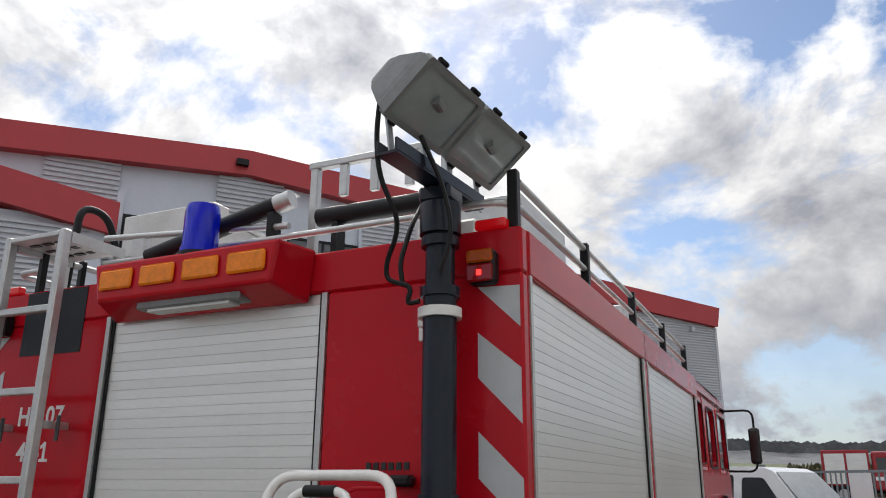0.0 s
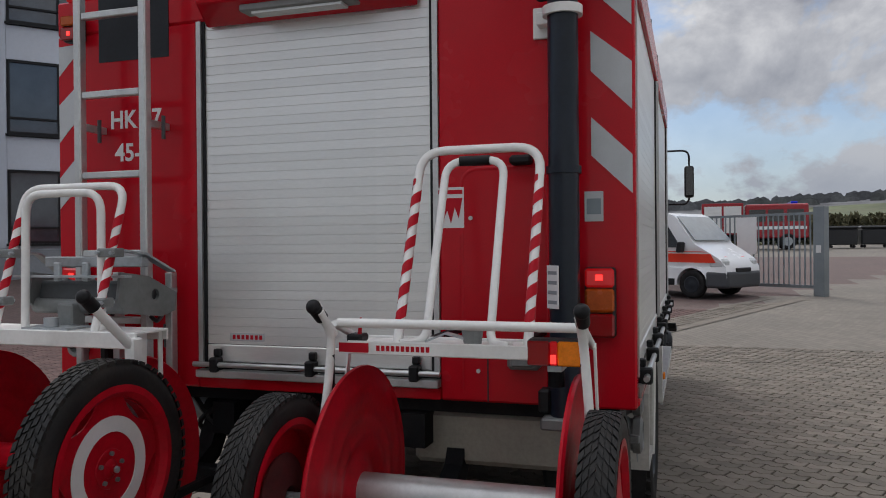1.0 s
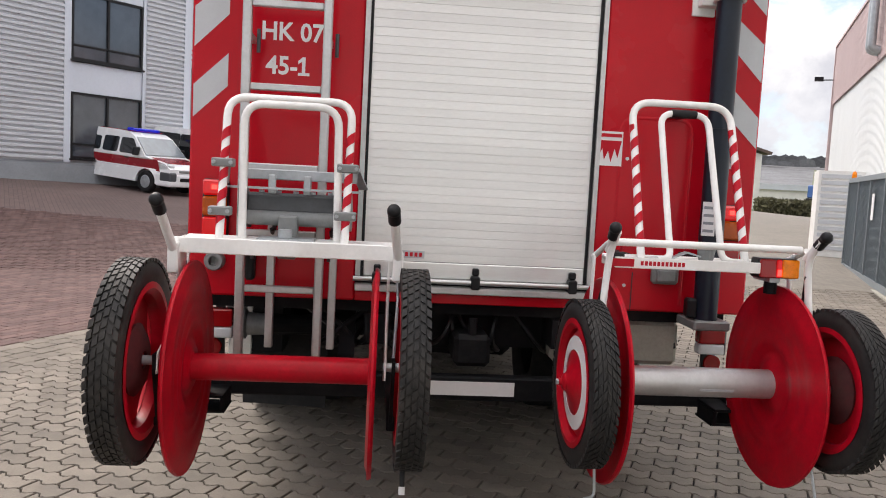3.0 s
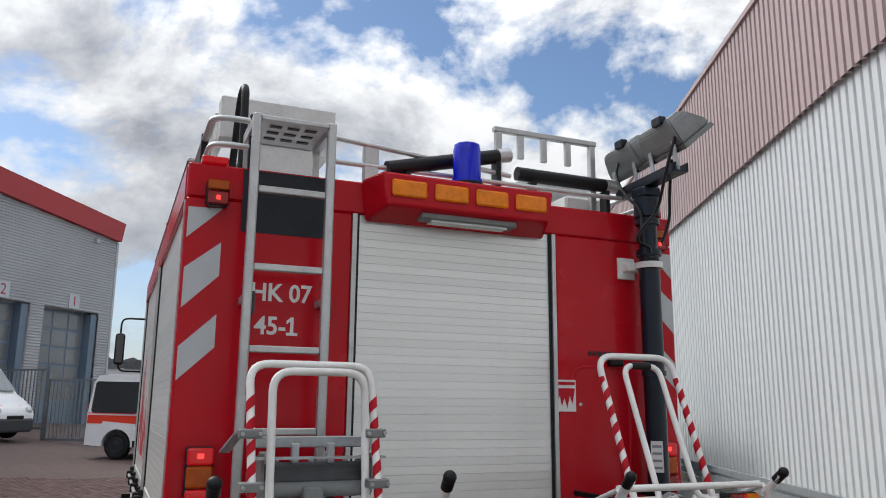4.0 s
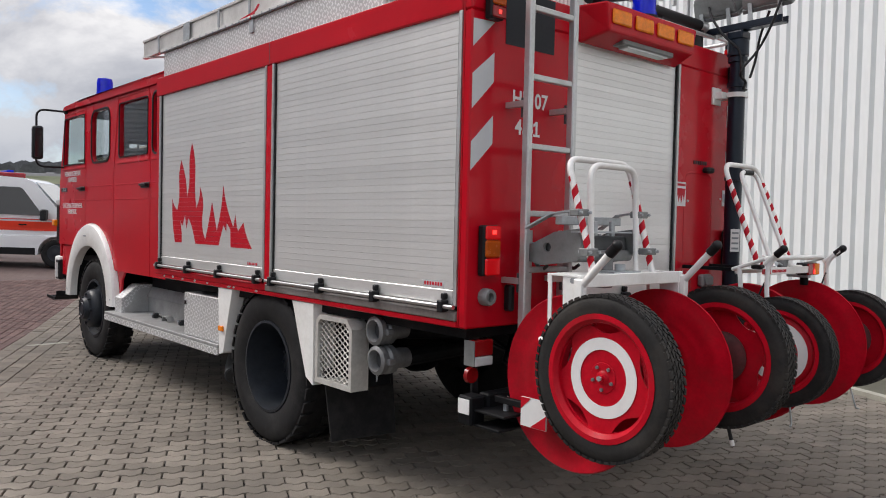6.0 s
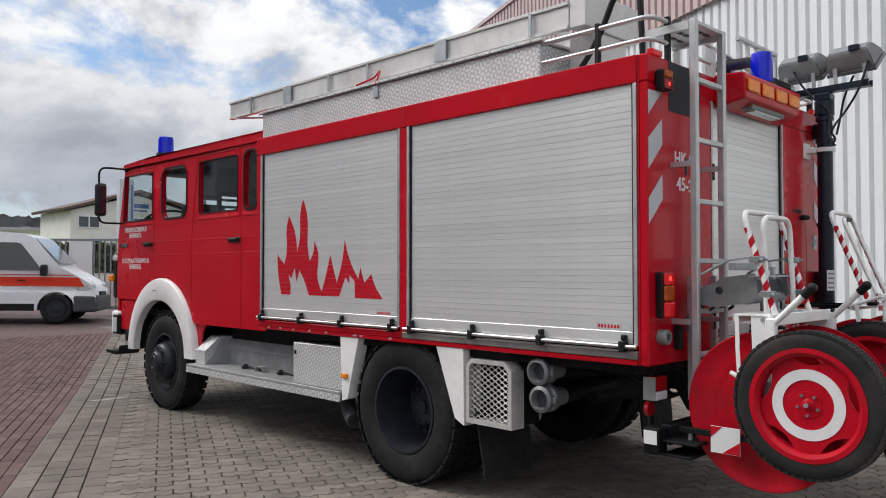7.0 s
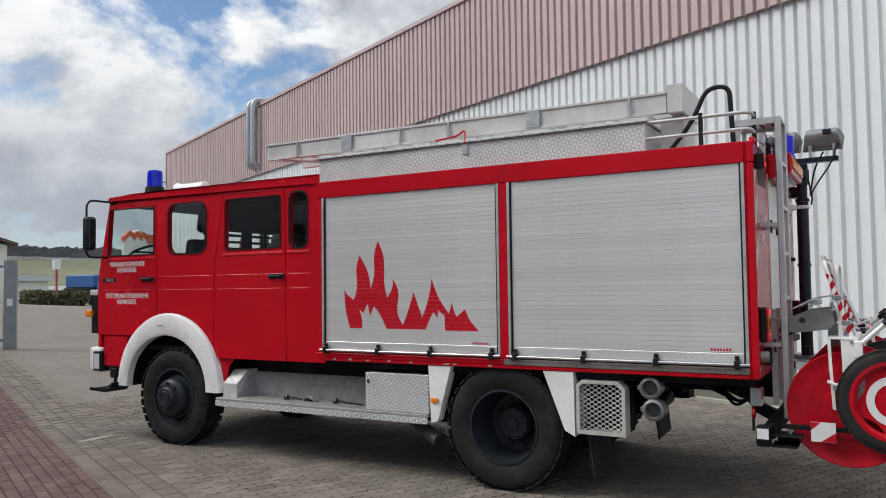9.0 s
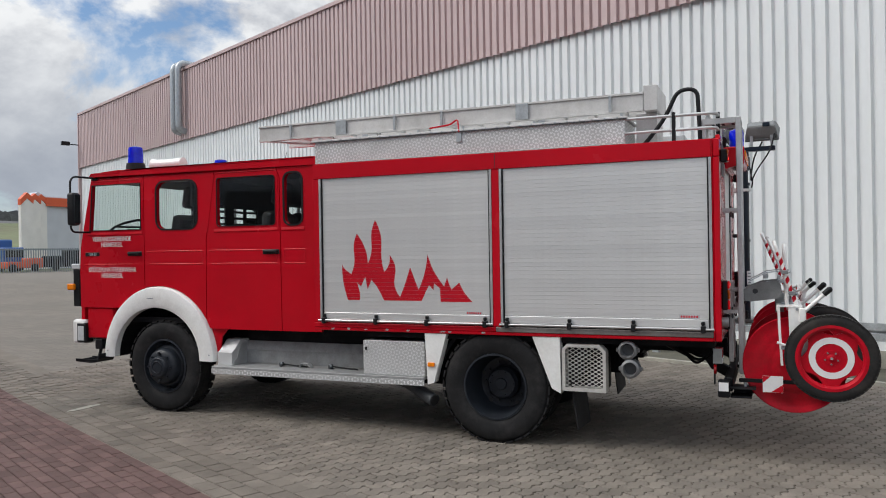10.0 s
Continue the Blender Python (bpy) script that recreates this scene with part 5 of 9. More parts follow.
def floodlight(centre, skew, yy):
    """A cast grey floodlight: a wedge housing with ribs behind a framed glass that looks down and out. centre: the middle of its glass."""
    turn = skew.to_3x3()
    n = turn @ Vector((0.645, 0.0, -0.764))
    side = turn @ Vector((0.0, 1.0, 0.0))
    up = turn @ Vector((0.764, 0.0, 0.645))
    o = Vector(centre)

    def P(a, b, c):
        return o + n * a + side * b + up * c
    bm = bmesh.new()
    rings = [[P(a, sb * b, c) for sb, c in ((-1, c0), (1, c0), (1, c1), (-1, c1))] for a, b, c0, c1 in ((0.0, 0.158, -0.102, 0.102), (-0.030, 0.157, -0.101, 0.101), (-0.112, 0.142, -0.082, 0.040), (-0.138, 0.128, -0.068, 0.014))]
    vs = [[bm.verts.new(p) for p in r] for r in rings]
    for a, b in zip(vs, vs[1:]):
        for k in range(4):
            bm.faces.new((a[k], a[(k + 1) % 4], b[(k + 1) % 4], b[k]))
    bm.faces.new(vs[0])
    bm.faces.new(vs[-1][::-1])
    bmesh.ops.recalc_face_normals(bm, faces=bm.faces)
    bmesh.ops.bevel(bm, geom=bm.edges[:], offset=0.007, segments=2, affect="EDGES")
    fl = part("floodlight", bm, LAMP_GREY, engine, "grey cast floodlight with a dusty framed glass")
    for k in range(6):
        b = -0.105 + k * 0.042
        q = bmesh.new()
        pts = [P(-0.030, b - 0.004, 0.099), P(-0.030, b + 0.004, 0.099), P(-0.112, b + 0.004, 0.040), P(-0.112, b - 0.004, 0.040)]
        top = [p + up * 0.010 - n * 0.008 for p in pts]
        v = [q.verts.new(p) for p in pts + top]
        for f in ((0, 1, 2, 3), (7, 6, 5, 4), (0, 4, 5, 1), (1, 5, 6, 2), (2, 6, 7, 3), (3, 7, 4, 0)):
            q.faces.new([v[i] for i in f])
        bmesh.ops.recalc_face_normals(q, faces=q.faces)
        part("cooling_rib", q, LAMP_GREY, fl)
    rect = lambda b, c: round_rect(-b, b, -c, c, 0.012, 2)
    part("bezel", plate(rect(0.168, 0.110), [rect(0.148, 0.090)], 0.024, lambda u, v, w: tuple(P(0.001 + w, u, v))), LAMP_GREY, fl, "grey front frame")
    part("reflector", plate(rect(0.146, 0.088), [], 0.003, lambda u, v, w: tuple(P(0.002 + w, u, v))), CLEAR_LENS, fl)
    part("glass", plate(rect(0.149, 0.091), [], 0.004, lambda u, v, w: tuple(P(0.012 + w, u, v))), LAMP_GLASS, fl, "dusty front glass")
    part("lamp_holder", rod(P(0.0165, 0.02, 0.01), P(0.018, -0.03, 0.02), 0.018, seg=10), LAMP_GREY, fl)
    for b in (-0.10, 0.10):
        part("hinge", rod(P(0.012, b - 0.02, 0.116), P(0.012, b + 0.02, 0.116), 0.009, seg=8), CHASSIS, fl)
        part("clip", rod(P(0.012, b - 0.012, -0.115), P(0.012, b + 0.012, -0.115), 0.008, seg=8), CHASSIS, fl)
    gland = P(-0.142, -0.05, -0.05)
    part("cable_box", box(gland.x - 0.03, gland.x + 0.012, gland.y - 0.035, gland.y + 0.035, gland.z - 0.025, gland.z + 0.02, 0.006), MAST, fl, "black cable entry box")
    for b in (-0.10, 0.10):
        foot = skew @ Vector((0.0, yy + b, 0.009))
        knee = P(-0.055, b, -0.086)
        part("stay", strip([foot, foot.lerp(knee, 0.5) + Vector((0, 0, 0.01)), knee], 0.028, 0.006, side), STEEL, fl, "bare flat stay")


def build_roof_gear():
    z = ROOF
    # left locker box of tread plate
    bx = part("roof_locker", box(-1.175, -0.62, 0.76, 3.86, z + 0.003, z + 0.225, 0.008), CHEQUER, engine, "long aluminium tread plate roof locker")
    part("locker_lid", box(-1.190, -0.60, 0.74, 3.90, z + 0.226, z + 0.246, 0.004), PALE_ALU, bx)
    part("lid_edge", box(-1.1945, -1.1905, 0.742, 3.898, z + 0.2205, z + 0.2285), CAST_DARK, bx)
    # black strip that paints the shadow gap between locker and roof
    part("locker_foot", box(-1.183, -1.1765, 0.765, 3.855, z + 0.001, z + 0.010), INK, bx)
    for k in range(28):
        y = 0.82 + k * 0.109
        part("rivet", box(-1.1945, -1.1905, y - 0.006, y + 0.006, z + 0.23, z + 0.242), STEEL, bx)
    part("lid_catch", box(-1.188, -1.176, 2.26, 2.31, z + 0.13, z + 0.224), STEEL, bx)
    rb = part("roof_box", box(0.62, 1.08, 0.45, 1.05, z - 0.010, z + 0.30, 0.01), ALU, engine, "plain aluminium roof box")
    part("roof_box", box(0.70, 1.05, 2.35, 2.75, z - 0.010, z + 0.26, 0.01), ALU, engine, "plain aluminium roof box")
    # rails
    rl = part("roof_rail_tube", tube(rounded([(-1.15, 0.80, z + 0.10), (-1.15, 0.02, z + 0.10), (-0.97, 0.02, z + 0.10)], 0.12), 0.014, 10), ALU, engine, "aluminium roof handrail", True)
    part("upper_tube", tube(rounded([(-1.15, 0.80, z + 0.22), (-1.15, 0.02, z + 0.22), (-0.97, 0.02, z + 0.22)], 0.12), 0.014, 10), ALU, rl, "", True)
    for x, y in ((-1.15, 0.36), (-0.98, 0.02)):
        part("rail_post", box(x - 0.015, x + 0.015, y - 0.015, y + 0.015, z - 0.010, z + 0.25, 0.004), BLACK, rl)
    r2 = part("roof_rail_tube", tube(rounded([(-0.62, 0.02, z + 0.20), (0.0, 0.04, z + 0.16), (0.30, 0.05, z + 0.14)], 0.1), 0.013, 10), ALU, engine, "aluminium roof handrail", True)
    part("lower_tube", tube([(-0.62, 0.03, z + 0.09), (0.95, 0.03, z + 0.09)], 0.012, 10), ALU, r2, "", True)
    part("rail_bracket", box(-0.47, -0.40, 0.02, 0.06, z - 0.010, z + 0.20, 0.005), ALU, r2)
    r3 = part("roof_rail_tube", tube(rounded([(0.98, 0.03, z + 0.10), (1.19, 0.03, z + 0.10), (1.19, 3.70, z + 0.10)], 0.1), 0.013, 10), ALU, engine, "aluminium roof handrail", True)
    part("upper_tube", tube(rounded([(1.19, 0.10, z + 0.19), (1.19, 3.70, z + 0.19)], 0.1), 0.013, 10), ALU, r3, "", True)
    for y in (0.06, 0.95, 1.9, 2.8, 3.68):
        part("rail_post", box(1.172, 1.208, y - 0.018, y + 0.018, z + 0.001, z + 0.215, 0.004), BLACK, r3)
    # rack with hanging tabs
    rk = part("roof_rack", box(0.29, 0.325, 0.18, 0.215, z - 0.010, 3.06, 0.004), ALU, engine, "aluminium rack frame on the roof")
    part("rack_post", box(0.865, 0.90, 0.18, 0.215, z - 0.010, 3.06, 0.004), ALU, rk)
    part("rack_bar", box(0.28, 0.91, 0.18, 0.215, 3.061, 3.09, 0.004), ALU, rk)
    for x in (0.44, 0.58, 0.73):
        part("rack_tab", box(x - 0.018, x + 0.018, 0.186, 0.209, 2.93, 3.06, 0.003), ALU, rk)
    # suction hoses in trays
    for a, b in (((-0.36, 0.02, z + 0.085), (0.29, 0.06, z + 0.250)), ((0.38, 0.13, z + 0.185), (0.97, 0.12, z + 0.180))):
        a, b = Vector(a), Vector(b)
        h = part("suction_hose", rod(a, b, 0.036, seg=18), BLACK, engine, "black suction hose lying in a tray", True)
        part("tray", strip([a.lerp(b, 0.12) + Vector((0, 0.035, 0.036)), b + Vector((0, 0.035, 0.036))], 0.05, 0.005, (0, 1, 0)), ALU, h)
        part("end_cap", rod(b - (b - a).normalized() * 0.06, b + (b - a).normalized() * 0.01, 0.037, seg=16), ALU, h, "", True)
        for f in (0.15, 0.9):
            c = a.lerp(b, f)
            part("cradle", box(c.x - 0.012, c.x + 0.012, c.y - 0.03, c.y + 0.03, z - 0.010, c.z - 0.034), BLACK, h)
    part("white_box", box(0.74, 0.98, 0.24, 0.44, z - 0.010, z + 0.14, 0.012), WHITE, engine, "small white roof box")
    part("hose_arch", tube(rounded([(-1.00, 0.62, z + 0.02), (-1.00, 0.45, z + 0.22), (-1.00, 0.34, z + 0.46), (-1.00, 0.18, z + 0.46), (-1.00, 0.16, z - 0.01)], 0.14, 6), 0.018, 10), BLACK, engine, "black rubber hose arch", True)


def build_roof_ladder():
    """The long extension ladder lying over the locker."""
    lad = thing("extension_ladder", (-0.8, 2.6, ROOF + 0.25), "long aluminium extension ladder lying on the roof locker", "ladder")
    z0, z1 = 2.935, 3.10
    for x in (-1.085, -0.53):
        for a, b, o in ((z0, z0 + 0.02, 0.0), (z0 + 0.021, z1 - 0.021, 0.012), (z1 - 0.02, z1, 0.0)):
            part("rail", box(x + o, x + 0.045 - o, 0.62, 4.605, a, b, 0.002), PALE_ALU, lad)
        part("hook", box(x + 0.01, x + 0.035, 3.2, 3.3, ROOF + 0.246, z0), PALE_ALU, lad)
        part("hook", box(x + 0.01, x + 0.035, 1.1, 1.2, ROOF + 0.246, z0), PALE_ALU, lad)
        for y in (0.9, 1.7, 2.5, 3.0, 3.6, 4.2):
            part("bracket", box(x - 0.012, x - 0.001, y - 0.06 if y in (1.7, 3.6) else y - 0.012, y + 0.06 if y in (1.7, 3.6) else y + 0.012, z0 + 0.01, z1 - 0.012, 0.002), STEEL, lad)
    for k in range(13):
        y = 0.85 + k * 0.29
        part("rung", rod((-1.06, y, z0 + 0.08), (-0.51, y, z0 + 0.08), 0.016, seg=10), PALE_ALU, lad, "", True)
    part("end_plate", box(-1.07, -0.49, 0.50, 0.618, z0 - 0.0, 3.155, 0.006), PALE_ALU, lad, "square aluminium end plate")
    part("support_block", box(-0.95, -0.60, 0.52, 0.70, ROOF - 0.010, z0 - 0.002, 0.004), PALE_ALU, lad)
    part("front_stay", tube([(-1.08, 4.5, z0), (-1.0, 4.0, z0 - 0.05), (-1.0, 3.86, z0 - 0.05)], 0.01, 7), PALE_ALU, lad)
    part("strap", tube(rounded([(-1.10, 2.62, 2.93), (-1.10, 2.4, 2.95), (-1.10, 2.33, 3.0), (-1.196, 2.28, 2.86)], 0.05), 0.008, 6), FOIL_RED, lad, "red tie strap")


# ---- cab ----
CHW = 1.10                     # half the cab's width
CAB_B, CAB_T = 0.945, 2.655
ARCH_Y, ARCH_Z, ARCH_R = 5.99, 0.62, 0.79


def arch_line(y):
    d = ARCH_R ** 2 - (y - ARCH_Y) ** 2
    return ARCH_Z + math.sqrt(d) if d > 0 else -1


def panel_outline(y0, y1, zb, rear, front):
    """A cab side panel: a foot that follows the wheel arch, then its front edge upwards and its rear edge downwards."""
    foot = []
    for k in range(25):
        y = y0 + (y1 - y0) * k / 24
        foot.append((y, max(zb, arch_line(y))))
    return foot + front + rear


def cab_side(s):
    """The four panels of a cab side with their windows, pressings and handles."""
    wins = {"front_door": (6.24, 6.965, 2.055, 2.575), "crew_panel": (5.44, 6.0, 2.05, 2.572), "crew_door": (4.41, 5.155, 2.062, 2.575), "quarter_panel": (4.075, 4.285, 2.06, 2.588)}
    outlines = {"front_door": panel_outline(6.195, 7.175, 1.15, [(6.195, CAB_T)], [(7.18, 1.60), (7.165, 1.86), (6.985, CAB_T)]),
                "crew_panel": panel_outline(5.325, 6.185, CAB_B, [(5.195, CAB_T), (5.315, 1.92)], [(6.185, CAB_T)]),
                "crew_door": panel_outline(4.342, 5.315, CAB_B, [(4.395, CAB_T), (4.352, 2.56)], [(5.305, 1.92), (5.185, CAB_T)]),
                "quarter_panel": panel_outline(FRONT + 0.004, 4.332, CAB_B, [(FRONT + 0.004, CAB_T)], [(4.342, 2.56), (4.385, CAB_T)])}
    # pressed fields: rear, front, foot and top of each
    fields = {"front_door": (6.235, 7.10), "crew_panel": (5.365, 6.145), "crew_door": (4.385, 5.265), "quarter_panel": (4.04, 4.30)}
    for name, (a, b, c, d) in wins.items():
        if name == "front_door":
            hole = [(a, c), (b + 0.045, c), (b, d), (a, d)]
            rim = [(a - 0.008, c - 0.008), (b + 0.055, c - 0.008), (b + 0.009, d + 0.008), (a - 0.008, d + 0.008)]
        else:
            r = {"crew_panel": 0.10, "crew_door": 0.03, "quarter_panel": 0.07}[name]
            hole = round_rect(a, b, c, d, r)
            k = 0.008 if name == "crew_door" else 0.019
            rim = round_rect(a - k, b + k, c - k, d + k, r + k)
        ob = part(name, plate(outlines[name], [hole], 0.045, side_place(s, CHW)), RED, engine, "red cab side with a rubber-framed window" if s < 0 else "")
        part("gasket", plate(rim, [hole], 0.012, side_place(s, CHW + 0.008)), BLACK, ob)
        part("glass", plate(hole, [], 0.005, side_place(s, CHW - 0.016)), GLASS, ob).visible_shadow = False
        f0, f1 = fields[name]
        # two pressed lines with rounded backs
        for z in (1.652, 1.795):
            if name == "front_door" and z > 1.7:
                continue
            bm = rod((s * (CHW - 0.0125), f0, z), (s * (CHW - 0.0125), f1, z), 0.015, seg=16)
            part("crease", bm, RED, ob, "", True)
        if name in ("crew_door", "quarter_panel", "crew_panel"):
            for yy in (f0, f1):
                part("crease", rod((s * (CHW - 0.0125), yy, 1.655), (s * (CHW - 0.0125), yy, 1.792), 0.0145, seg=16), RED, ob, "", True)
        if name != "crew_panel":
            # a sloped ledge under the window
            bm = bmesh.new()
            prof = [(CHW - 0.006, 2.050), (CHW + 0.007, 2.006), (CHW + 0.007, 1.998), (CHW - 0.006, 1.984)]
            ya, yb = a - 0.03, (b + 0.08 if name == "front_door" else b + 0.04)
            ends = [[bm.verts.new((s * px, yy, z)) for px, z in prof] for yy in (ya, yb)]
            for k in range(4):
                bm.faces.new((ends[0][k], ends[0][(k + 1) % 4], ends[1][(k + 1) % 4], ends[1][k]))
            for e in ends:
                bm.faces.new(e)
            bmesh.ops.recalc_face_normals(bm, faces=bm.faces)
            part("sill_ledge", bm, RED, ob)
        if name in ("front_door", "crew_door"):
            hy = 6.33 if name == "front_door" else 4.46
            h = part("door_handle", box(*sorted((s * (CHW + 0.001), s * (CHW + 0.007))), hy - 0.105, hy + 0.105, 1.75, 1.80, 0.003), BLACK, ob, "black recessed door handle")
            part("lever", box(*sorted((s * (CHW + 0.010), s * (CHW + 0.034))), hy - 0.09, hy + 0.09, 1.768, 1.788, 0.006), BLACK, h)
            part("lock_barrel", rod((s * (CHW + 0.006), hy - 0.08, 1.775), (s * (CHW + 0.04), hy - 0.08, 1.775), 0.014, seg=12), BLACK, h)
    # rounded door frame pressings round the door windows
    for y0, y1, z0, zt in ((4.365, 5.20, 2.0, 2.635),):
        part("door_pressing", tube(rounded([(s * (CHW - 0.003), y0, z0), (s * (CHW - 0.003), y0 + 0.01, zt), (s * (CHW - 0.003), y1 - 0.01, zt), (s * (CHW - 0.003), y1 + 0.095, z0)], 0.05, 4), 0.009, 8), RED, engine, "", True)
    part("door_pressing", tube(rounded([(s * (CHW - 0.003), 6.215, 2.0), (s * (CHW - 0.003), 6.215, 2.625), (s * (CHW - 0.003), 6.96, 2.625)], 0.05, 4), 0.008, 8), RED, engine, "", True)
    part("cab_lining", plate([(FRONT + 0.01, CAB_B + 0.05), (5.18, CAB_B + 0.05), (5.25, 1.45), (6.7, 1.45), (6.85, 1.16), (7.13, 1.16), (7.09, 1.96), (FRONT + 0.01, 1.96)], [], 0.01, side_place(s, CHW - 0.055)), BLACK, engine)


def cab_corner(s):
    """What hangs on a front corner of the cab: arch, mirror, grille strip, lamp, bumper end and step."""
    part("front_corner", box(*sorted((s * 1.0, s * (CHW - 0.012))), 6.70, 7.09, 0.79, 1.145, 0.012), RED, engine)
    steps = 36
    bm = bmesh.new()
    rings = []
    for k in range(steps + 1):
        a = math.pi * k / steps
        cy, sz = math.cos(a), math.sin(a)
        # a lip with a rounded outer edge: inner edge, crown, shoulder, outer edge
        ring = []
        for q, x in ((0.0, CHW - 0.05), (0.0, CHW + 0.03), (0.12, CHW + 0.042), (0.75, CHW + 0.046), (0.93, CHW + 0.036), (1.0, CHW + 0.012), (1.0, CHW - 0.05)):
            ry = 0.612 + (ARCH_R + 0.002 - 0.612) * q
            rz = 0.575 + (ARCH_R + 0.022 - 0.575) * q
            oy = 0.025 * (1 - q)
            ring.append(bm.verts.new((s * x, ARCH_Y + oy + ry * cy, ARCH_Z - 0.03 + rz * sz)))
        rings.append(ring)
    for a, b in zip(rings, rings[1:]):
        for k in range(7):
            bm.faces.new((a[k], a[(k + 1) % 7], b[(k + 1) % 7], b[k]))
    bm.faces.new(rings[0])
    bm.faces.new(rings[-1])
    bmesh.ops.recalc_face_normals(bm, faces=bm.faces)
    ar = part("wheel_arch", bm, WHITE, engine, "white moulded front wheel arch", True)
    part("pressure_mark", box(*sorted((s * (CHW + 0.046), s * (CHW + 0.0475))), 6.03, 6.12, 1.262, 1.274), PLINTH, ar, "small grey bars")
    for yy in (5.26, 6.72):
        part("rivet", rod((s * (CHW + 0.03), yy, 0.66), (s * (CHW + 0.047), yy, 0.66), 0.010, seg=8), STEEL, ar)
    bm = bmesh.new()
    prev = None
    for k in range(25):
        a = math.pi * k / 24
        p = [bm.verts.new((s * x, ARCH_Y + 0.63 * math.cos(a), ARCH_Z - 0.03 + 0.60 * math.sin(a))) for x in (CHW - 0.04, 0.55)]
        if prev:
            bm.faces.new((prev[0], prev[1], p[1], p[0]))
        prev = p
    part("arch_liner", bm, CHASSIS, engine)
    # mirror on its bent arm
    mx = s * 1.40
    mir = part("mirror", box(mx - 0.055, mx + 0.055, 6.88, 6.99, 2.105, 2.48, 0.030, seg=3), BLACK, engine, "black door mirror on a bent arm", True)
    # dark glass colour stands in for the mirror's dark reflection
    part("mirror_glass", box(mx - 0.040, mx + 0.040, 6.872, 6.8795, 2.13, 2.455, 0.002), DARK_GLASS, mir)
    part("mirror_arm", tube(rounded([(s * (CHW - 0.02), 6.93, 2.665), (mx, 6.985, 2.672), (mx, 6.985, 2.03), (s * (CHW - 0.01), 7.02, 2.035)], 0.09, 6), 0.012, 8), BLACK, mir, "", True)
    part("arm_foot", box(*sorted((s * (CHW - 0.03), s * (CHW + 0.016))), 6.88, 6.98, 2.64, 2.69, 0.01), CHASSIS, mir)
    # corner grille, its pale cap and the indicator
    gr = part("grille_strip", box(*sorted((s * 0.98, s * (CHW + 0.0))), 7.19, 7.30, 1.16, 1.60, 0.008), BLACK, engine, "black slatted corner grille")
    for k in range(16):
        part("slat", box(*sorted((s * 0.985, s * (CHW + 0.006))), 7.195, 7.212, 1.18 + k * 0.026, 1.192 + k * 0.026), BLACK, gr)
    cap = part("lamp_surround", box(*sorted((s * 0.98, s * (CHW + 0.004))), 7.19, 7.325, 1.603, 1.665, 0.008), CLEAR_LENS, engine, "pale headlamp surround")
    part("indicator", box(*sorted((s * (CHW - 0.05), s * (CHW + 0.035))), 7.262, 7.37, 1.355, 1.43, 0.012), AMBER, engine, "amber front indicator")
    bp = part("bumper_corner", box(*sorted((s * 0.951, s * (CHW + 0.022))), 7.10, 7.30, 0.72, 1.005, 0.03, seg=2), WHITE, engine, "white bumper corner with a lamp")
    part("bumper_pad", box(*sorted((s * 1.0, s * (CHW + 0.030))), 7.085, 7.225, 0.735, 0.965, 0.012), BLACK, bp)
    part("side_lamp", box(*sorted((s * (CHW + 0.031), s * (CHW + 0.036))), 7.105, 7.20, 0.76, 0.93, 0.002), CLEAR_LENS, bp)
    st = part("entry_step", strip([(s * 1.12, 7.115, 0.535), (s * 1.12, 6.86, 0.525), (s * 1.12, 6.80, 0.535), (s * 1.12, 6.765, 0.575), (s * 1.12, 6.755, 0.63)], 0.24, 0.010, (1, 0, 0)), BLACK, engine, "black pressed entry step with an upturned end")
    for x in (1.0, 1.235):
        part("step_edge", box(*sorted((s * x, s * (x + 0.012))), 6.78, 7.115, 0.537, 0.565, 0.003), CHASSIS, st)
    for k in range(5):
        part("tread_bar", box(*sorted((s * 1.014, s * 1.233)), 6.84 + k * 0.055, 6.86 + k * 0.055, 0.541, 0.556), CHASSIS, st)
    part("step_hanger", tube(rounded([(s * 1.04, 6.93, 0.82), (s * 1.04, 6.93, 0.66), (s * 1.05, 6.96, 0.545)], 0.05, 4), 0.018, 8), BLACK, st, "", True)
    part("hanger_block", box(*sorted((s * 1.0, s * 1.08)), 6.88, 6.99, 0.66, 0.775, 0.01), BLACK, st)
    part("bumper_bracket", box(*sorted((s * 0.96, s * 1.075)), 6.76, 7.098, 0.775, 0.85, 0.008), BLACK, engine)


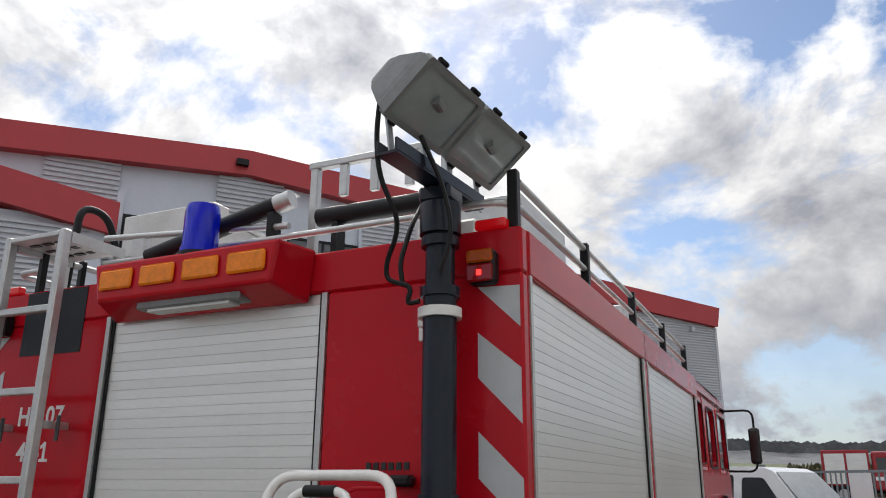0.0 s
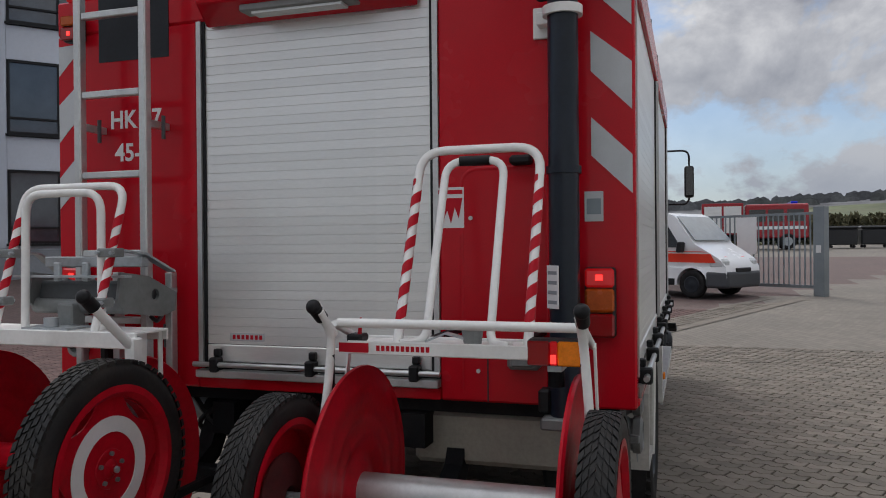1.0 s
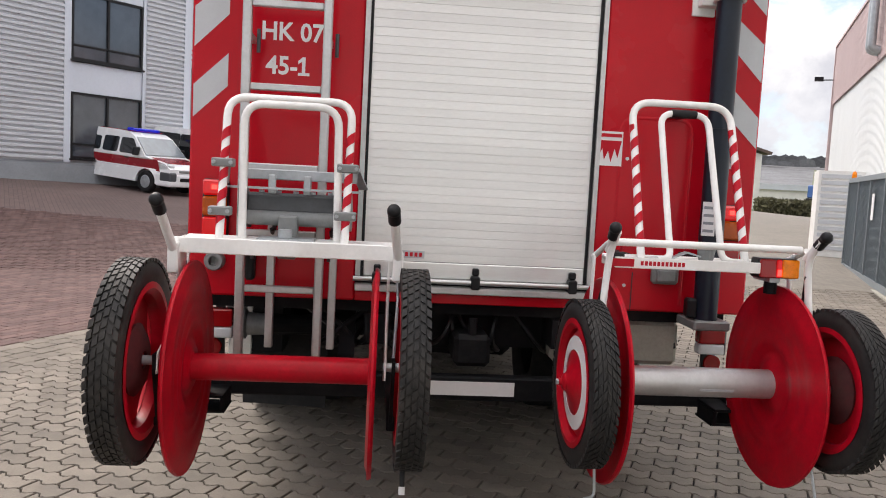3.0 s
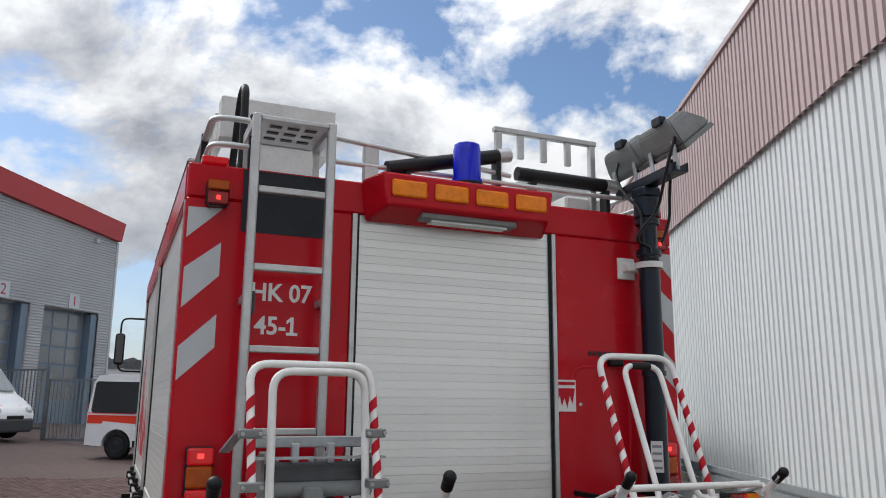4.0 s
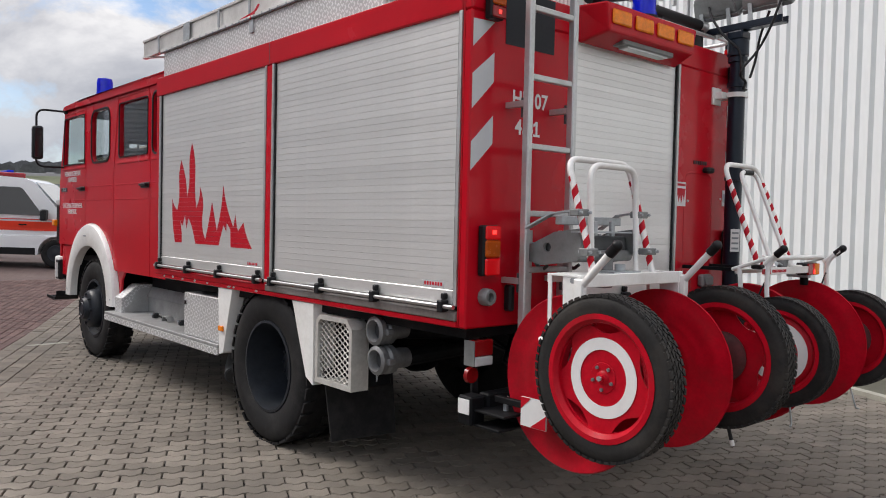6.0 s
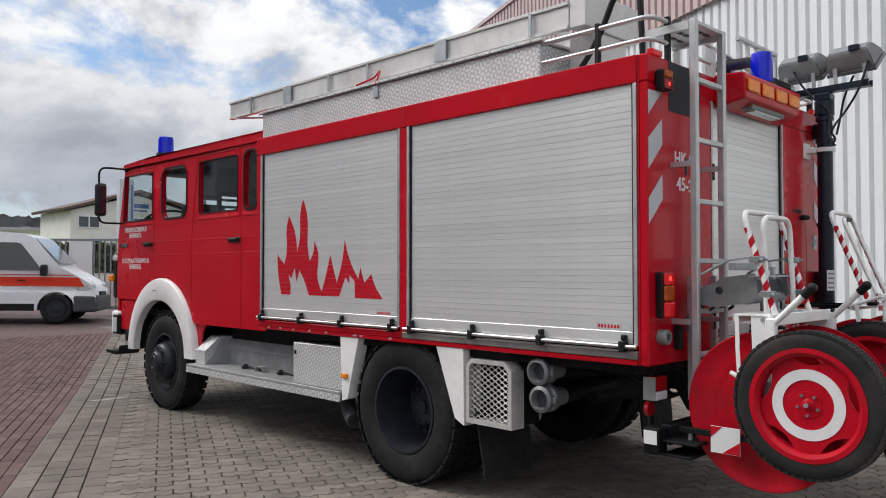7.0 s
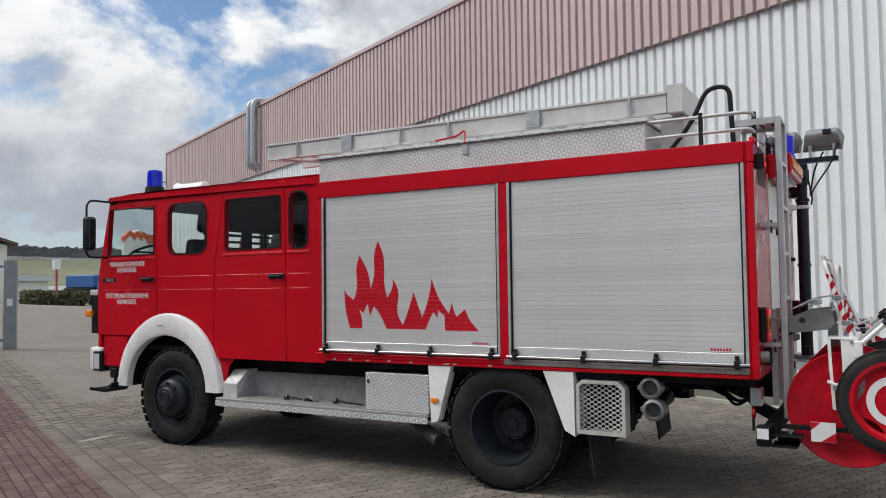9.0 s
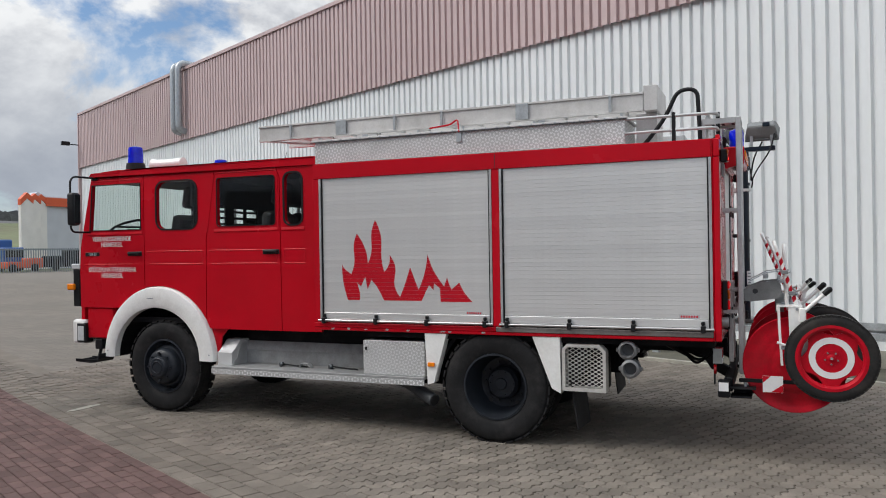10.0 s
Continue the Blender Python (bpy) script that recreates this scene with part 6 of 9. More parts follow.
def build_cab():
    part("cab_floor", box(-CHW + 0.06, CHW - 0.06, FRONT + 0.03, 7.1, 0.99, 1.05), CHASSIS, engine, "dark cab floor")
    for s in (-1, 1):
        cab_side(s)
        cab_corner(s)
    # roof, front wall and windscreen
    bm = bmesh.new()
    zf, zr = 2.715, 2.745
    prof = [(FRONT + 0.004, CAB_T + 0.002), (6.985, CAB_T + 0.002), (7.03, CAB_T + 0.028), (6.99, zf + 0.005), (6.6, zf + 0.03), (FRONT + 0.05, zr), (FRONT + 0.004, zr - 0.03)]
    plate(prof, [], 2 * CHW + 0.034, lambda u, v, w: (-CHW - 0.017 + w, u, v), bm)
    bmesh.ops.bevel(bm, geom=bm.edges[:], offset=0.020, segments=3, affect="EDGES")
    part("cab_roof", bm, RED, engine, "red cab roof")
    part("headliner", box(-CHW + 0.05, CHW - 0.05, FRONT + 0.03, 6.90, 2.615, 2.654), SEAT, engine, "dark cab headliner")
    part("cab_front", plate([(-CHW + 0.01, 0.80), (CHW - 0.01, 0.80), (CHW - 0.01, 1.95), (-CHW + 0.01, 1.95)], [], 0.05, lambda u, v, w: (u, 7.185 - w - 0.03 * max(0, v - 1.2), v)), RED, engine)
    part("windscreen", plate([(-CHW + 0.05, 1.96), (CHW - 0.05, 1.96), (CHW - 0.07, 2.64), (-CHW + 0.07, 2.64)], [], 0.006, lambda u, v, w: (u, 7.13 - (v - 1.95) * 0.20 - w, v)), GLASS, engine).visible_shadow = False
    part("bumper", box(-0.949, 0.949, 7.14, 7.28, 0.74, 1.0, 0.02), BLACK, engine)
    part("rear_bulkhead", box(-CHW + 0.05, CHW - 0.05, FRONT + 0.005, FRONT + 0.028, 1.0, 2.64), BLACK, engine)
    part("dashboard", box(-CHW + 0.06, CHW - 0.06, 6.72, 7.06, 1.6, 2.0, 0.04), BLACK, engine)
    wheel = Matrix.Translation((-0.68, 6.80, 2.10)) @ Matrix.Rotation(radians(-20), 4, "X")
    sw = part("steering_wheel", tube([wheel @ Vector((0.24 * math.cos(a), 0.24 * math.sin(a), 0)) for a in (2 * math.pi * k / 28 for k in range(28))], 0.015, 8, closed=True), BLACK, engine, "black steering wheel", True)
    part("steering_column", rod(wheel @ Vector((0, 0.02, -0.02)), (-0.68, 6.92, 1.75), 0.03, seg=10), BLACK, sw)
    part("spoke", rod(wheel @ Vector((-0.24, 0, 0)), wheel @ Vector((0.24, 0, 0)), 0.012, seg=8), BLACK, sw)
    for x, y, w in ((-0.66, 6.08, 0.5), (0.66, 6.08, 0.5), (-0.70, 4.82, 0.46), (-0.15, 4.82, 0.46), (0.45, 4.82, 0.46)):
        seat = part("seat", box(x - w / 2, x + w / 2, y - 0.08, y + 0.42, 1.42, 1.58, 0.05, seg=2), SEAT, engine, "dark cloth cab seat")
        back = box(x - w / 2, x + w / 2, y - 0.16, y - 0.02, 1.581, 2.22, 0.05, seg=2)
        lean = Matrix.Translation((x, y - 0.09, 1.6)) @ Matrix.Rotation(radians(9), 4, "X") @ Matrix.Translation((-x, 0.09 - y, -1.6))
        bmesh.ops.transform(back, matrix=lean, verts=back.verts)
        part("backrest", back, SEAT, seat)
        head = box(x - 0.15, x + 0.15, y - 0.15, y - 0.05, 2.30, 2.55, 0.04, seg=2)
        bmesh.ops.transform(head, matrix=lean, verts=head.verts)
        part("headrest", head, SEAT, seat)
        part("headrest_post", rod(lean @ Vector((x, y - 0.10, 2.20)), lean @ Vector((x, y - 0.10, 2.32)), 0.012, seg=8), STEEL, seat)
        part("seat_base", box(x - w / 2 + 0.05, x + w / 2 - 0.05, y, y + 0.35, 1.051, 1.419), CHASSIS, seat)
    # breathing sets and a hanging locker in the crew cab
    for x in (-0.35, 0.35):
        part("breathing_set", rod((x, 4.15, 1.75), (x, 4.15, 2.3), 0.09, seg=14), CHASSIS, engine, "dark cylinder in the crew cab")
        part("cylinder_shelf", box(x - 0.1, x + 0.1, 4.05, 4.25, 1.05, 1.749), BLACK, engine)
    part("hanging_locker", box(-0.35, 0.55, 4.50, 4.92, 2.30, 2.61, 0.015), SEAT, engine, "dark locker under the cab ceiling")
    for y, z0, z1 in ((5.04, 1.9, 2.61), (4.93, 2.0, 2.61)):
        part("grab_pole", rod((0.3, y, z0), (0.3, y, z1), 0.017, seg=10), STEEL, engine, "grey grab pole in the crew cab", True)
    part("grab_pole", rod((-0.6, 5.10, 2.02), (0.9, 5.10, 2.02), 0.017, seg=10), BLACK, engine, "", True)
    part("partition", box(-0.95, 0.95, 5.62, 5.65, 1.05, 1.98, 0.005), SEAT, engine, "dark partition behind the front seats")
    # the crew side of the partition: a dark header over a grid of bars
    part("partition_header", box(-0.95, 0.95, 5.62, 5.65, 2.30, 2.614), SEAT, engine, "dark panel over the partition grid")
    for k in range(4):
        part("grid_bar", box(-0.95, 0.95, 5.625, 5.645, 2.02 + k * 0.075, 2.048 + k * 0.075), BLACK, engine)
    for k, (x, w) in enumerate(((-0.95, 0.10), (-0.66, 0.05), (-0.40, 0.16), (-0.05, 0.05), (0.22, 0.14), (0.55, 0.05), (0.82, 0.13))):
        part("grid_post", box(x, x + w, 5.6, 5.6195, 1.981, 2.299), BLACK, engine)
    # slatted blinds in the crew windows of the far side, half lowered
    for y0, y1, zl in ((4.42, 5.14, 2.28), (4.08, 4.28, 2.25)):
        bl = part("blind", box(CHW - 0.072, CHW - 0.060, y0 - 0.01, y1 + 0.01, 2.565, 2.59), BLACK, engine, "dark slatted window blind")
        z = zl
        while z < 2.56:
            part("blind_slat", box(CHW - 0.075, CHW - 0.068, y0, y1, z, z + 0.024), BLACK, bl)
            z += 0.026
    # roof beacons and horn
    for x in (-0.78, 0.78):
        bc = part("beacon", lathe([(0.095, 0.0), (0.092, 0.10), (0.090, 0.11), (0.086, 0.27), (0.078, 0.30), (0.03, 0.315), (0.004, 0.317)], (x, 6.61, 2.742), "z", 28), BLUE, engine, "blue rotating beacon on the cab roof", True)
        part("beacon_foot", lathe([(0.122, 0.0), (0.116, 0.03), (0.104, 0.115), (0.06, 0.117)], (x, 6.61, 2.738), "z", 28), BLACK, bc)
    hn = part("air_horn", lathe([(0.03, -0.24), (0.075, -0.22), (0.066, 0.0), (0.070, 0.20), (0.085, 0.26), (0.03, 0.262)], (-0.20, 6.62, 2.90), "y", 20), WHITE, engine, "white roof horn housing", True)
    part("horn_foot", box(-0.26, -0.14, 6.56, 6.68, 2.735, 2.84), WHITE, hn)
    an = part("aerial", rod((0.35, 5.3, 2.735), (0.35, 5.24, 3.02), 0.004, seg=6), BLACK, engine, "thin black roof aerial")
    # door lettering
    turn = Matrix(((0, 0, -1, 0), (-1, 0, 0, 0), (0, 1, 0, 0), (0, 0, 0, 1)))
    x = -CHW - 0.0010
    for text, z in (("VERBANDSGEMEINDE", 1.948), ("HERMESKEIL", 1.882), ("STÜTZPUNKTFEUERWEHR", 1.590), ("HERMESKEIL", 1.523)):
        lettering("lettering", text, 0.076, Matrix.Translation((x, 6.68, z)) @ turn, LETTER, engine, "white door lettering", 0.80, 0.0006)
    mp = part("model_plate", box(-CHW - 0.006, -CHW + 0.004, 6.87, 7.09, 1.752, 1.797, 0.002), BLACK, engine, "black plate with a pale model number")
    lettering("model_number", "120-23", 0.045, Matrix.Translation((-CHW - 0.0068, 6.975, 1.773)) @ turn, SILVER, mp)


# ---- wheels and underbody ----


def tyre_profile(r, w):
    h = w / 2
    return [(r * 0.56, -h * 0.72), (r * 0.62, -h * 0.9), (r * 0.80, -h), (r * 0.93, -h * 0.96), (r * 0.985, -h * 0.80), (r, -h * 0.6),
            (r, h * 0.6), (r * 0.985, h * 0.80), (r * 0.93, h * 0.96), (r * 0.80, h), (r * 0.62, h * 0.9), (r * 0.56, h * 0.72)]


def treads(bm, centre, r, w, n, depth=0.014, lean=0.25, rows=(-0.32, 0.32), span=0.30):
    """Tread blocks round a tyre whose axle lies along x."""
    c = Vector(centre)
    for i, row in enumerate(rows):
        for k in range(n):
            a = 2 * math.pi * (k + 0.5 * (i % 2)) / n
            da = math.pi / n * 0.72
            pts = []
            for ss in (-1, 1):
                for tt in (-1, 1):
                    aa = a + tt * da + ss * lean * (1 if row > 0 else -1) * da
                    x = w * (row + ss * span / 2)
                    for rr in (r - 0.008, r + depth * 0.5):
                        pts.append(c + Vector((x, rr * math.cos(aa), rr * math.sin(aa))))
            v = [bm.verts.new(p) for p in pts]
            for f in ((1, 3, 7, 5), (0, 1, 5, 4), (2, 6, 7, 3), (0, 2, 3, 1), (4, 5, 7, 6)):
                bm.faces.new([v[i] for i in f])
    return bm


def truck_wheel(s, y, front):
    r, w, cz = 0.507, 0.27, 0.507
    cx = s * 0.965 if front else s * 1.075
    wh = part("wheel", lathe(tyre_profile(r, w), (cx, y, cz), "x", 56, close=True), RUBBER, engine, "dusty black truck wheel", True)
    tagged(part("tread", treads(bmesh.new(), (cx, y, cz), r, w, 34, 0.018), RUBBER, wh), kind="stuff")
    h = w / 2 * s
    if front:
        prof = [(0.300, -0.3 * h), (0.305, 0.92 * h), (0.285, 0.94 * h), (0.272, 0.35 * h), (0.262, 0.25 * h), (0.225, 0.62 * h), (0.205, 0.66 * h), (0.203, 0.95 * h), (0.192, 1.25 * h), (0.170, 1.42 * h), (0.120, 1.50 * h), (0.112, 1.72 * h), (0.100, 1.80 * h), (0.060, 1.82 * h), (0.004, 1.82 * h)]
    else:
        prof = [(0.300, -1.6 * h), (0.305, 0.92 * h), (0.288, 0.94 * h), (0.272, 0.3 * h), (0.262, -0.7 * h), (0.235, -1.25 * h), (0.155, -1.35 * h), (0.15, -0.75 * h), (0.132, -0.60 * h), (0.128, -0.52 * h), (0.055, -0.48 * h), (0.05, -0.36 * h), (0.004, -0.36 * h)]
    part("rim", lathe(prof, (cx, y, cz), "x", 40), RIM, wh, "dark steel rim", True)
    n, rr, hh = (8, 0.150, 1.44 * h) if front else (10, 0.190, -1.28 * h)
    for k in range(n):
        a = 2 * math.pi * k / n
        p = Vector((cx + hh, y + rr * math.cos(a), cz + rr * math.sin(a)))
        part("wheel_nut", rod(p - Vector((s * 0.02, 0, 0)), p + Vector((s * 0.022, 0, 0)), 0.014, seg=6), RIM, wh)
    if front:
        # oval vents round the disc, and the raised ring on the hub
        for k in range(10):
            a = 2 * math.pi * (k + 0.5) / 10
            v = rod((0, 0, -0.004), (0, 0, 0.004), 0.019, seg=12)
            q = Matrix.Translation((cx + 0.46 * h, y + 0.2445 * math.cos(a), cz + 0.2445 * math.sin(a))) @ Matrix.Rotation(a, 4, "X") @ Matrix.Rotation(radians(-42 * s), 4, "Z") @ Matrix.Rotation(radians(90), 4, "Y") @ Matrix.Diagonal((1.5, 1.0, 1.0, 1.0))
            bmesh.ops.transform(v, matrix=q, verts=v.verts)
            part("vent_hole", v, INK, wh)
        part("hub_ring", tube([(cx + 1.825 * h, y + 0.066 * math.cos(a), cz + 0.066 * math.sin(a)) for a in (2 * math.pi * k / 24 for k in range(24))], 0.007, 6, closed=True), RIM, wh, "", True)
    else:
        for k in range(10):
            a = 2 * math.pi * k / 10
            p = Vector((cx - 0.52 * h, y + 0.112 * math.cos(a), cz + 0.112 * math.sin(a)))
            part("hub_bolt", rod(p, p + Vector((s * 0.016, 0, 0)), 0.010, seg=6), RIM, wh)
        part("inner_tyre", lathe(tyre_profile(r, w * 0.95), (s * 0.74, y, cz), "x", 40, close=True), RUBBER, wh, "", True)
        for k in range(5):
            a = 2 * math.pi * (k + 0.3) / 5
            p = Vector((cx - 1.26 * h, y + 0.222 * math.cos(a), cz + 0.222 * math.sin(a)))
            part("rim_hole", rod(p, p + Vector((s * 0.012, 0, 0)), 0.022, seg=12), INK, wh)


def build_underbody():
    for s in (-1, 1):
        truck_wheel(s, 1.965, False)
        truck_wheel(s, 5.93, True)
        part("frame_rail", box(*sorted((s * 0.36, s * 0.46)), 1.2, 6.9, 0.66, 0.90), CHASSIS, engine, "black chassis rail")
        part("rail_end", box(*sorted((s * 0.36, s * 0.46)), 0.0, 1.2, 0.80, 0.928), CHASSIS, engine)
        # white trapezoid mud plates round the rear wheel
        part("mud_plate", plate([(2.645, SKIRT - 0.003), (2.425, SKIRT - 0.003), (2.555, 0.52), (2.62, 0.50)], [], 0.10, side_place(s, HW - 0.004)), WHITE, engine, "white slanted mudguard plate")
        part("side_marker", box(*sorted((s * (HW - 0.003), s * (HW + 0.012))), 2.545, 2.615, 0.672, 0.71, 0.004), AMBER, engine, "amber side marker")
        part("mud_plate", plate([(1.595, SKIRT - 0.003), (1.345, SKIRT - 0.003), (1.34, 0.49), (1.42, 0.53)], [], 0.10, side_place(s, HW - 0.004)), WHITE, engine, "white slanted mudguard plate")
        part("mudguard", plate([(1.965 + 0.60 * math.cos(a), 0.52 + 0.60 * math.sin(a)) for a in (0.35 + (math.pi - 0.7) * k / 16 for k in range(17))] + [(1.965 + 0.57 * math.cos(a), 0.52 + 0.57 * math.sin(a)) for a in (math.pi - 0.35 - (math.pi - 0.7) * k / 16 for k in range(17))], [], 0.55, side_place(s, HW - 0.12)), CHASSIS, engine)
        part("mud_flap", plate([(s * 1.21, 0.60), (s * 0.70, 0.60), (s * 0.70, 0.15), (s * 1.18, 0.17)], [], 0.012, lambda u, v, w: (u, 1.25 - (0.6 - v) * 0.12 + w, v)), RUBBER, engine, "black rubber mud flap")
        # running board
        # top, back and rest of the board carry painted shade in their colour
        rb = part("running_board", box(*sorted((s * 0.86, s * 1.225)), 2.665, 5.16, 0.535, 0.56, 0.003), SHADED_ALU, engine, "aluminium tread plate running board")
        part("board_lip", box(*sorted((s * 1.212, s * 1.227)), 2.665, 5.16, 0.482, 0.5345), TREAD_EDGE, rb)
        part("board_back", box(*sorted((s * 0.862, s * 0.875)), 3.335, 5.0, 0.561, 0.705), SHADED_ALU, rb)
        part("board_rest", plate([(0.876, 0.706), (0.888, 0.706), (0.848, 0.80), (0.836, 0.80)], [], 1.665, lambda u, v, w: (s * u, 3.335 + w, v)), SHADED_ALU, rb)
        part("board_arm", box(*sorted((s * 0.47, s * 0.86)), 3.0, 3.06, 0.50, 0.70), CHASSIS, rb)
        part("board_arm", box(*sorted((s * 0.47, s * 0.86)), 4.7, 4.76, 0.50, 0.70), CHASSIS, rb)
        lk = part("step_locker", box(*sorted((s * 0.80, s * 1.20)), 2.668, 3.325, 0.561, 0.895, 0.006), CHEQUER, engine, "tread plate locker on the running board")
        part("lock", box(*sorted((s * 1.2005, s * 1.208)), 3.28, 3.30, 0.80, 0.83), BLACK, lk)
        sb = part("step_box", plate([(1.13, 0.561), (1.13, 0.695), (1.10, 0.715), (0.97, 0.825), (0.83, 0.825), (0.83, 0.561)], [], 0.185, lambda u, v, w: (s * u, 4.965 + w, v)), CHEQUER, engine, "sloping tread plate step box")
        part("end_plate", plate([(1.10, 0.561), (1.10, 0.60), (1.04, 0.64), (1.02, 0.70), (0.95, 0.79), (0.84, 0.79), (0.84, 0.561)], [], 0.004, lambda u, v, w: (s * u, 4.9645 - w, v)), ALU, sb)
        for y in (3.75, 4.35):
            fs = part("holding_strap", tube(rounded([(s * 1.0, y + 0.06, 0.585), (s * 0.99, y - 0.06, 0.572), (s * 1.02, y - 0.26, 0.570)], 0.03, 4), 0.008, 8), BLACK, engine, "black holding strap with a cast buckle", True)
            part("buckle", box(*sorted((s * 0.985, s * 1.045)), y + 0.04, y + 0.075, 0.5605, 0.605, 0.008), CAST_DARK, fs)
            part("buckle_lever", rod((s * 0.97, y + 0.10, 0.59), (s * 1.06, y + 0.03, 0.60), 0.010, seg=10), STEEL, fs, "bare steel lever", True)
        part("board_bracket", strip([(s * 1.02, 4.17, 0.562), (s * 1.02, 4.15, 0.605), (s * 1.02, 4.07, 0.605), (s * 1.02, 4.03, 0.562)], 0.06, 0.006, (1, 0, 0)), ALU, rb)
        # the red filler behind the front mudguard
        part("guard_filler", plate([(5.27, 0.985), (5.02, 0.985), (5.14, 0.86), (5.17, 0.70), (5.27, 0.66)], [], 0.02, side_place(s, CHW - 0.03)), RED, engine, "red filler behind the mudguard")
        # guarded box and hose couplings behind the rear wheel
        gb = part("guard_box", box(*sorted((s * 0.93, s * 1.10)), 0.955, 1.315, 0.525, 0.905, 0.006), CHASSIS, engine, "box behind a steel mesh guard")
        oct_o = [(0.945, 0.515), (1.328, 0.515), (1.328, 0.885), (1.285, 0.925), (1.0, 0.925), (0.945, 0.87)]
        oct_i = [(0.972, 0.545), (1.300, 0.545), (1.300, 0.874), (1.276, 0.898), (1.012, 0.898), (0.972, 0.858)]
        part("guard_frame", plate(oct_o, [oct_i], 0.12, side_place(s, HW - 0.01)), GUARD, gb, "aluminium guard frame")
        mesh = bmesh.new()
        for r in range(20):
            z = 0.556 + r * 0.0178
            pts = []
            for k in range(24):
                y = 0.972 + k * 0.01426
                pts.append((s * (HW - 0.030), y, z + (-0.0058, -0.0058, 0.0058, 0.0058)[(k + (2 if r % 2 else 0)) % 4]))
            tube(pts, 0.0036, 5, mesh)
        part("guard_mesh", mesh, GUARD, gb, "expanded metal mesh")
        for y, z in ((0.765, 0.885), (0.745, 0.725)):
            cp = part("hose_coupling", lathe([(0.055, -0.16 * s), (0.060, -0.06 * s), (0.080, -0.05 * s), (0.082, -0.01 * s), (0.070, 0.005 * s), (0.070, 0.015 * s), (0.080, 0.02 * s), (0.080, 0.05 * s), (0.060, 0.06 * s), (0.055, 0.05 * s), (0.050, -0.02 * s), (0.004, -0.025 * s)], (s * 1.15, y, z), "x", 26), COUPLING, engine, "grey open hose coupling with lugs", True)
            part("bore", rod((s * 1.127, y, z), (s * 1.16, y, z), 0.049, seg=20), CAST_DARK, cp, "dark blind cap")
            for a in (0, math.pi):
                part("cap_lug", box(s * 1.17 - 0.012, s * 1.17 + 0.03, y + 0.085 * math.cos(a) - 0.014, y + 0.085 * math.cos(a) + 0.014, z - 0.018, z + 0.018, 0.005), COUPLING, cp)
            part("cap_chain", tube([(s * 1.18, y, z - 0.07), (s * 1.185, y + 0.01, z - 0.12), (s * 1.18, y + 0.02, z - 0.05)], 0.003, 5), STEEL, cp)
        part("pump_pipe", rod((s * 1.03, 0.765, 0.885), (s * 0.2, 0.9, 0.80), 0.056, seg=14), CHASSIS, engine)
        part("pump_pipe", rod((s * 1.03, 0.745, 0.725), (s * 0.2, 0.9, 0.72), 0.056, seg=14), CHASSIS, engine)
    for y in (1.965, 5.93):
        part("axle", rod((-0.95, y, 0.535), (0.95, y, 0.535), 0.07, seg=14), CHASSIS, engine, "", True)
        part("differential", lathe([(0.02, -0.2), (0.17, -0.12), (0.2, 0.0), (0.17, 0.12), (0.02, 0.2)], (0.1, y, 0.53), "y", 20), CHASSIS, engine, "", True)
    # unseen block, added low to keep light off the ground beneath
    part("water_tank", box(-0.84, 0.84, 2.62, 4.95, 0.44, 0.925), CHASSIS, engine)
    part("gearbox", box(-0.34, 0.34, 3.9, 6.5, 0.55, 0.98, 0.03), CHASSIS, engine)
    part("pump_housing", box(-0.35, 0.35, 0.95, 1.55, 0.55, 0.925, 0.04), CHASSIS, engine)
    part("pale_tank", box(0.38, 0.98, 0.10, 0.22, 0.72, 0.925, 0.02), KERB, engine, "pale panel under the body")
    ex = part("exhaust", tube(rounded([(-0.6, 3.4, 0.46), (-0.92, 2.95, 0.44), (-1.05, 2.76, 0.38), (-1.13, 2.60, 0.335)], 0.15, 5), 0.060, 16), CAST_DARK, engine, "rusty black exhaust end", True)
    part("exhaust_mouth", rod((-1.131, 2.598, 0.3345), (-1.134, 2.592, 0.333), 0.050, seg=16), INK, ex)
    # rear underrun bar with white strip and tow jaw
    ub = part("underrun_bar", box(-1.14, 1.14, -0.075, -0.005, 0.575, 0.68, 0.008), CHASSIS, engine, "black underrun bar")
    part("white_strip", box(-0.26, 0.19, -0.082, -0.0755, 0.60, 0.66), LETTER, ub, "white strip on the bar")
    for x in (-0.55, 0.55):
        part("bar_arm", strip([(x, -0.02, 0.64), (x, 0.10, 0.70), (x, 0.24, 0.925)], 0.07, 0.09, (1, 0, 0)), CHASSIS, ub)
    for s in (-1, 1):
        part("bar_end", box(*sorted((s * 1.141, s * 1.235)), -0.055, 0.036, 0.535, 0.672, 0.008), CHASSIS, ub)
        part("white_tip", box(*sorted((s * 1.2355, s * 1.2395)), -0.045, 0.030, 0.588, 0.658), LETTER, ub)
        part("socket_top", box(*sorted((s * 1.02, s * 1.215)), -0.25, -0.056, 0.604, 0.616, 0.003), CHASSIS, ub)
        part("socket_foot", box(*sorted((s * 1.02, s * 1.215)), -0.22, -0.056, 0.535, 0.547, 0.003), CHASSIS, ub)
        part("socket_web", box(*sorted((s * 1.02, s * 1.035)), -0.24, -0.076, 0.548, 0.603), CHASSIS, ub)
        part("socket_pin", rod((s * 1.12, -0.17, 0.617), (s * 1.12, -0.17, 0.662), 0.012, seg=10), STEEL, ub, "bare steel pin", True)
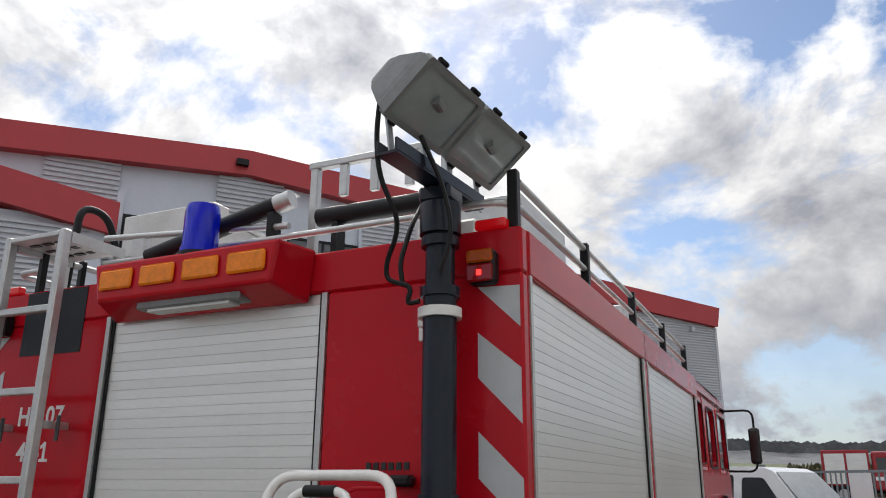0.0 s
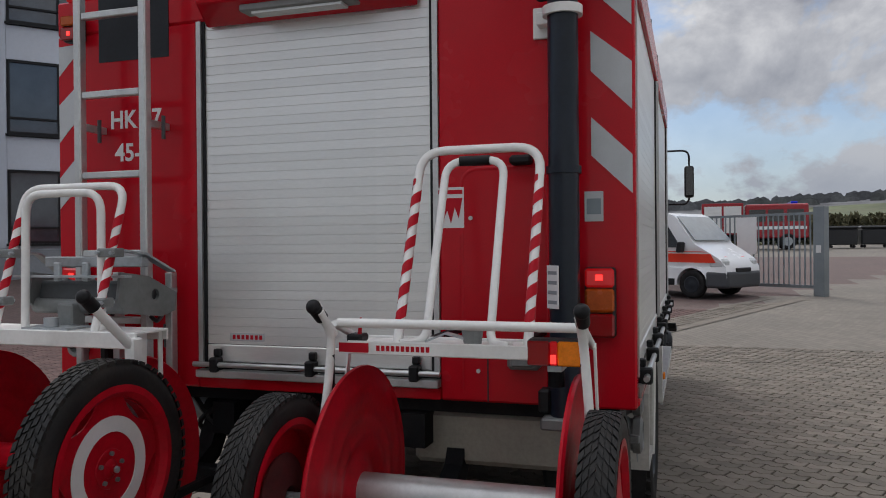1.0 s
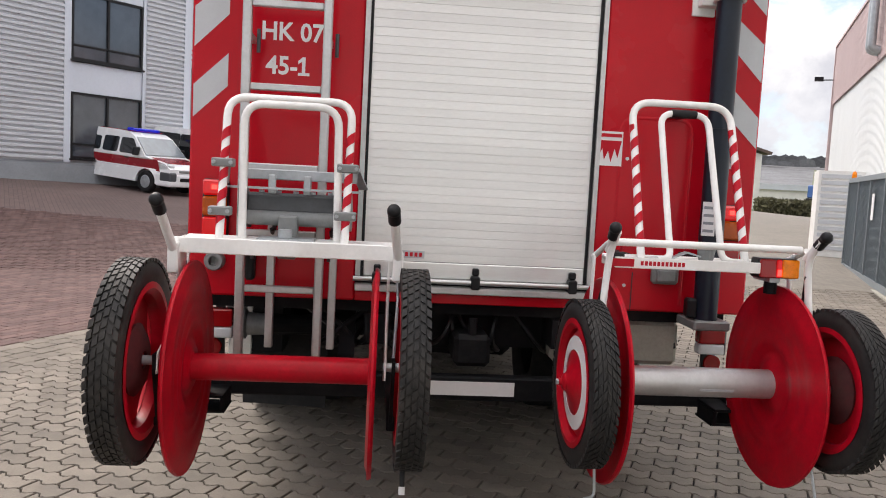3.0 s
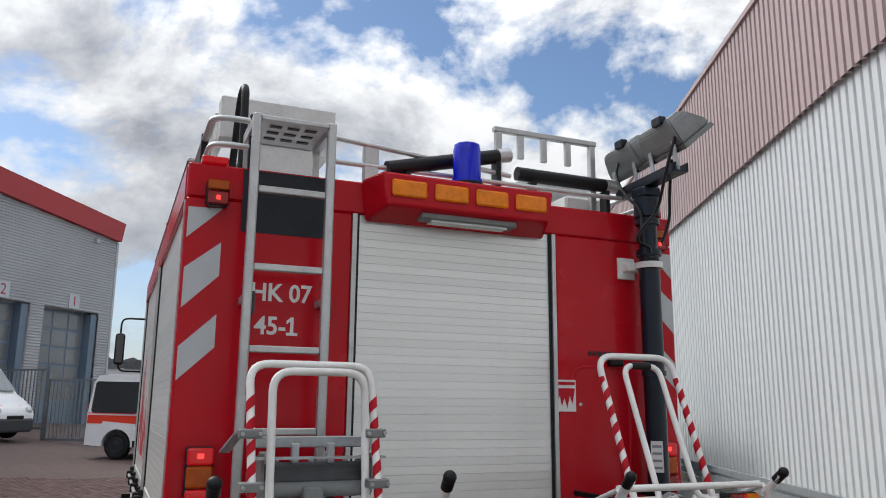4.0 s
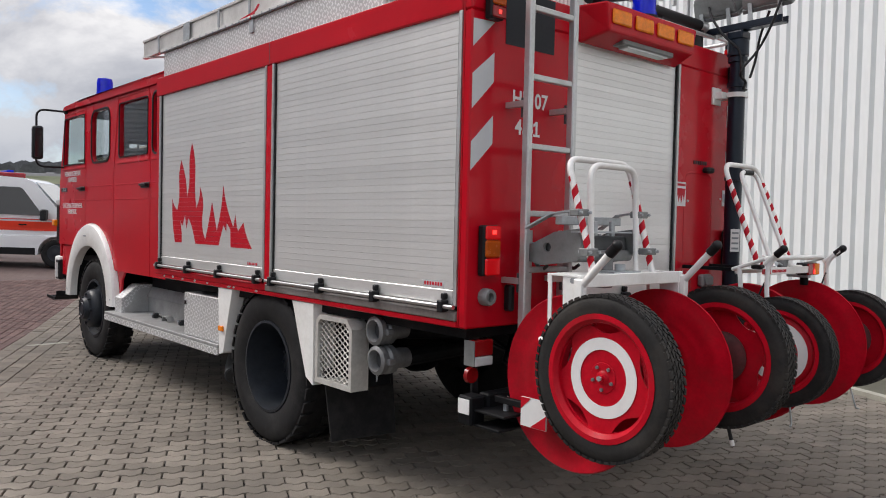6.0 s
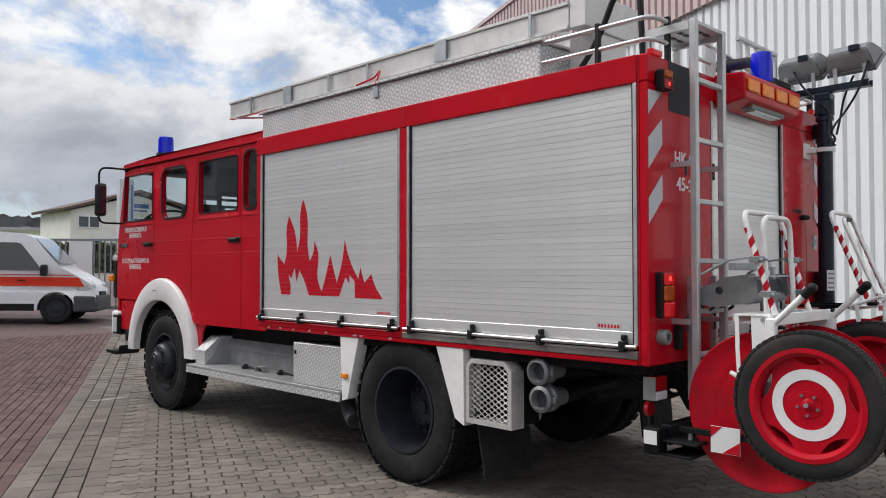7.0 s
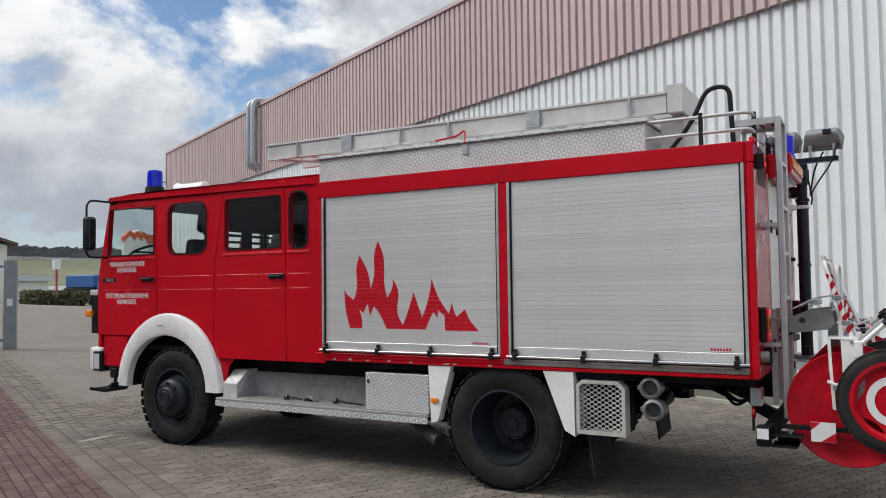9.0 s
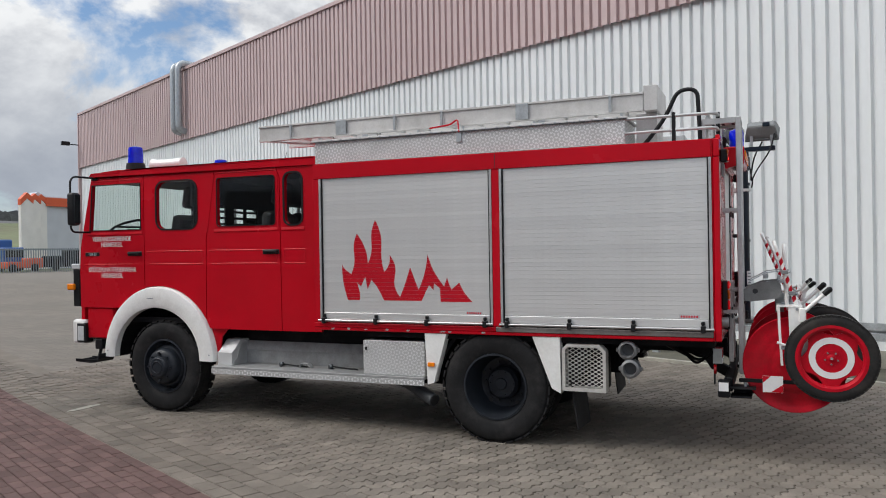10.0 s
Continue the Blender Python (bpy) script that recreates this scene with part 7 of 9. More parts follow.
        part("pin_ring", tube([(s * 1.12 + 0.012 * math.cos(a), -0.18, 0.672 + 0.012 * math.sin(a)) for a in (2 * math.pi * k / 12 for k in range(12))], 0.003, 5, closed=True), STEEL, ub)
    tj = part("tow_jaw", box(-0.08, 0.08, -0.06, 0.3, 0.72, 0.86, 0.02), CHASSIS, engine, "black towing jaw")
    part("jaw_pin", rod((0, -0.03, 0.861), (0, -0.03, 0.93), 0.02, seg=10), CHASSIS, tj)
    part("tow_beam", box(-0.36, 0.36, 0.2, 0.28, 0.76, 0.925), CHASSIS, tj)
    for k in range(14):
        rnd = random.Random(k)
        x = rnd.uniform(-0.9, 0.9)
        p = [(x, 0.15, 0.92), (x + rnd.uniform(-.2, .2), 0.10, 0.80), (x + rnd.uniform(-.3, .3), 0.25, 0.72), (x + rnd.uniform(-.3, .3), 0.5, 0.9)]
        part("air_line", tube(rounded(p, 0.08, 4), 0.012, 6), BLACK, engine, "", True)


def build_flames():
    """The flame motif, in centimetres from its rear foot: tips and valleys joined by bowed and wavy legs, ragged below."""
    legs = [(6.1, 0.3, 0.0, 0.0), (0.0, 35.4, -1.8, 0.0), (10.3, 25.7, -1.8, 0.0), (17.0, 65.7, 0.0, 1.8), (28.5, 35.4, 3.0, 0.0), (37.0, 78.2, 0.0, 1.8), (46.1, 27.3, 1.8, 1.8), (52.1, 44.1, 2.4, 0.0), (62.4, 3.5, 0.0, 3.0), (73.3, 32.2, 0.6, 0.0), (81.8, 10.5, 0.0, 0.0), (91.5, 44.1, 1.8, 0.0), (107.9, 13.8, -2.4, 0.0), (110.9, 23.0, 0.0, 0.0), (115.1, 11.1, -0.6, 0.0), (123.0, 17.6, 0.0, 0.0), (135.7, -0.3, -1.8, 0.0)]
    drips = [(104.2, -0.3), (103.6, 12.2), (97.6, 17.0), (97.0, 10.5), (92.7, 15.4), (89.1, 8.9), (84.8, 0.3), (45.4, 0.3), (42.4, 6.2), (37.6, 14.3), (32.1, 20.3), (27.9, 11.1), (25.5, 23.0), (20.6, 13.8), (16.4, 17.6), (19.4, 7.3)]
    outline = [legs[0][:2]]
    for (u0, v0, _, _), (u1, v1, bow, wave) in zip(legs, legs[1:]):
        for k in range(1, 9):
            t = k / 8
            outline.append((u0 + (u1 - u0) * t + bow * math.sin(math.pi * t) + wave * math.sin(2 * math.pi * t), v0 + (v1 - v0) * t))
    outline += drips + [(19.4, legs[0][1])]
    place = lambda u, v, q: (-HW + 0.0140 - q, 3.535 - u * 0.01014, 1.284 + v * 0.01)
    bm = plate(outline, [], 0.0006, place)
    z0, n = SILL + 0.03 + 0.075, 36
    h = (LINTEL - z0) / n
    for k in range(n):
        for e in (-0.0008, 0.0008):
            bmesh.ops.bisect_plane(bm, geom=bm.verts[:] + bm.edges[:] + bm.faces[:], plane_co=(0, 0, z0 + k * h + e), plane_no=(0, 0, 1))
    gone = [f for f in bm.faces if abs((f.calc_center_median().z - z0 + h / 2) % h - h / 2) < 0.0007]
    bmesh.ops.delete(bm, geom=gone, context="FACES")
    part("flame_decal", bm, FOIL_RED, engine, "red flame motif across the shutter")


build_box_body()
build_rear()
build_rear_ladder()
build_mast()
build_roof_gear()
build_cab()
build_underbody()
build_flames()
build_roof_ladder()


# ---- the two hose reels hung on the rear ----


def flange_profile(r, s):
    """A pressed steel disc with ripples and a rolled rim; s: the side it bulges to."""
    front = [(0.004, 0.004), (0.08, 0.006), (0.10, 0.014), (0.13, 0.015), (0.155, 0.006), (0.180, 0.004), (0.200, 0.0085), (0.220, 0.004), (0.240, 0.003), (0.258, 0.0065), (0.276, 0.0025), (0.30, 0.002), (r - 0.05, 0.002), (r - 0.02, 0.014), (r - 0.006, 0.018), (r, 0.010)]
    back = [(r - 0.002, 0.002), (r - 0.015, 0.004), (r - 0.05, -0.007), (0.30, -0.006), (0.276, -0.0055), (0.258, -0.0015), (0.240, -0.005), (0.220, -0.004), (0.200, 0.0005), (0.180, -0.004), (0.155, -0.003), (0.13, 0.013), (0.10, 0.012), (0.08, -0.003), (0.004, -0.004)]
    return [(a, b * s) for a, b in front + back]


def circle(r, n, c=(0, 0)):
    return [(c[0] + r * math.cos(2 * math.pi * k / n), c[1] + r * math.sin(2 * math.pi * k / n)) for k in range(n)]


def reel_wheel(reel, cx, y, z, s, r, w, ring, star, turn=0.0):
    """A small wheel, outside towards s along x."""
    ri = r * 0.735
    h = w / 2
    side = [(ri * 1.0, h * 0.6), (ri * 1.05, h * 0.9), (r * 0.86, h), (r * 0.94, h * 0.97), (r * 0.985, h * 0.80), (r, h * 0.55)]
    tyre = [(a, -b) for a, b in side] + side[::-1]
    wh = part("wheel", lathe(tyre, (cx, y, z), "x", 56, close=True), REEL_RUBBER, reel, "small black tyre on a red rim", True)
    if star:
        tb = treads(bmesh.new(), (cx, y, z), r, w, 58, 0.009, 0.35, (-0.40, -0.20, 0.0, 0.20, 0.40), 0.150)
    else:
        tb = treads(bmesh.new(), (cx, y, z), r, w, 56, 0.007, 0.8, (-0.41, -0.25, -0.08, 0.08, 0.25, 0.41), 0.14)
    tagged(part("tread", tb, REEL_RUBBER, wh), kind="stuff")
    # rim lips, both sides
    prof = [(ri * 0.93, -h * 0.55), (ri * 1.03, -h * 0.86), (ri * 1.06, -h * 0.97), (ri * 0.97, -h * 1.0), (ri * 0.90, -h * 0.6), (ri * 0.90, h * 0.6), (ri * 0.97, h * 1.0), (ri * 1.06, h * 0.97), (ri * 1.03, h * 0.86), (ri * 0.93, h * 0.55)]
    part("rim", lathe(prof, (cx, y, z), "x", 48, close=True), DULL_RED, wh, "red steel rim", True)
    rd = ri * 0.915
    slots = []
    if star:
        for k in range(5):
            a0 = turn + 2 * math.pi * k / 5
            span = 0.36
            out = [(rd * 0.965 * math.cos(a0 + span * (i / 5 - 1)), rd * 0.965 * math.sin(a0 + span * (i / 5 - 1))) for i in range(11)]
            inn = [(rd * q * math.cos(a0 + span * f), rd * q * math.sin(a0 + span * f)) for f, q in ((0.7, 0.88), (0.3, 0.82), (0.0, 0.805), (-0.3, 0.82), (-0.7, 0.88))]
            slots.append(out + inn)
    x_in = cx + s * h * 0.18
    if star:
        part("wheel_disc", plate(circle(rd, 60), slots, 0.006, lambda u, v, w_: (x_in + s * w_, y + u, z + v)), DULL_RED, wh, "red pressed disc with five openings")
        x_face = x_in + s * 0.0065
    else:
        prof = [(0.004, 0.062), (0.022, 0.060), (0.045, 0.045), (0.075, 0.030), (0.13, 0.022), (0.165, 0.018), (rd, 0.0), (rd, -0.006), (0.004, -0.006)]
        part("wheel_disc", lathe([(a, b * s) for a, b in prof], (x_in, y, z), "x", 48), DULL_RED, wh, "red domed disc", True)
        x_face = x_in + s * 0.0235
    if ring:
        part("ring", lathe([(0.112, 0.0), (0.160, 0.0 if star else -0.004 * s), (0.160, 0.002 * s if star else -0.002 * s), (0.112, 0.0025 * s)], (x_face + s * 0.001, y, z), "x", 56, close=True), LETTER, wh, "reflective white ring")
    part("hub", lathe([(0.004, -0.03 * s), (0.03, -0.03 * s), (0.03, 0.010 * s), (0.022, 0.016 * s), (0.013, 0.018 * s), (0.013, 0.028 * s), (0.004, 0.029 * s)], (x_in + (s * 0.05 if not star else 0), y, z), "x", 20), DULL_RED, wh, "", True)
    part("axle_nut", rod((x_in + s * (0.079 if not star else 0.029), y, z), (x_in + s * (0.087 if not star else 0.037), y, z), 0.011, seg=6), STEEL, wh)
    if star:
        for k in range(5):
            a = turn + 2 * math.pi * (k + 0.5) / 5
            p = Vector((x_face, y + 0.047 * math.cos(a), z + 0.047 * math.sin(a)))
            part("bolt", rod(p, p + Vector((s * 0.011, 0, 0)), 0.0075, seg=6), COUPLING, wh)
        part("hub_plate", lathe([(0.03, 0), (0.062, 0), (0.060, 0.003 * s), (0.03, 0.003 * s)], (x_face, y, z), "x", 24, close=True), DULL_RED, wh)
    # back of the wheel: brake drum
    part("drum", lathe([(0.03, 0.0), (0.118, 0.0), (0.120, -0.008 * s), (0.105, -0.012 * s), (0.09, -0.026 * s), (0.03, -0.032 * s)], (x_in - s * 0.008, y, z), "x", 28, close=True), DRUM, wh, "dull dark red brake plate", True)
    return wh


def spiral(p0, p1, r, pitch, start=0.0):
    """A painted spiral band round a straight tube."""
    p0, p1 = Vector(p0), Vector(p1)
    d = p1 - p0
    L = d.length
    d.normalize()
    a = d.orthogonal().normalized()
    b = d.cross(a)
    n = int(L / pitch * 20)
    bm = bmesh.new()
    prev = None
    for k in range(n + 1):
        th = 2 * math.pi * k / 20
        s = pitch * k / 20
        o = (a * math.cos(th + start) + b * math.sin(th + start)) * (r + 0.0012)
        pair = [bm.verts.new(p0 + d * min(L, max(0, s + e)) + o) for e in (-pitch * 0.26, pitch * 0.26)]
        if prev:
            bm.faces.new((prev[0], prev[1], pair[1], pair[0]))
        prev = pair
    return bm


def grip(reel, base, tip, r=0.016):
    base, tip = Vector(base), Vector(tip)
    d = (tip - base).normalized()
    h = part("handle", rod(base, tip - d * 0.055, r, seg=14), WHITE, reel, "white tube handle", True)
    g = rod(tip - d * 0.066, tip - d * 0.012, r + 0.006, seg=14)
    bmesh.ops.create_uvsphere(g, u_segments=14, v_segments=8, radius=r + 0.008, matrix=Matrix.Translation(tip - d * 0.012))
    part("grip", g, BLACK, h, "black rubber grip", True)


def hoop(reel, name, foot_l, top_l, top_r, foot_r, r, bend, label, striped=False, tail=None):
    pts = [foot_l, top_l, top_r, foot_r]
    if tail:
        pts = [tail[0]] + pts + [tail[1]]
    hp = part(name, tube(rounded(pts, bend, 6), r, 12), WHITE, reel, label, True)
    if striped:
        for f, t_ in ((foot_l, top_l), (foot_r, top_r)):
            f, t_ = Vector(f), Vector(t_)
            part("stripe", spiral(f.lerp(t_, 0.06), f.lerp(t_, 0.84), r, 0.078), FOIL_RED, hp, "red spiral stripe")
    return hp


def build_left_reel():
    x0, x1, y, z = -1.25, -0.257, -0.795, 0.885
    dy, dz = -0.533, 0.804
    reel = thing("hose_reel", (-0.75, y, z), "red hose reel cart with two ringed wheels, hung on the engine", "hose reel", "hose reels on the rear")
    for a, b in ((x0 + 0.02, -1.115), (-0.395, x1 - 0.02)):
        part("stub_axle", rod((a, y, z), (b, y, z), 0.016, seg=14), STEEL, reel, "", True)
    reel_wheel(reel, x0 + 0.045, y, z, -1, 0.330, 0.094, True, True, 0.35)
    reel_wheel(reel, x1 - 0.045, y, z, 1, 0.330, 0.094, True, True, 0.9)
    part("drum_tube", rod((-1.08, dy, dz), (-0.436, dy, dz), 0.049, seg=28), DULL_RED, reel, "red drum tube", True)
    for xf, s in ((-1.08, -1), (-0.436, 1)):
        part("flange", lathe(flange_profile(0.385, s), (xf, dy, dz), "x", 64), DULL_RED, reel, "red pressed disc", True)
        part("flange_nut", lathe([(0.02, 0), (0.06, 0), (0.055, 0.012 * s), (0.02, 0.012 * s)], (xf + 0.006 * s, dy, dz), "x", 20, close=True), DULL_RED, reel)
    # frame
    fr = part("frame", box(-1.13, -0.36, -0.585, -0.42, 1.268, 1.274, 0.0), WHITE, reel, "white folded sheet frame")
    part("frame_lip", box(-1.14, -0.35, -0.598, -0.5855, 1.222, 1.278, 0.003), WHITE, fr)
    part("frame_lip", box(-1.13, -0.36, -0.4195, -0.41, 1.235, 1.276, 0.003), WHITE, fr)
    for x in (-1.125, -0.385):
        s = -1 if x < -0.7 else 1
        part("side_plate", plate([(-0.600, 1.277), (-0.495, 1.277), (-0.500, 1.10), (-0.505, 0.78), (-0.57, 0.78), (-0.745, 0.85), (-0.84, 0.85), (-0.83, 0.92), (-0.66, 0.98), (-0.60, 1.10)], [], 0.006, lambda u, v, w: (x - w * s, u, v)), WHITE, fr, "white side plate down to the axle")
        part("outer_strip", strip([(x, -0.425, 1.276), (x + s * 0.004, -0.43, 1.10), (x + s * 0.006, -0.445, 0.80)], 0.020, 0.006, (0, 1, 0)), WHITE, fr, "thin white strip down the side")
        part("bolt", rod((x + s * 0.004, -0.56, 1.252), (x + s * 0.018, -0.56, 1.252), 0.012, seg=6), STEEL, fr)
    for xb, xt in ((-1.136, -1.148), (-0.355, -0.383)):
        part("handle_socket", box(xb - 0.018, xb + 0.018, -0.625, -0.575, 1.15, 1.262, 0.006), WHITE, fr)
        grip(reel, (xb, -0.60, 1.225), (xt, -0.80, 1.418))
    # hoops
    r = 0.0148
    h1 = hoop(reel, "outer_hoop", (-0.992, -0.56, 1.272), (-1.002, -0.40, 1.79), (-0.546, -0.40, 1.79), (-0.55, -0.56, 1.272), r, 0.075, "white hoop with red spiral stripes", True)
    hoop(reel, "inner_hoop", (-0.924, -0.49, 1.272), (-0.93, -0.475, 1.762), (-0.592, -0.475, 1.762), (-0.58, -0.49, 1.272), r, 0.075, "white inner hoop")
    for z_ in (1.545, 1.372):
        f = (z_ - 1.272) / 0.518
        for x, s in ((-0.992 - 0.01 * f, -1), (-0.55 + 0.004 * f, 1)):
            yy = -0.56 + 0.16 * f
            c = part("clamp", box(x - 0.042, x + 0.036, yy - 0.026, yy + 0.026, z_ - 0.016, z_ + 0.016, 0.004), LAMP_GREY, h1, "grey two-bolt clamp")
            for dx in (-0.032, 0.028):
                part("clamp_bolt", rod((x + dx, yy - 0.04, z_), (x + dx, yy + 0.03, z_), 0.007, seg=6), STEEL, c)
            if z_ > 1.4:
                part("clamp_bar", strip([(x + 0.01 * s, yy, z_ + 0.012), (x + 0.02 * s, yy + 0.14, z_ - 0.005), (x + 0.05 * s, yy + 0.27, z_ - 0.075)], 0.036, 0.008, (1, 0, 0)), STEEL, c, "grey flat bar")
    # lock gear between the hoop and the engine
    tip = Matrix.Translation((0, -0.42, 1.40)) @ Matrix.Rotation(radians(-9), 4, "X") @ Matrix.Translation((0, 0.42, -1.40))
    bm = box(-0.93, -0.56, -0.42, -0.17, 1.365, 1.445, 0.014, None, 2)
    bmesh.ops.transform(bm, matrix=tip, verts=bm.verts)
    lk = part("lock_box", bm, CAST_DARK, reel, "dark grey cast lock housing")
    bm = rod((-0.95, -0.40, 1.352), (-0.54, -0.40, 1.352), 0.030, seg=16)
    bmesh.ops.transform(bm, matrix=tip, verts=bm.verts)
    part("lock_tube", bm, LAMP_GREY, lk, "pale cast tube under the housing", True)
    for xx in (-0.945, -0.545):
        bm = plate([(-0.45, 1.36), (-0.45, 1.47), (-0.30, 1.475), (-0.12, 1.43), (-0.12, 1.36), (-0.20, 1.33), (-0.40, 1.325)], [circle(0.022, 12, (-0.25, 1.41))], 0.012, lambda u, v, w: (xx - 0.006 + w, u, v))
        bmesh.ops.transform(bm, matrix=tip, verts=bm.verts)
        part("cheek_plate", bm, LAMP_GREY, lk, "grey cast cheek plate")
    for xx in (-0.86, -0.62):
        bm = box(xx - 0.03, xx + 0.03, -0.24, -0.10, 1.38, 1.43, 0.008)
        bmesh.ops.transform(bm, matrix=tip, verts=bm.verts)
        part("claw", bm, CAST_DARK, lk)
        part("claw_hook", tube(rounded([tip @ Vector((xx, -0.12, 1.40)), tip @ Vector((xx, -0.08, 1.36)), tip @ Vector((xx, -0.12, 1.31)), tip @ Vector((xx, -0.16, 1.33))], 0.02, 4), 0.009, 8), CAST_DARK, lk, "", True)
    part("cross_bar", box(-1.0, -0.50, -0.47, -0.43, 1.455, 1.463), STEEL, lk, "grey flat cross bar")
    part("cross_bar", box(-0.97, -0.52, -0.35, -0.31, 1.49, 1.53, 0.003), STEEL, lk, "grey flat cross bar")
    for k in range(5):
        xx = -0.88 + 0.065 * k
        part("bolt", rod((xx, -0.345, 1.43), (xx, -0.345, 1.45), 0.011, seg=6), STEEL, lk)
    for xx in (-0.83, -0.70):
        part("lock_lug", box(xx - 0.014, xx + 0.014, -0.44, -0.42, 1.44, 1.51, 0.004), STEEL, lk)
    part("latch_knob", rod((-0.765, -0.53, 1.284), (-0.765, -0.53, 1.315), 0.025, seg=14), STEEL, lk, "", True)
    part("latch_plate", box(-0.86, -0.66, -0.57, -0.45, 1.2745, 1.283), STEEL, lk)
    part("latch_stem", box(-0.80, -0.73, -0.47, -0.40, 1.20, 1.36, 0.006), LAMP_GREY, lk)
    for xx in (-0.875, -0.615):
        part("hanger_bar", box(xx - 0.018, xx + 0.018, -0.29, -0.036, 1.375, 1.40, 0.003), STEEL, lk)
        part("hanger_post", box(xx - 0.016, xx + 0.016, -0.075, -0.036, 0.78, 1.46, 0.003), ALU, lk)
    for x in (-1.135, -0.36):
        part("carrier_arm", box(x - 0.014, x + 0.014, y + 0.03, -0.122 if x < -1 else -0.076, 0.655, 0.685, 0.003), CHASSIS, reel, "black carrier arm")
        part("carrier_hook", plate([(y + 0.03, 0.66), (y + 0.07, 0.66), (y + 0.03, 0.91), (y - 0.03, 0.91), (y - 0.03, 0.86)], [], 0.012, lambda u, v, w: (x - 0.006 + w, u, v)), CHASSIS, reel)
    # warning plate and small fittings
    wp = part("warning_plate", box(-1.158, -1.150, -0.45, -0.30, 0.585, 0.715), LETTER, reel, "white reflective plate with a red corner")
    part("red_corner", plate([(-0.449, 0.587), (-0.36, 0.587), (-0.449, 0.65)], [], 0.0015, lambda u, v, w: (-1.1585 - w, u, v)), FOIL_RED, wp)
    part("red_band", plate([(-0.301, 0.714), (-0.301, 0.66), (-0.36, 0.714)], [], 0.0015, lambda u, v, w: (-1.1585 - w, u, v)), FOIL_RED, wp)
    part("plate_stay", box(-1.149, -1.122, -0.43, -0.32, 0.65, 0.69), STEEL, wp)
    part("pull_lever", tube(rounded([(-1.15, -0.58, 0.98), (-1.17, -0.47, 0.965), (-1.165, -0.41, 0.99)], 0.04, 4), 0.011, 9), WHITE, reel, "white lever", True)
    part("lever_bracket", box(-1.165, -1.135, -0.60, -0.44, 0.93, 0.962, 0.006), STEEL, reel)
    part("drop_rod", rod((-0.315, -0.83, 0.60), (-0.315, -0.86, 0.50), 0.009, seg=8), BLACK, reel)
    part("rod_tip", rod((-0.315, -0.86, 0.50), (-0.315, -0.867, 0.475), 0.011, seg=8), LETTER, reel, "white rod tip")
    part("stay_rod", tube([(-0.36, -0.60, 1.24), (-0.35, -0.62, 1.1), (-0.36, -0.76, 0.90)], 0.006, 7), STEEL, reel)


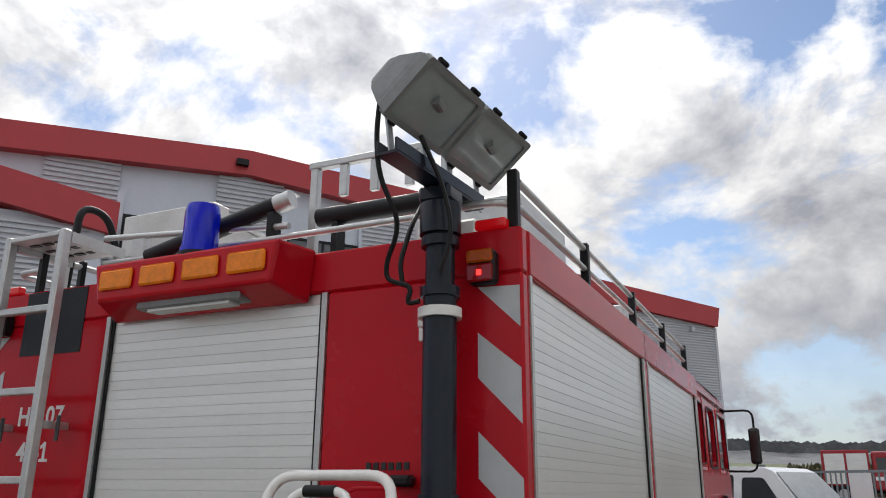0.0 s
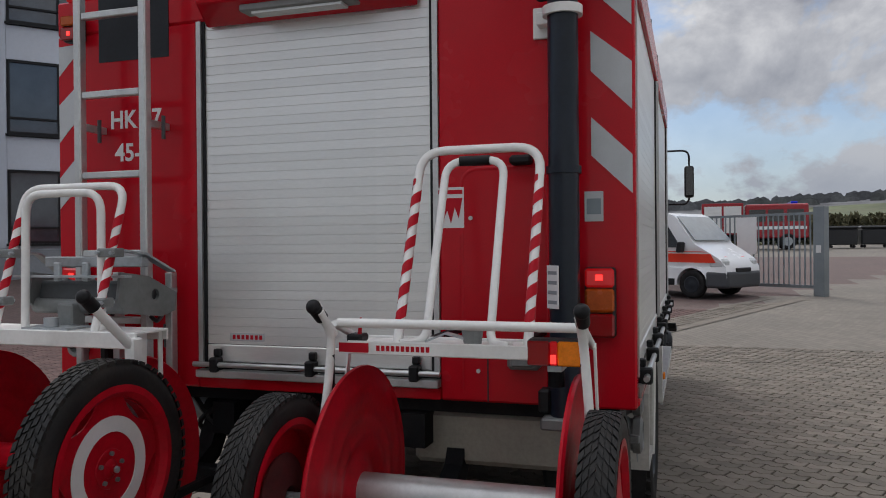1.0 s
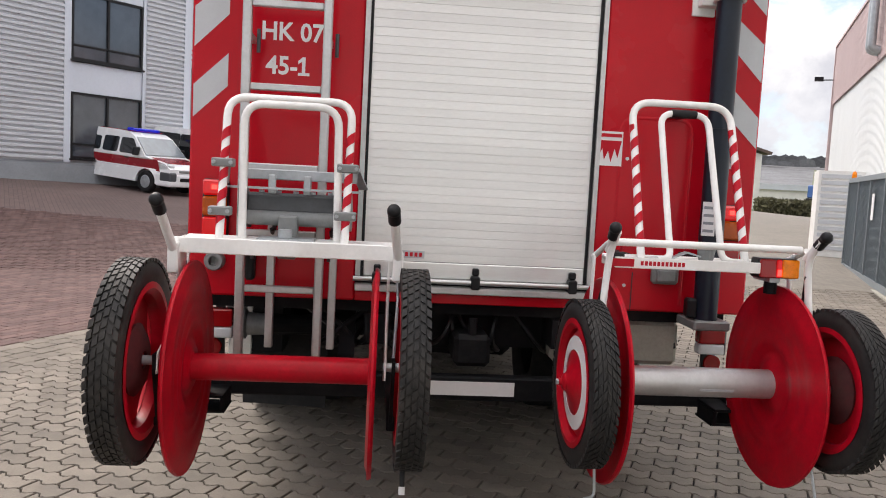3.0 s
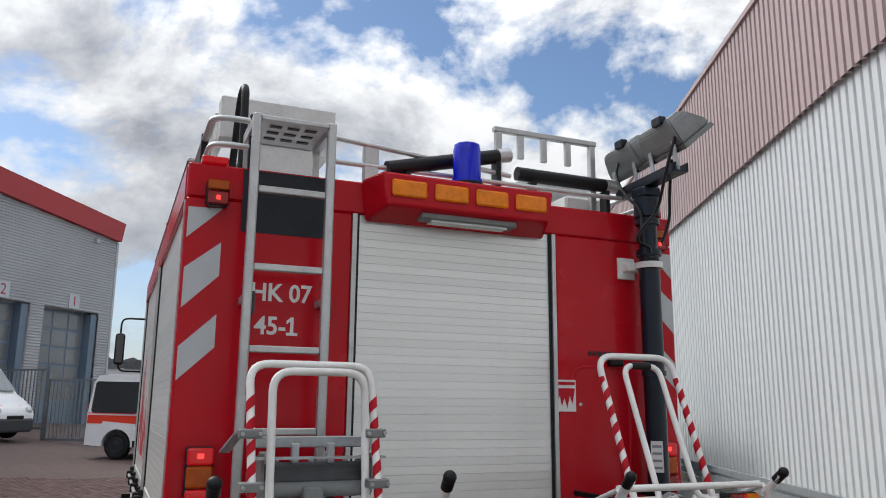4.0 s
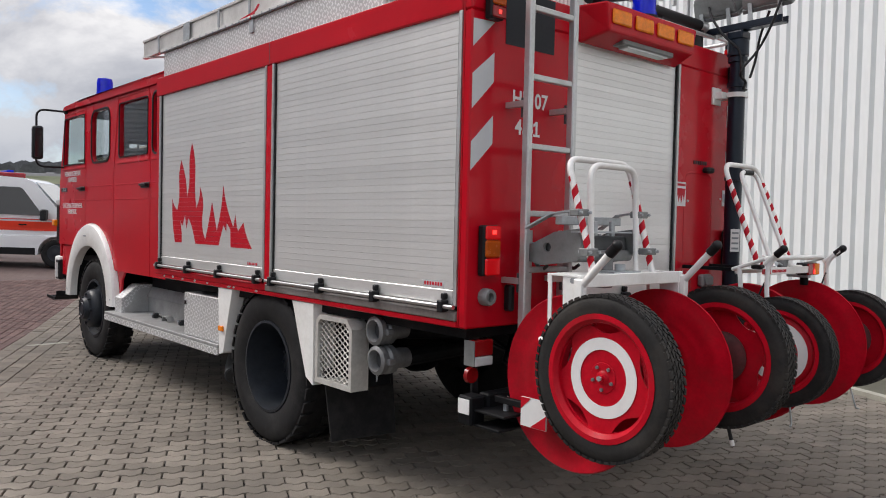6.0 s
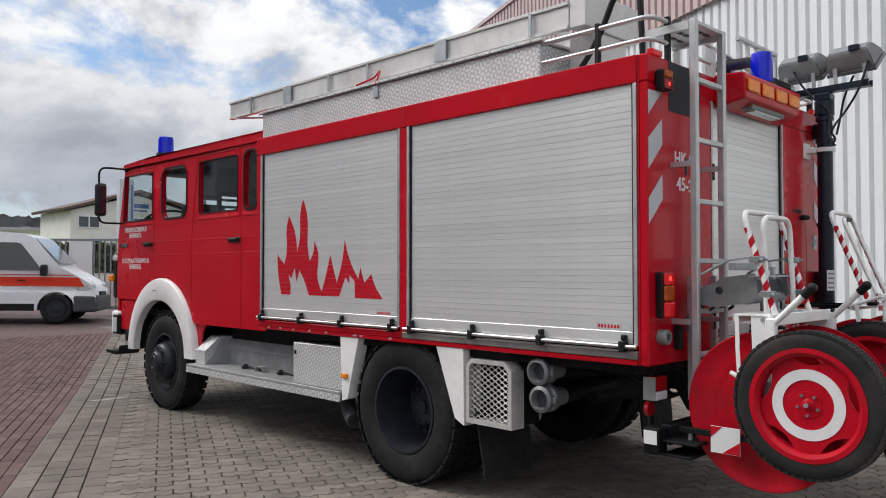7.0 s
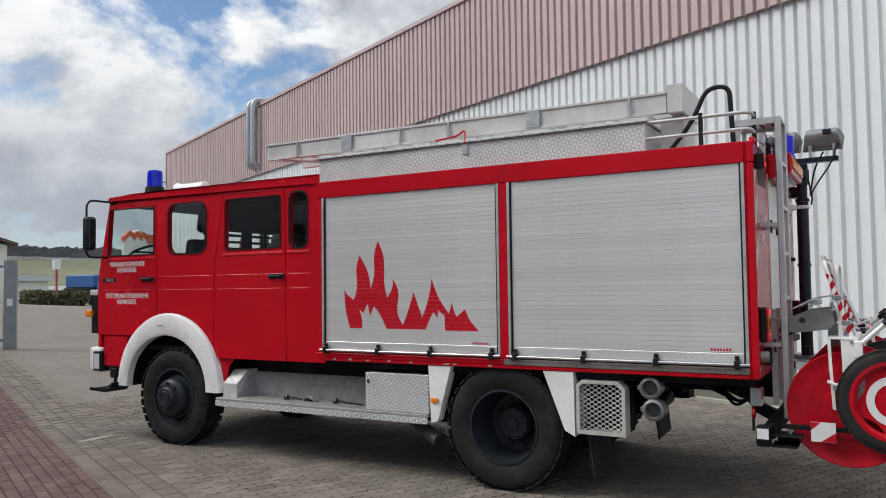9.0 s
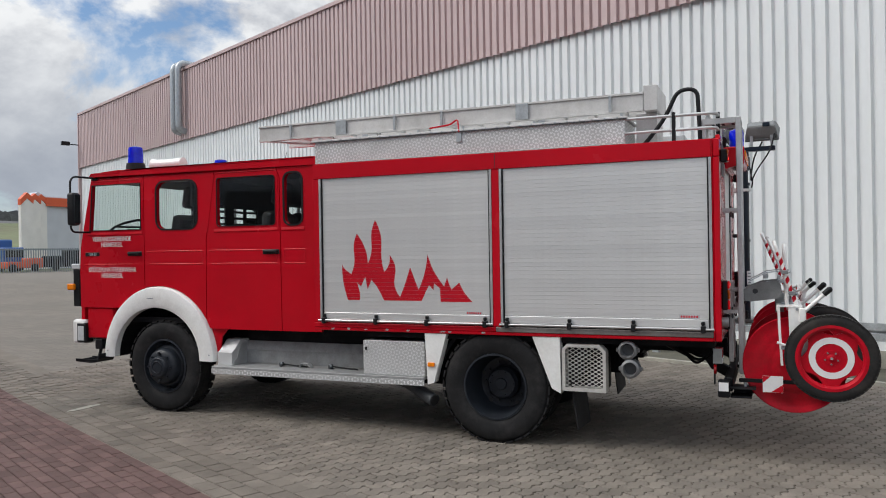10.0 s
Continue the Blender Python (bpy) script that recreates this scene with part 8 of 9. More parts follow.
def build_right_reel():
    x0, x1, y, z = 0.26, 1.195, -0.785, 0.852
    dy, dz = -0.533, 0.804
    reel = thing("hose_reel", (0.73, y, z), "red hose reel cart with bare aluminium drum, hung on the engine", "hose reel", "hose reels on the rear")
    for a, b in ((x0, 0.40), (1.13, x1)):
        part("stub_axle", rod((a, y, z), (b, y, z), 0.014, seg=14), STEEL, reel, "", True)
    reel_wheel(reel, x0 + 0.035, y, z, -1, 0.284, 0.088, True, False)
    reel_wheel(reel, x1 + 0.012, y, z, 1, 0.284, 0.088, False, False)
    part("drum_tube", rod((0.437, dy, dz), (1.097, dy, dz), 0.056, seg=28), ALU, reel, "bare aluminium drum", True)
    part("drum_seam", box(0.80, 0.93, dy - 0.057, dy - 0.050, dz - 0.022, dz - 0.014), STEEL, reel)
    for xf, s in ((0.437, -1), (1.097, 1)):
        part("flange", lathe(flange_profile(0.385, s), (xf, dy, dz), "x", 64), DULL_RED, reel, "red pressed disc", True)
    r = 0.014
    # frame: a tube above, a flat bar below
    fr = part("cross_tube", rod((0.405, -0.6270, 1.332), (1.125, -0.6270, 1.332), r, seg=14), WHITE, reel, "white cross tube", True)
    bar = part("frame_bar", box(0.43, 0.985, -0.6200, -0.6070, 1.238, 1.278, 0.003), WHITE, reel, "white flat frame bar with red bars")
    part("red_end", box(0.405, 0.50, -0.6230, -0.6205, 1.244, 1.272), FOIL_RED, bar, "red reflector")
    for k in range(11):
        xx = 0.525 + k * 0.0155
        part("bar", box(xx, xx + 0.0105, -0.6215, -0.6202, 1.250, 1.266), FOIL_RED, bar)
    part("frame_sheet", box(0.43, 0.985, -0.6065, -0.4450, 1.262, 1.268), WHITE, bar)
    part("frame_bar", box(0.43, 1.09, -0.4570, -0.4451, 1.236, 1.276, 0.003), WHITE, reel, "white flat frame bar")
    cup = part("catch", lathe([(0.004, 0.0), (0.026, 0.0), (0.034, 0.05), (0.030, 0.055), (0.02, 0.02), (0.004, 0.02)], (0.80, -0.5450, 1.268), "z", 16), LAMP_GREY, reel, "small grey catch")
    part("catch_lever", strip([(0.66, -0.5550, 1.275), (0.72, -0.5500, 1.30), (0.78, -0.5450, 1.285)], 0.03, 0.006, (0, 1, 0)), STEEL, cup)
    part("red_lever", rod((0.455, -0.5850, 1.275), (0.465, -0.5950, 1.345), 0.008, 0.004, seg=8), FOIL_RED, reel, "small red lever")
    part("lever_foot", box(0.42, 0.47, -0.6050, -0.5450, 1.27, 1.295, 0.006), BLACK, reel)
    # lamp
    lp = part("rear_lamp", box(0.975, 1.13, -0.6100, -0.5450, 1.222, 1.296, 0.006), BLACK, reel, "red and amber lamp, red lens lit")
    part("red_lens", box(0.978, 1.04, -0.6230, -0.6105, 1.225, 1.293, 0.004), LAMP_RED, lp)
    part("lit_lens", box(1.0405, 1.062, -0.6230, -0.6105, 1.225, 1.293, 0.004), LAMP_RED_ON, lp)
    part("bulb", box(1.043, 1.059, -0.6255, -0.6235, 1.232, 1.256, 0.0008), BULB_ON, lp)
    part("amber_lens", box(1.0625, 1.128, -0.6230, -0.6105, 1.225, 1.293, 0.004), AMBER, lp)
    part("lamp_holder", box(1.03, 1.07, -0.5950, -0.4650, 1.205, 1.2215), STEEL, lp)
    part("socket", rod((1.05, -0.5650, 1.16), (1.05, -0.5650, 1.2045), 0.024, seg=14), CHASSIS, lp)
    # curved end brackets from the grips down to the axle
    for x, s in ((0.398, -1), (1.138, 1)):
        e = part("end_bracket", tube(rounded([(x, -0.735, 1.375), (x, -0.655, 1.30), (x + s * 0.018, -0.66, 1.08), (x + s * 0.028, -0.79, 0.83)], 0.12, 6), 0.013, 10), WHITE, reel, "white curved end bracket", True)
        part("bracket_plate", strip([(x + s * 0.012, -0.50, 1.27), (x + s * 0.02, -0.52, 1.10), (x + s * 0.024, -0.533, 0.79)], 0.028, 0.006, (0.0, 0.9, 0.35)), WHITE, e)
        part("brace", rod((x, -0.64, 1.33), (x, -0.45, 1.262), 0.011, seg=10), WHITE, e, "", True)
        grip(reel, (x, -0.64, 1.30), (1.147 if s > 0 else 0.383, -0.755, 1.395), 0.014)
        part("brake_lever", strip([(x + s * 0.028, -0.76, 0.90), (x + s * 0.028, -0.77, 0.76), (x + s * 0.02, -0.78, 0.68)], 0.022, 0.006, (0, 1, 0)), STEEL, reel)
        part("brake_cable", tube(rounded([(x - s * 0.005, -0.66, 1.24), (x + s * 0.022, -0.60, 1.10), (x + s * 0.03, -0.70, 0.92)], 0.08, 4), 0.005, 6), BLACK, reel, "", True)
    h1 = hoop(reel, "outer_hoop", (0.557, -0.53, 1.262), (0.557, -0.285, 1.875), (0.962, -0.285, 1.875), (0.962, -0.53, 1.262), 0.015, 0.085, "white hoop with red spiral stripes", True)
    h2 = hoop(reel, "inner_hoop", (0.658, -0.56, 1.275), (0.660, -0.335, 1.832), (0.853, -0.335, 1.832), (0.856, -0.56, 1.275), 0.013, 0.06, "white inner hoop", False, ((0.59, -0.60, 1.272), (0.925, -0.60, 1.272)))
    part("black_sleeve", rod((0.705, -0.335, 1.832), (0.805, -0.335, 1.832), 0.0165, seg=12), BLACK, h2, "black rubber sleeve", True)
    for xx in (0.60, 0.915):
        part("hanger_bar", box(xx - 0.012, xx + 0.012, -0.444, -0.012, 1.24, 1.262, 0.003), CHASSIS, reel)
    for x in (0.405, 1.128):
        part("carrier_arm", box(x - 0.012, x + 0.012, y + 0.03, -0.076, 0.615, 0.645, 0.003), CHASSIS, reel, "black carrier arm")
        part("carrier_hook", plate([(y + 0.03, 0.62), (y + 0.07, 0.62), (y + 0.03, 0.88), (y - 0.03, 0.88), (y - 0.03, 0.83)], [], 0.010, lambda u, v, w: (x - 0.005 + w, u, v)), CHASSIS, reel)
    part("drop_rod", tube(rounded([(0.335, -0.80, 0.86), (0.34, -0.82, 0.62), (0.345, -0.84, 0.47), (0.305, -0.85, 0.465)], 0.02, 3), 0.005, 7), STEEL, reel, "thin bent rod")
    part("drop_rod", tube(rounded([(1.125, -0.78, 0.80), (1.118, -0.82, 0.60), (1.13, -0.86, 0.45), (1.155, -0.87, 0.445)], 0.02, 3), 0.005, 7), STEEL, reel, "thin bent rod")


build_left_reel()
build_right_reel()


# ---- vehicles in the yard ----


def arch(cx, cz, r, zb):
    """The wheel arch in a side outline, from front to rear along the sill."""
    a0 = math.asin((zb - cz) / r)
    return [(cx + r * math.cos(a0 + (math.pi - 2 * a0) * k / 10), cz + r * math.sin(a0 + (math.pi - 2 * a0) * k / 10)) for k in range(11)]


def placed(ob, m):
    ob.data.transform(m)
    return ob


def car_wheel(car, m, x, s, half, r, cover):
    w = part("wheel", lathe(tyre_profile(r, 0.21), (0, 0, 0), "x", 32, close=True), RUBBER, None, "", True)
    k = m @ Matrix.Translation((x, s * (half - 0.11), r)) @ Matrix.Rotation(radians(90) * s, 4, "Z")
    w.data.transform(k)
    attach(w, car)
    c = part("wheel_cover", lathe([(r * 0.62, 0.02), (r * 0.62, 0.085), (r * 0.55, 0.10), (r * 0.3, 0.085), (r * 0.2, 0.10), (0.004, 0.10)], (0, 0, 0), "x", 28), cover, None, "", True)
    c.data.transform(k)
    attach(c, w)


def soft_corners(points, r, n=4):
    """A closed outline with its corners rounded."""
    out = []
    for k, p in enumerate(points):
        p, a, b = Vector(p), Vector(points[k - 1]), Vector(points[(k + 1) % len(points)])
        p0 = p + (a - p).normalized() * min(r, (a - p).length * 0.45)
        p1 = p + (b - p).normalized() * min(r, (b - p).length * 0.45)
        for i in range(n + 1):
            t = i / n
            q = p0 * (1 - t) ** 2 + p * 2 * t * (1 - t) + p1 * t ** 2
            out.append((q.x, q.y))
    return out


def build_van(label, front, heading, length, height, half, wheels, outline, glass_sides, screen, paint, stripes, bar=False, command=False):
    """A van. front: where its near front wheel stands; wheels: rear and front axle along its length; outline: (along, up) from the tail round to the nose."""
    f2 = Vector(heading).normalized()
    right = Vector((f2.y, -f2.x))
    base = wheels[1] - wheels[0]
    fw = Vector(front)
    rw = fw - f2 * base
    zf, zr = ground_height(*fw), ground_height(*rw)
    fwd = Vector((f2.x, f2.y, (zf - zr) / base)).normalized()
    left = Vector((-right.x, -right.y, 0))
    up = fwd.cross(left)
    o = Vector((fw.x, fw.y, zf + 0.002)) - fwd * wheels[1] + left * (half - 0.1)
    m = Matrix((fwd, left, up)).transposed().to_4x4()
    m.translation = o
    van = thing("van", o + fwd * length / 2, label, "van", "parked vans")
    r = 0.335
    arches = arch(wheels[1], r, 0.40, 0.30) + arch(wheels[0], r, 0.40, 0.30)
    belt = 1.05

    def shape(x, y, z):
        k = 1.0 if z < belt else 1 - 0.16 * (z - belt) / (height - belt)
        return y * k * (1 - 0.17 * max(0.0, (x - length + 0.95) / 0.95) ** 2)

    def put(name, bm, mat, parent, lab="", smooth=False):
        for v in bm.verts:
            v.co.y = shape(v.co.x, v.co.y, v.co.z)
        ob = part(name, bm, mat, None, lab, smooth)
        ob.data.transform(m)
        attach(ob, parent)
        return ob
    sym = plate(outline + arches, [], 2 * half, lambda u, v, w: (u, half - w, v))
    body = put("body", sym, paint, van, "", True)
    # sides: windows, stripes
    for s in (-1, 1):
        for u0, u1, z0, z1, sl in glass_sides:
            bm = plate(soft_corners([(u0, z0), (u1 + sl, z0), (u1, z1), (u0, z1)], 0.09), [], 0.012, lambda u, v, w: (u, s * (half - 0.006 + w), v))
            put("side_window", bm, DARK_GLASS, body, "dark side window")
        for u0, u1, z0, z1, mat in stripes:
            bm = plate([(u0, z0), (u1, z0), (u1 - 0.12, z1), (u0, z1)], [], 0.006, lambda u, v, w: (u, s * (half - 0.002 + w), v))
            put("stripe", bm, mat, body, "bright stripe along the side")
        put("side_mirror", box(screen[0] - 0.35, screen[0] - 0.22, *sorted((s * (half + 0.0), s * (half + 0.22))), 1.10, 1.36, 0.03), BLACK, van, "black wing mirror")
        put("headlight", box(length - 0.42, length - 0.06, *sorted((s * (half - 0.34), s * (half - 0.02))), 0.72, 0.96, 0.06), CLEAR_LENS, body, "clear headlight")
        put("tail_light", box(-0.02, 0.06, *sorted((s * (half - 0.16), s * (half - 0.01))), 0.75, 1.35, 0.01), LAMP_RED, body, "red tail light")
        put("door_handle", box(screen[0] - 0.85, screen[0] - 0.68, *sorted((s * (half - 0.01), s * (half + 0.02))), 0.98, 1.01), BLACK, body)
        put("sill_strip", box(wheels[0] + 0.45, wheels[1] - 0.45, *sorted((s * (half - 0.01), s * (half + 0.012))), 0.30, 0.46), SNOW_WHITE if command else BLACK, body)
        for w in wheels:
            car_wheel(van, m, w, s, half, r, STEEL if command else RIM)
    # windscreen and nose
    (ax, az), (bx, bz) = (screen[0], screen[1]), (screen[2], screen[3])
    d = Vector((ax - bx, 0, az - bz)).normalized()
    n = Vector((-d.z, 0, d.x))
    if n.x < 0:
        n = -n
    bm = bmesh.new()
    vs = []
    for e in (0.004, 0.016):
        for x, z, k in ((ax, az, 0.95), (bx, bz, 0.93)):
            for s in (-1, 1):
                vs.append(bm.verts.new(Vector((x, s * half * k, z)) + n * e))
    for f in ((0, 1, 3, 2), (4, 6, 7, 5), (0, 4, 5, 1), (1, 5, 7, 3), (3, 7, 6, 2), (2, 6, 4, 0)):
        bm.faces.new([vs[i] for i in f])
    bmesh.ops.recalc_face_normals(bm, faces=bm.faces)
    put("windscreen", bm, SCREEN, body, "windscreen with a pale sky reflection in its colour")
    put("bumper", box(length - 0.50, length + 0.03, -half - 0.008, half + 0.008, 0.26, 0.66, 0.07, seg=3), SNOW_WHITE if command else BUMPER, body, "white front bumper with dark corner pads" if command else "dark grey front bumper")
    if command:
        for s in (-1, 1):
            put("corner_pad", box(length - 0.34, length + 0.045, *sorted((s * (half - 0.30), s * (half + 0.02))), 0.42, 0.70, 0.05, seg=2), BUMPER, body, "dark grey corner pad")
        put("air_intake", box(length - 0.1, length + 0.036, -0.42, 0.42, 0.42, 0.56, 0.02), BLACK, body)
        put("bonnet", plate([(3.50, 1.076), (4.13, 0.966), (4.13, 0.974), (3.50, 1.090)], [], 1.36, lambda u, v, w: (u, 0.68 - w, v)), CAR_RED, body, "red bonnet")
        put("roof_panel", box(0.45, 2.45, -0.76, 0.76, height - 0.004, height + 0.010), CAR_RED, body, "red roof panel")
    if stripes and stripes[0][4] is SIGNAL:
        for s in (-1, 1):
            put("bonnet_patch", plate([(s * 0.12, 0.0), (s * 0.55, 0.0), (s * 0.50, 0.14), (s * 0.16, 0.10)], [], 0.006, lambda u, v, w: (length - 0.16 - 0.62 * v - 0.0, u, 0.895 + 0.80 * v + w)), SIGNAL, body, "orange-red bonnet patch")
    put("grille", box(length - 0.12, length + 0.012, -0.42, 0.42, 0.70 if command else 0.62, 0.78 if command else 0.74, 0.02), LAMP_GREY if command else BLACK, body)
    put("rear_bumper", box(-0.04, 0.14, -half + 0.02, half - 0.02, 0.30, 0.52, 0.03), BLACK, body)
    put("rear_window", box(-0.012 + 0.03, 0.05, -half * 0.8, half * 0.8, 1.12, height - 0.25, 0.0), DARK_GLASS, body)
    if bar:
        b = put("light_bar", box(bar - 0.15, bar + 0.15, -half * 0.75, half * 0.75, height - 0.02, height + 0.10, 0.03), BLUE, van, "blue light bar on the roof")
    return van


BIG_VAN = [(4.76, 0.30), (4.80, 0.50), (4.77, 0.72), (4.62, 0.90), (4.30, 1.08), (4.02, 1.22), (3.42, 1.86), (3.20, 1.94), (2.6, 1.97), (0.45, 1.97), (0.14, 1.93), (0.06, 1.78), (0.01, 1.05), (0.0, 0.30)]
BIG_GLASS = [(0.10, 1.385, 1.13, 1.92, 0.0), (1.395, 2.38, 1.13, 1.92, 0.0), (2.60, 3.16, 1.22, 1.86, 0.50)]
SMALL_VAN = [(4.30, 0.30), (4.34, 0.50), (4.32, 0.80), (4.15, 0.95), (3.55, 1.06), (3.36, 1.12), (2.78, 1.66), (2.5, 1.78), (2.0, 1.82), (0.5, 1.82), (0.2, 1.76), (0.08, 1.6), (0.02, 1.0), (0.0, 0.30)]
SMALL_GLASS = [(0.35, 1.35, 1.12, 1.56, 0.02), (1.48, 2.15, 1.12, 1.60, 0.0), (2.24, 2.76, 1.12, 1.60, 0.36)]


def build_vehicles():
    order = [(a, b * 1.07) for a, b in reversed(BIG_VAN)]
    stripes = [(0.03, 4.55, 0.86, 1.07, SIGNAL), (0.03, 4.35, 1.11, 1.13, SIGNAL)]
    build_van("white passenger van with a bright orange-red stripe", (1.46, 17.0), (0.855, -0.52), 4.8, 2.1, 0.95, (0.87, 3.96), order[:], BIG_GLASS, (4.0, 1.39, 3.44, 1.98), SNOW_WHITE, stripes)
    build_van("white van with an orange-red stripe before the workshop", (-5.1, 22.3), (0.855, -0.52), 4.8, 2.1, 0.95, (0.87, 3.96), order[:], BIG_GLASS, (4.0, 1.39, 3.44, 1.98), SNOW_WHITE, stripes)
    small = list(reversed(SMALL_VAN))
    build_van("small red and white command van with blue lights", (-7.65, 21.5), (0.855, -0.52), 4.34, 1.82, 0.88, (0.75, 3.45), small, SMALL_GLASS, (3.36, 1.14, 2.80, 1.65), SNOW_WHITE, [(0.05, 4.0, 0.70, 1.05, CAR_RED)], 2.3, True)


def build_far_truck():
    x0, x1, y0, y1 = 2.1, 8.4, 50.0, 52.4
    z = ground_height(5, 51)
    t = thing("far_fire_truck", (5.2, 51.2, z), "distant red fire truck with a silver locker body", "fire engine")
    part("chassis", box(x0 + 0.1, x1 - 0.1, y0 + 0.3, y1 - 0.3, z + 0.55, z + 0.95), CHASSIS, t)
    b = part("locker_body", box(x0, 4.6, y0, y1, z + 0.951, z + 2.95, 0.03), CAR_RED, t, "red body with silver shutters")
    for k in range(2):
        part("shutter", box(x0 + 0.15 + k * 1.18, x0 + 1.2 + k * 1.18, y0 - 0.02, y0 - 0.001, z + 1.05, z + 2.75), SLAT, b, "silver shutter")
    c = part("cab", box(4.72, x1, y0, y1, z + 0.70, z + 2.85, 0.10, None, 2), CAR_RED, t, "red crew cab")
    for a, w in ((4.95, 0.95), (6.05, 0.9), (7.15, 0.95)):
        part("cab_window", box(a, a + w, y0 - 0.015, y0 - 0.001, z + 1.75, z + 2.5), DARK_GLASS, c)
    part("windscreen", box(x1 + 0.001, x1 + 0.015, y0 + 0.15, y1 - 0.15, z + 1.6, z + 2.6), DARK_GLASS, c)
    part("white_band", box(4.8, x1 - 0.12, y0 - 0.012, y0 - 0.001, z + 1.25, z + 1.45), SNOW_WHITE, c)
    part("light_bar", box(7.4, 7.8, y0 + 0.3, y1 - 0.3, z + 2.851, z + 3.0, 0.03), BLUE, c)
    for x in (3.1, 7.2):
        for y in (y0 + 0.12, y1 - 0.12):
            w = part("wheel", lathe(tyre_profile(0.5, 0.28), (x, y, z + 0.5), "y", 24, close=True), RUBBER, t, "", True)
            part("rim", lathe([(0.28, -0.1), (0.28, 0.1), (0.004, 0.1)], (x, y, z + 0.5), "y", 20), STEEL, w)


build_vehicles()
build_far_truck()


# ---- paving, piece by piece ----


def paver_outline(L, W, gap, wave):
    """A stone with zigzag long sides; the wave repeats twice along it, so rows may shift by half."""
    g = gap / 2
    beat = [(0.0, 0.0), (0.12, 0.0), (0.34, 1.0), (0.62, 1.0), (0.84, 0.0)]
    low = []
    for k in range(2):
        for a, b in beat:
            low.append((L / 2 * (k + a), wave * b))
    low = [p for p in low if p[0] > g * 1.5]
    lo = [(g, 0.0)] + low + [(L - g, 0.0)]
    out = [(u, v + g) for u, v in lo] + [(u, v + W - g) for u, v in reversed(lo)]
    return [(u - L / 2, v - W / 2) for u, v in out]


def stone_arrays(outline, chamfer=0.0035, drop=0.004, foot=0.02):
    """Vertices and faces of one stone: flat top, chamfered edge, short sides."""
    import numpy as np
    o = np.array(outline)
    n = len(o)
    mid = o.mean(axis=0)
    ext = np.abs(o - mid).max(axis=0)
    inner = mid + (o - mid) * (1 - chamfer / ext)
    v = np.zeros((3 * n, 3))
    v[:n, :2] = inner
    v[n:2 * n, :2], v[n:2 * n, 2] = o, -drop
    v[2 * n:, :2], v[2 * n:, 2] = o, -foot
    faces = [tuple(range(n))]
    for k in range(n):
        j = (k + 1) % n
        faces.append((k, k + n, j + n, j))
        faces.append((k + n, k + 2 * n, j + 2 * n, j + n))
    return v, faces


def lay(name, label, outline, L, W, bond, mat, inside, near=None, seed=1, turn=0.0):
    """Lays stones in rows along the hall. inside(x, y, u, v): where they lie; near: where they are pieces of their own."""
    import numpy as np
    rnd = random.Random(seed)
    v0, faces0 = stone_arrays(outline)
    n = len(v0)
    me1 = bpy.data.meshes.new("paver")
    me1.from_pydata([tuple(p) for p in v0], [], faces0)
    me1.materials.append(mat)
    ang = math.atan2(HU.y, HU.x) + turn
    ca, sa = math.cos(ang), math.sin(ang)
    verts, faces, singles = [], [], []
    k = 0
    ax, ay = Vector((ca, sa)), Vector((-sa, ca))
    R = 22.0
    for row in range(int(-R / W), int(R / W)):
        for col in range(int(-R / L), int(R / L)):
            a = (col + (bond if row % 2 else 0.0)) * L
            b = row * W
            x, y = ca * a - sa * b, sa * a + ca * b + 2.0
            u, v = hall_uv(x, y)
            if not inside(x, y, u, v):
                continue
            z = ground_height(x, y) + rnd.uniform(-0.0018, 0.0018)
            if near and near(x, y):
                singles.append((x, y, z))
                continue
            tx, ty = rnd.uniform(-0.012, 0.012), rnd.uniform(-0.012, 0.012)
            p = np.empty((n, 3))
            p[:, 0] = x + ca * v0[:, 0] - sa * v0[:, 1]
            p[:, 1] = y + sa * v0[:, 0] + ca * v0[:, 1]
            p[:, 2] = z + v0[:, 2] + tx * v0[:, 0] + ty * v0[:, 1]
            verts.append(p)
            faces.extend([tuple(i + k for i in f) for f in faces0])
            k += n
    me = bpy.data.meshes.new(name)
    me.from_pydata(np.concatenate(verts).tolist(), [], faces)
    me.materials.append(mat)
    ob = new(name, me)
    tagged(ob, label, "paving", kind="structure")
    for x, y, z in singles:
        s = new("paver", me1)
        s.parent = ob
        s.matrix_basis = Matrix.Translation((x, y, z)) @ Matrix.Rotation(ang + rnd.uniform(-0.006, 0.006), 4, "Z") @ Matrix.Rotation(rnd.uniform(-0.012, 0.012), 4, "X")
    return ob


def in_grey(x, y, u, v):
    return -8.5 < x < 9.5 and -3.6 < y < 9.5 and 1.45 < v < BAND - 0.62 and x - y < 11.5


def in_band(x, y, u, v):
    return BAND - 0.62 <= v < BAND and -6 < y < 16


def in_red(x, y, u, v):
    return v >= BAND and -9.5 < x < 2.5 and y < 14.5


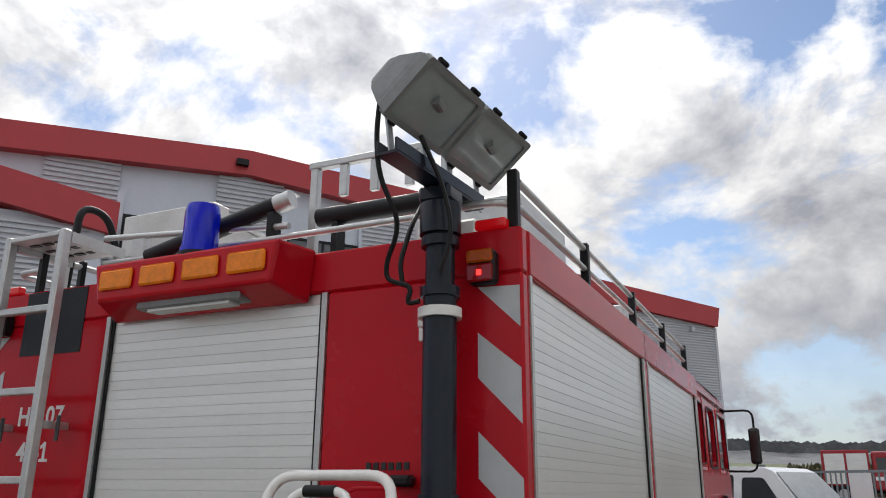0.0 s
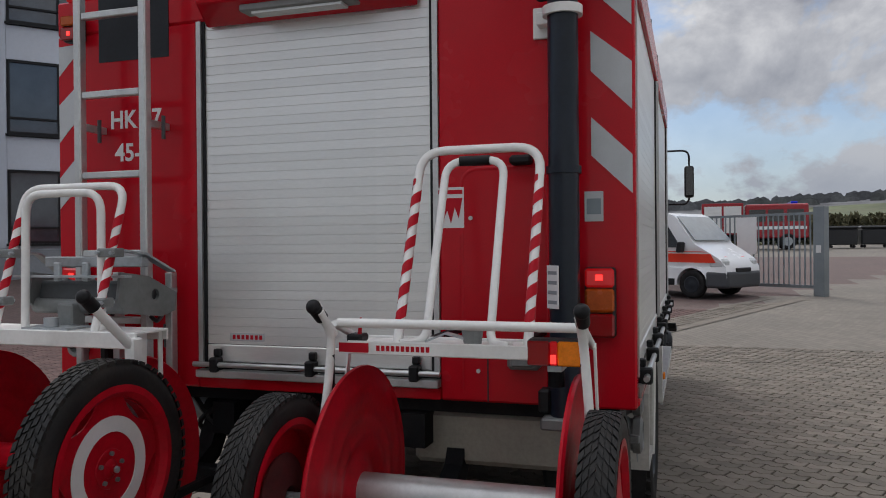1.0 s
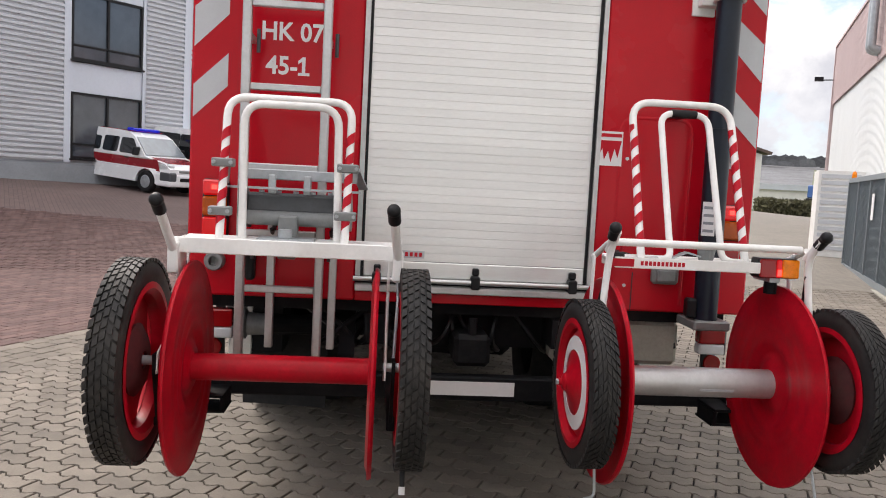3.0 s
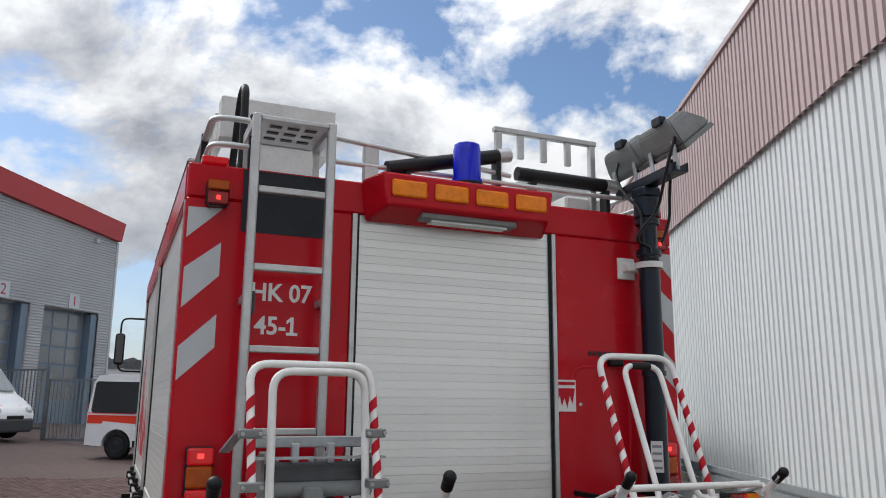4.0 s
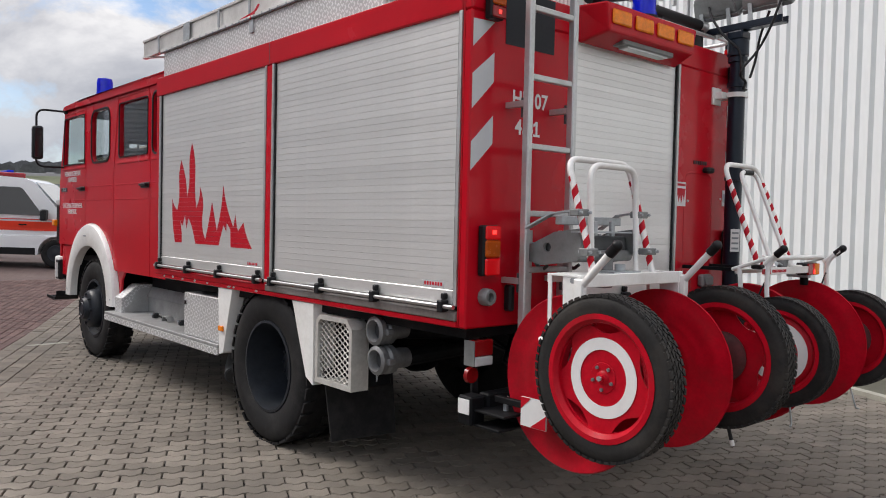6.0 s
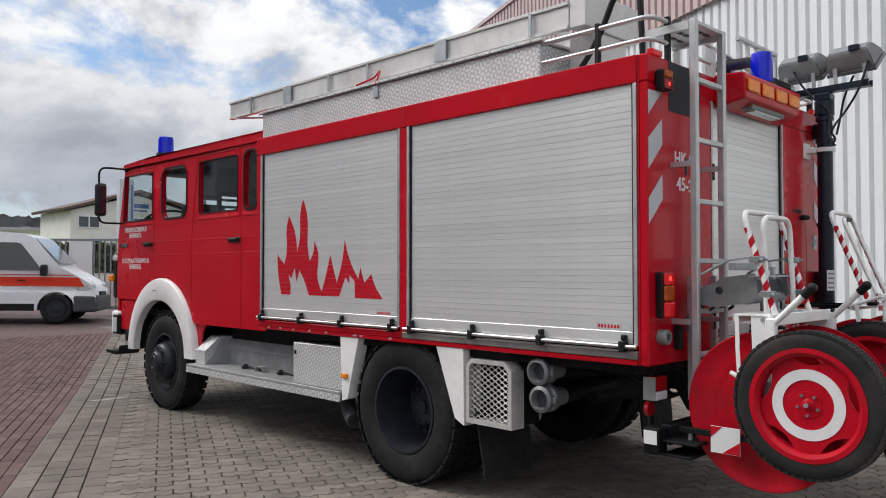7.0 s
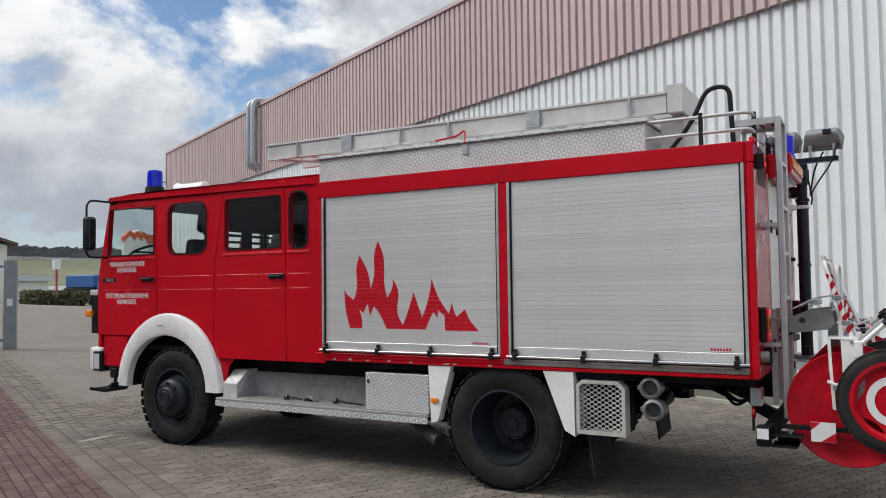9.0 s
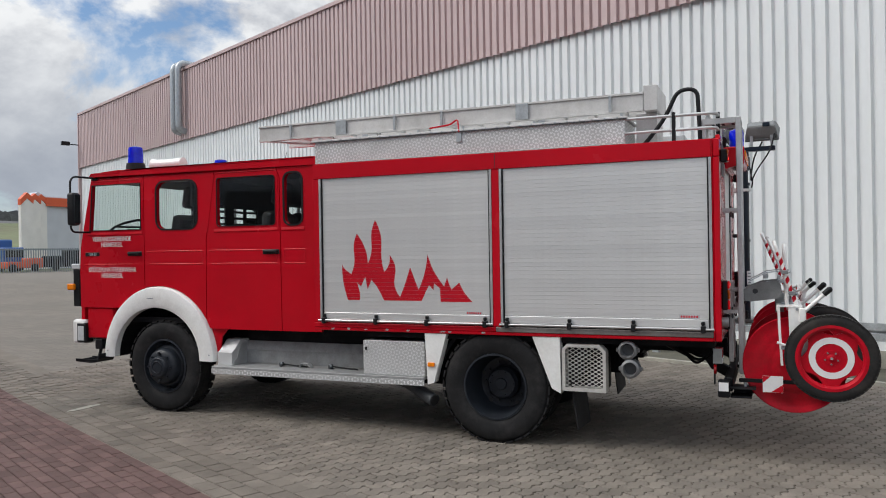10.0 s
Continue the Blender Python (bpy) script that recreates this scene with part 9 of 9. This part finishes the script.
lay("pavement", "grey interlocking wave-edged concrete pavers, dusty", paver_outline(0.225, 0.1125, 0.0095, 0.025), 0.225, 0.1125, 0.5, PAVER, in_grey,
    lambda x, y: -1.55 < x < 1.55 and -2.3 < y < -0.55, 3, radians(90))
lay("pavement_border", "grey border course of plain slabs", paver_outline(0.21, 0.155, 0.009, 0.0), 0.21, 0.155, 0.5, BAND_PAVER, in_band, None, 5)
lay("pavement_red", "dull red brick paving beyond the border course", paver_outline(0.2, 0.1, 0.007, 0.0), 0.2, 0.1, 0.5, RED_PAVER, in_red, None, 7)


def edge_strip(name, label, v0, v1, u0, u1, mat):
    """Cut pieces and mortar that close the gap beside a course."""
    bm = bmesh.new()
    prev = None
    n = 60
    for k in range(n + 1):
        u = u0 + (u1 - u0) * k / n
        row = []
        for v in (v0, v1):
            p = hall_point(u, v)
            row.append(bm.verts.new((p.x, p.y, ground_height(p.x, p.y) - 0.006)))
        if prev:
            bm.faces.new((prev[0], prev[1], row[1], row[0]))
        prev = row
    return tagged(mesh_object(name, bm, mat), label, "paving", kind="structure")


edge_strip("pavement_edge", "cut grey stones and mortar beside the border course", BAND - 0.85, BAND - 0.5, -32, -6, PAVER)
edge_strip("pavement_edge", "mortar line between border course and red paving", BAND - 0.12, BAND + 0.12, -32, -6, BAND_PAVER)


def build_ground_marks():
    x, y = 5.9, 12.9
    z = ground_height(x, y)
    mh = thing("manhole_cover", (x, y, z), "round grey manhole cover set in the yard", "manhole cover")
    part("ring", lathe([(0.33, -0.01), (0.40, -0.01), (0.40, 0.006), (0.33, 0.006)], (x, y, z), "z", 40, close=True), KERB, mh)
    part("lid", lathe([(0.004, 0.003), (0.10, 0.006), (0.322, 0.004), (0.322, -0.01)], (x, y, z), "z", 40), GATE_GREY, mh)
    rnd = random.Random(4)
    pts = [(-1.26 + (0.20 + 0.05 * rnd.random()) * math.cos(a), 6.97 + (0.045 + 0.02 * rnd.random()) * math.sin(a)) for a in (2 * math.pi * k / 18 for k in range(18))]
    part("paint_mark", plate(pts, [], 0.002, lambda u, v, w: (u, v, 0.0025 + w)), KERB, None)
    tagged(bpy.data.objects["paint_mark"], "pale worn paint mark on the border course", "paint mark", kind="structure")


build_ground_marks()
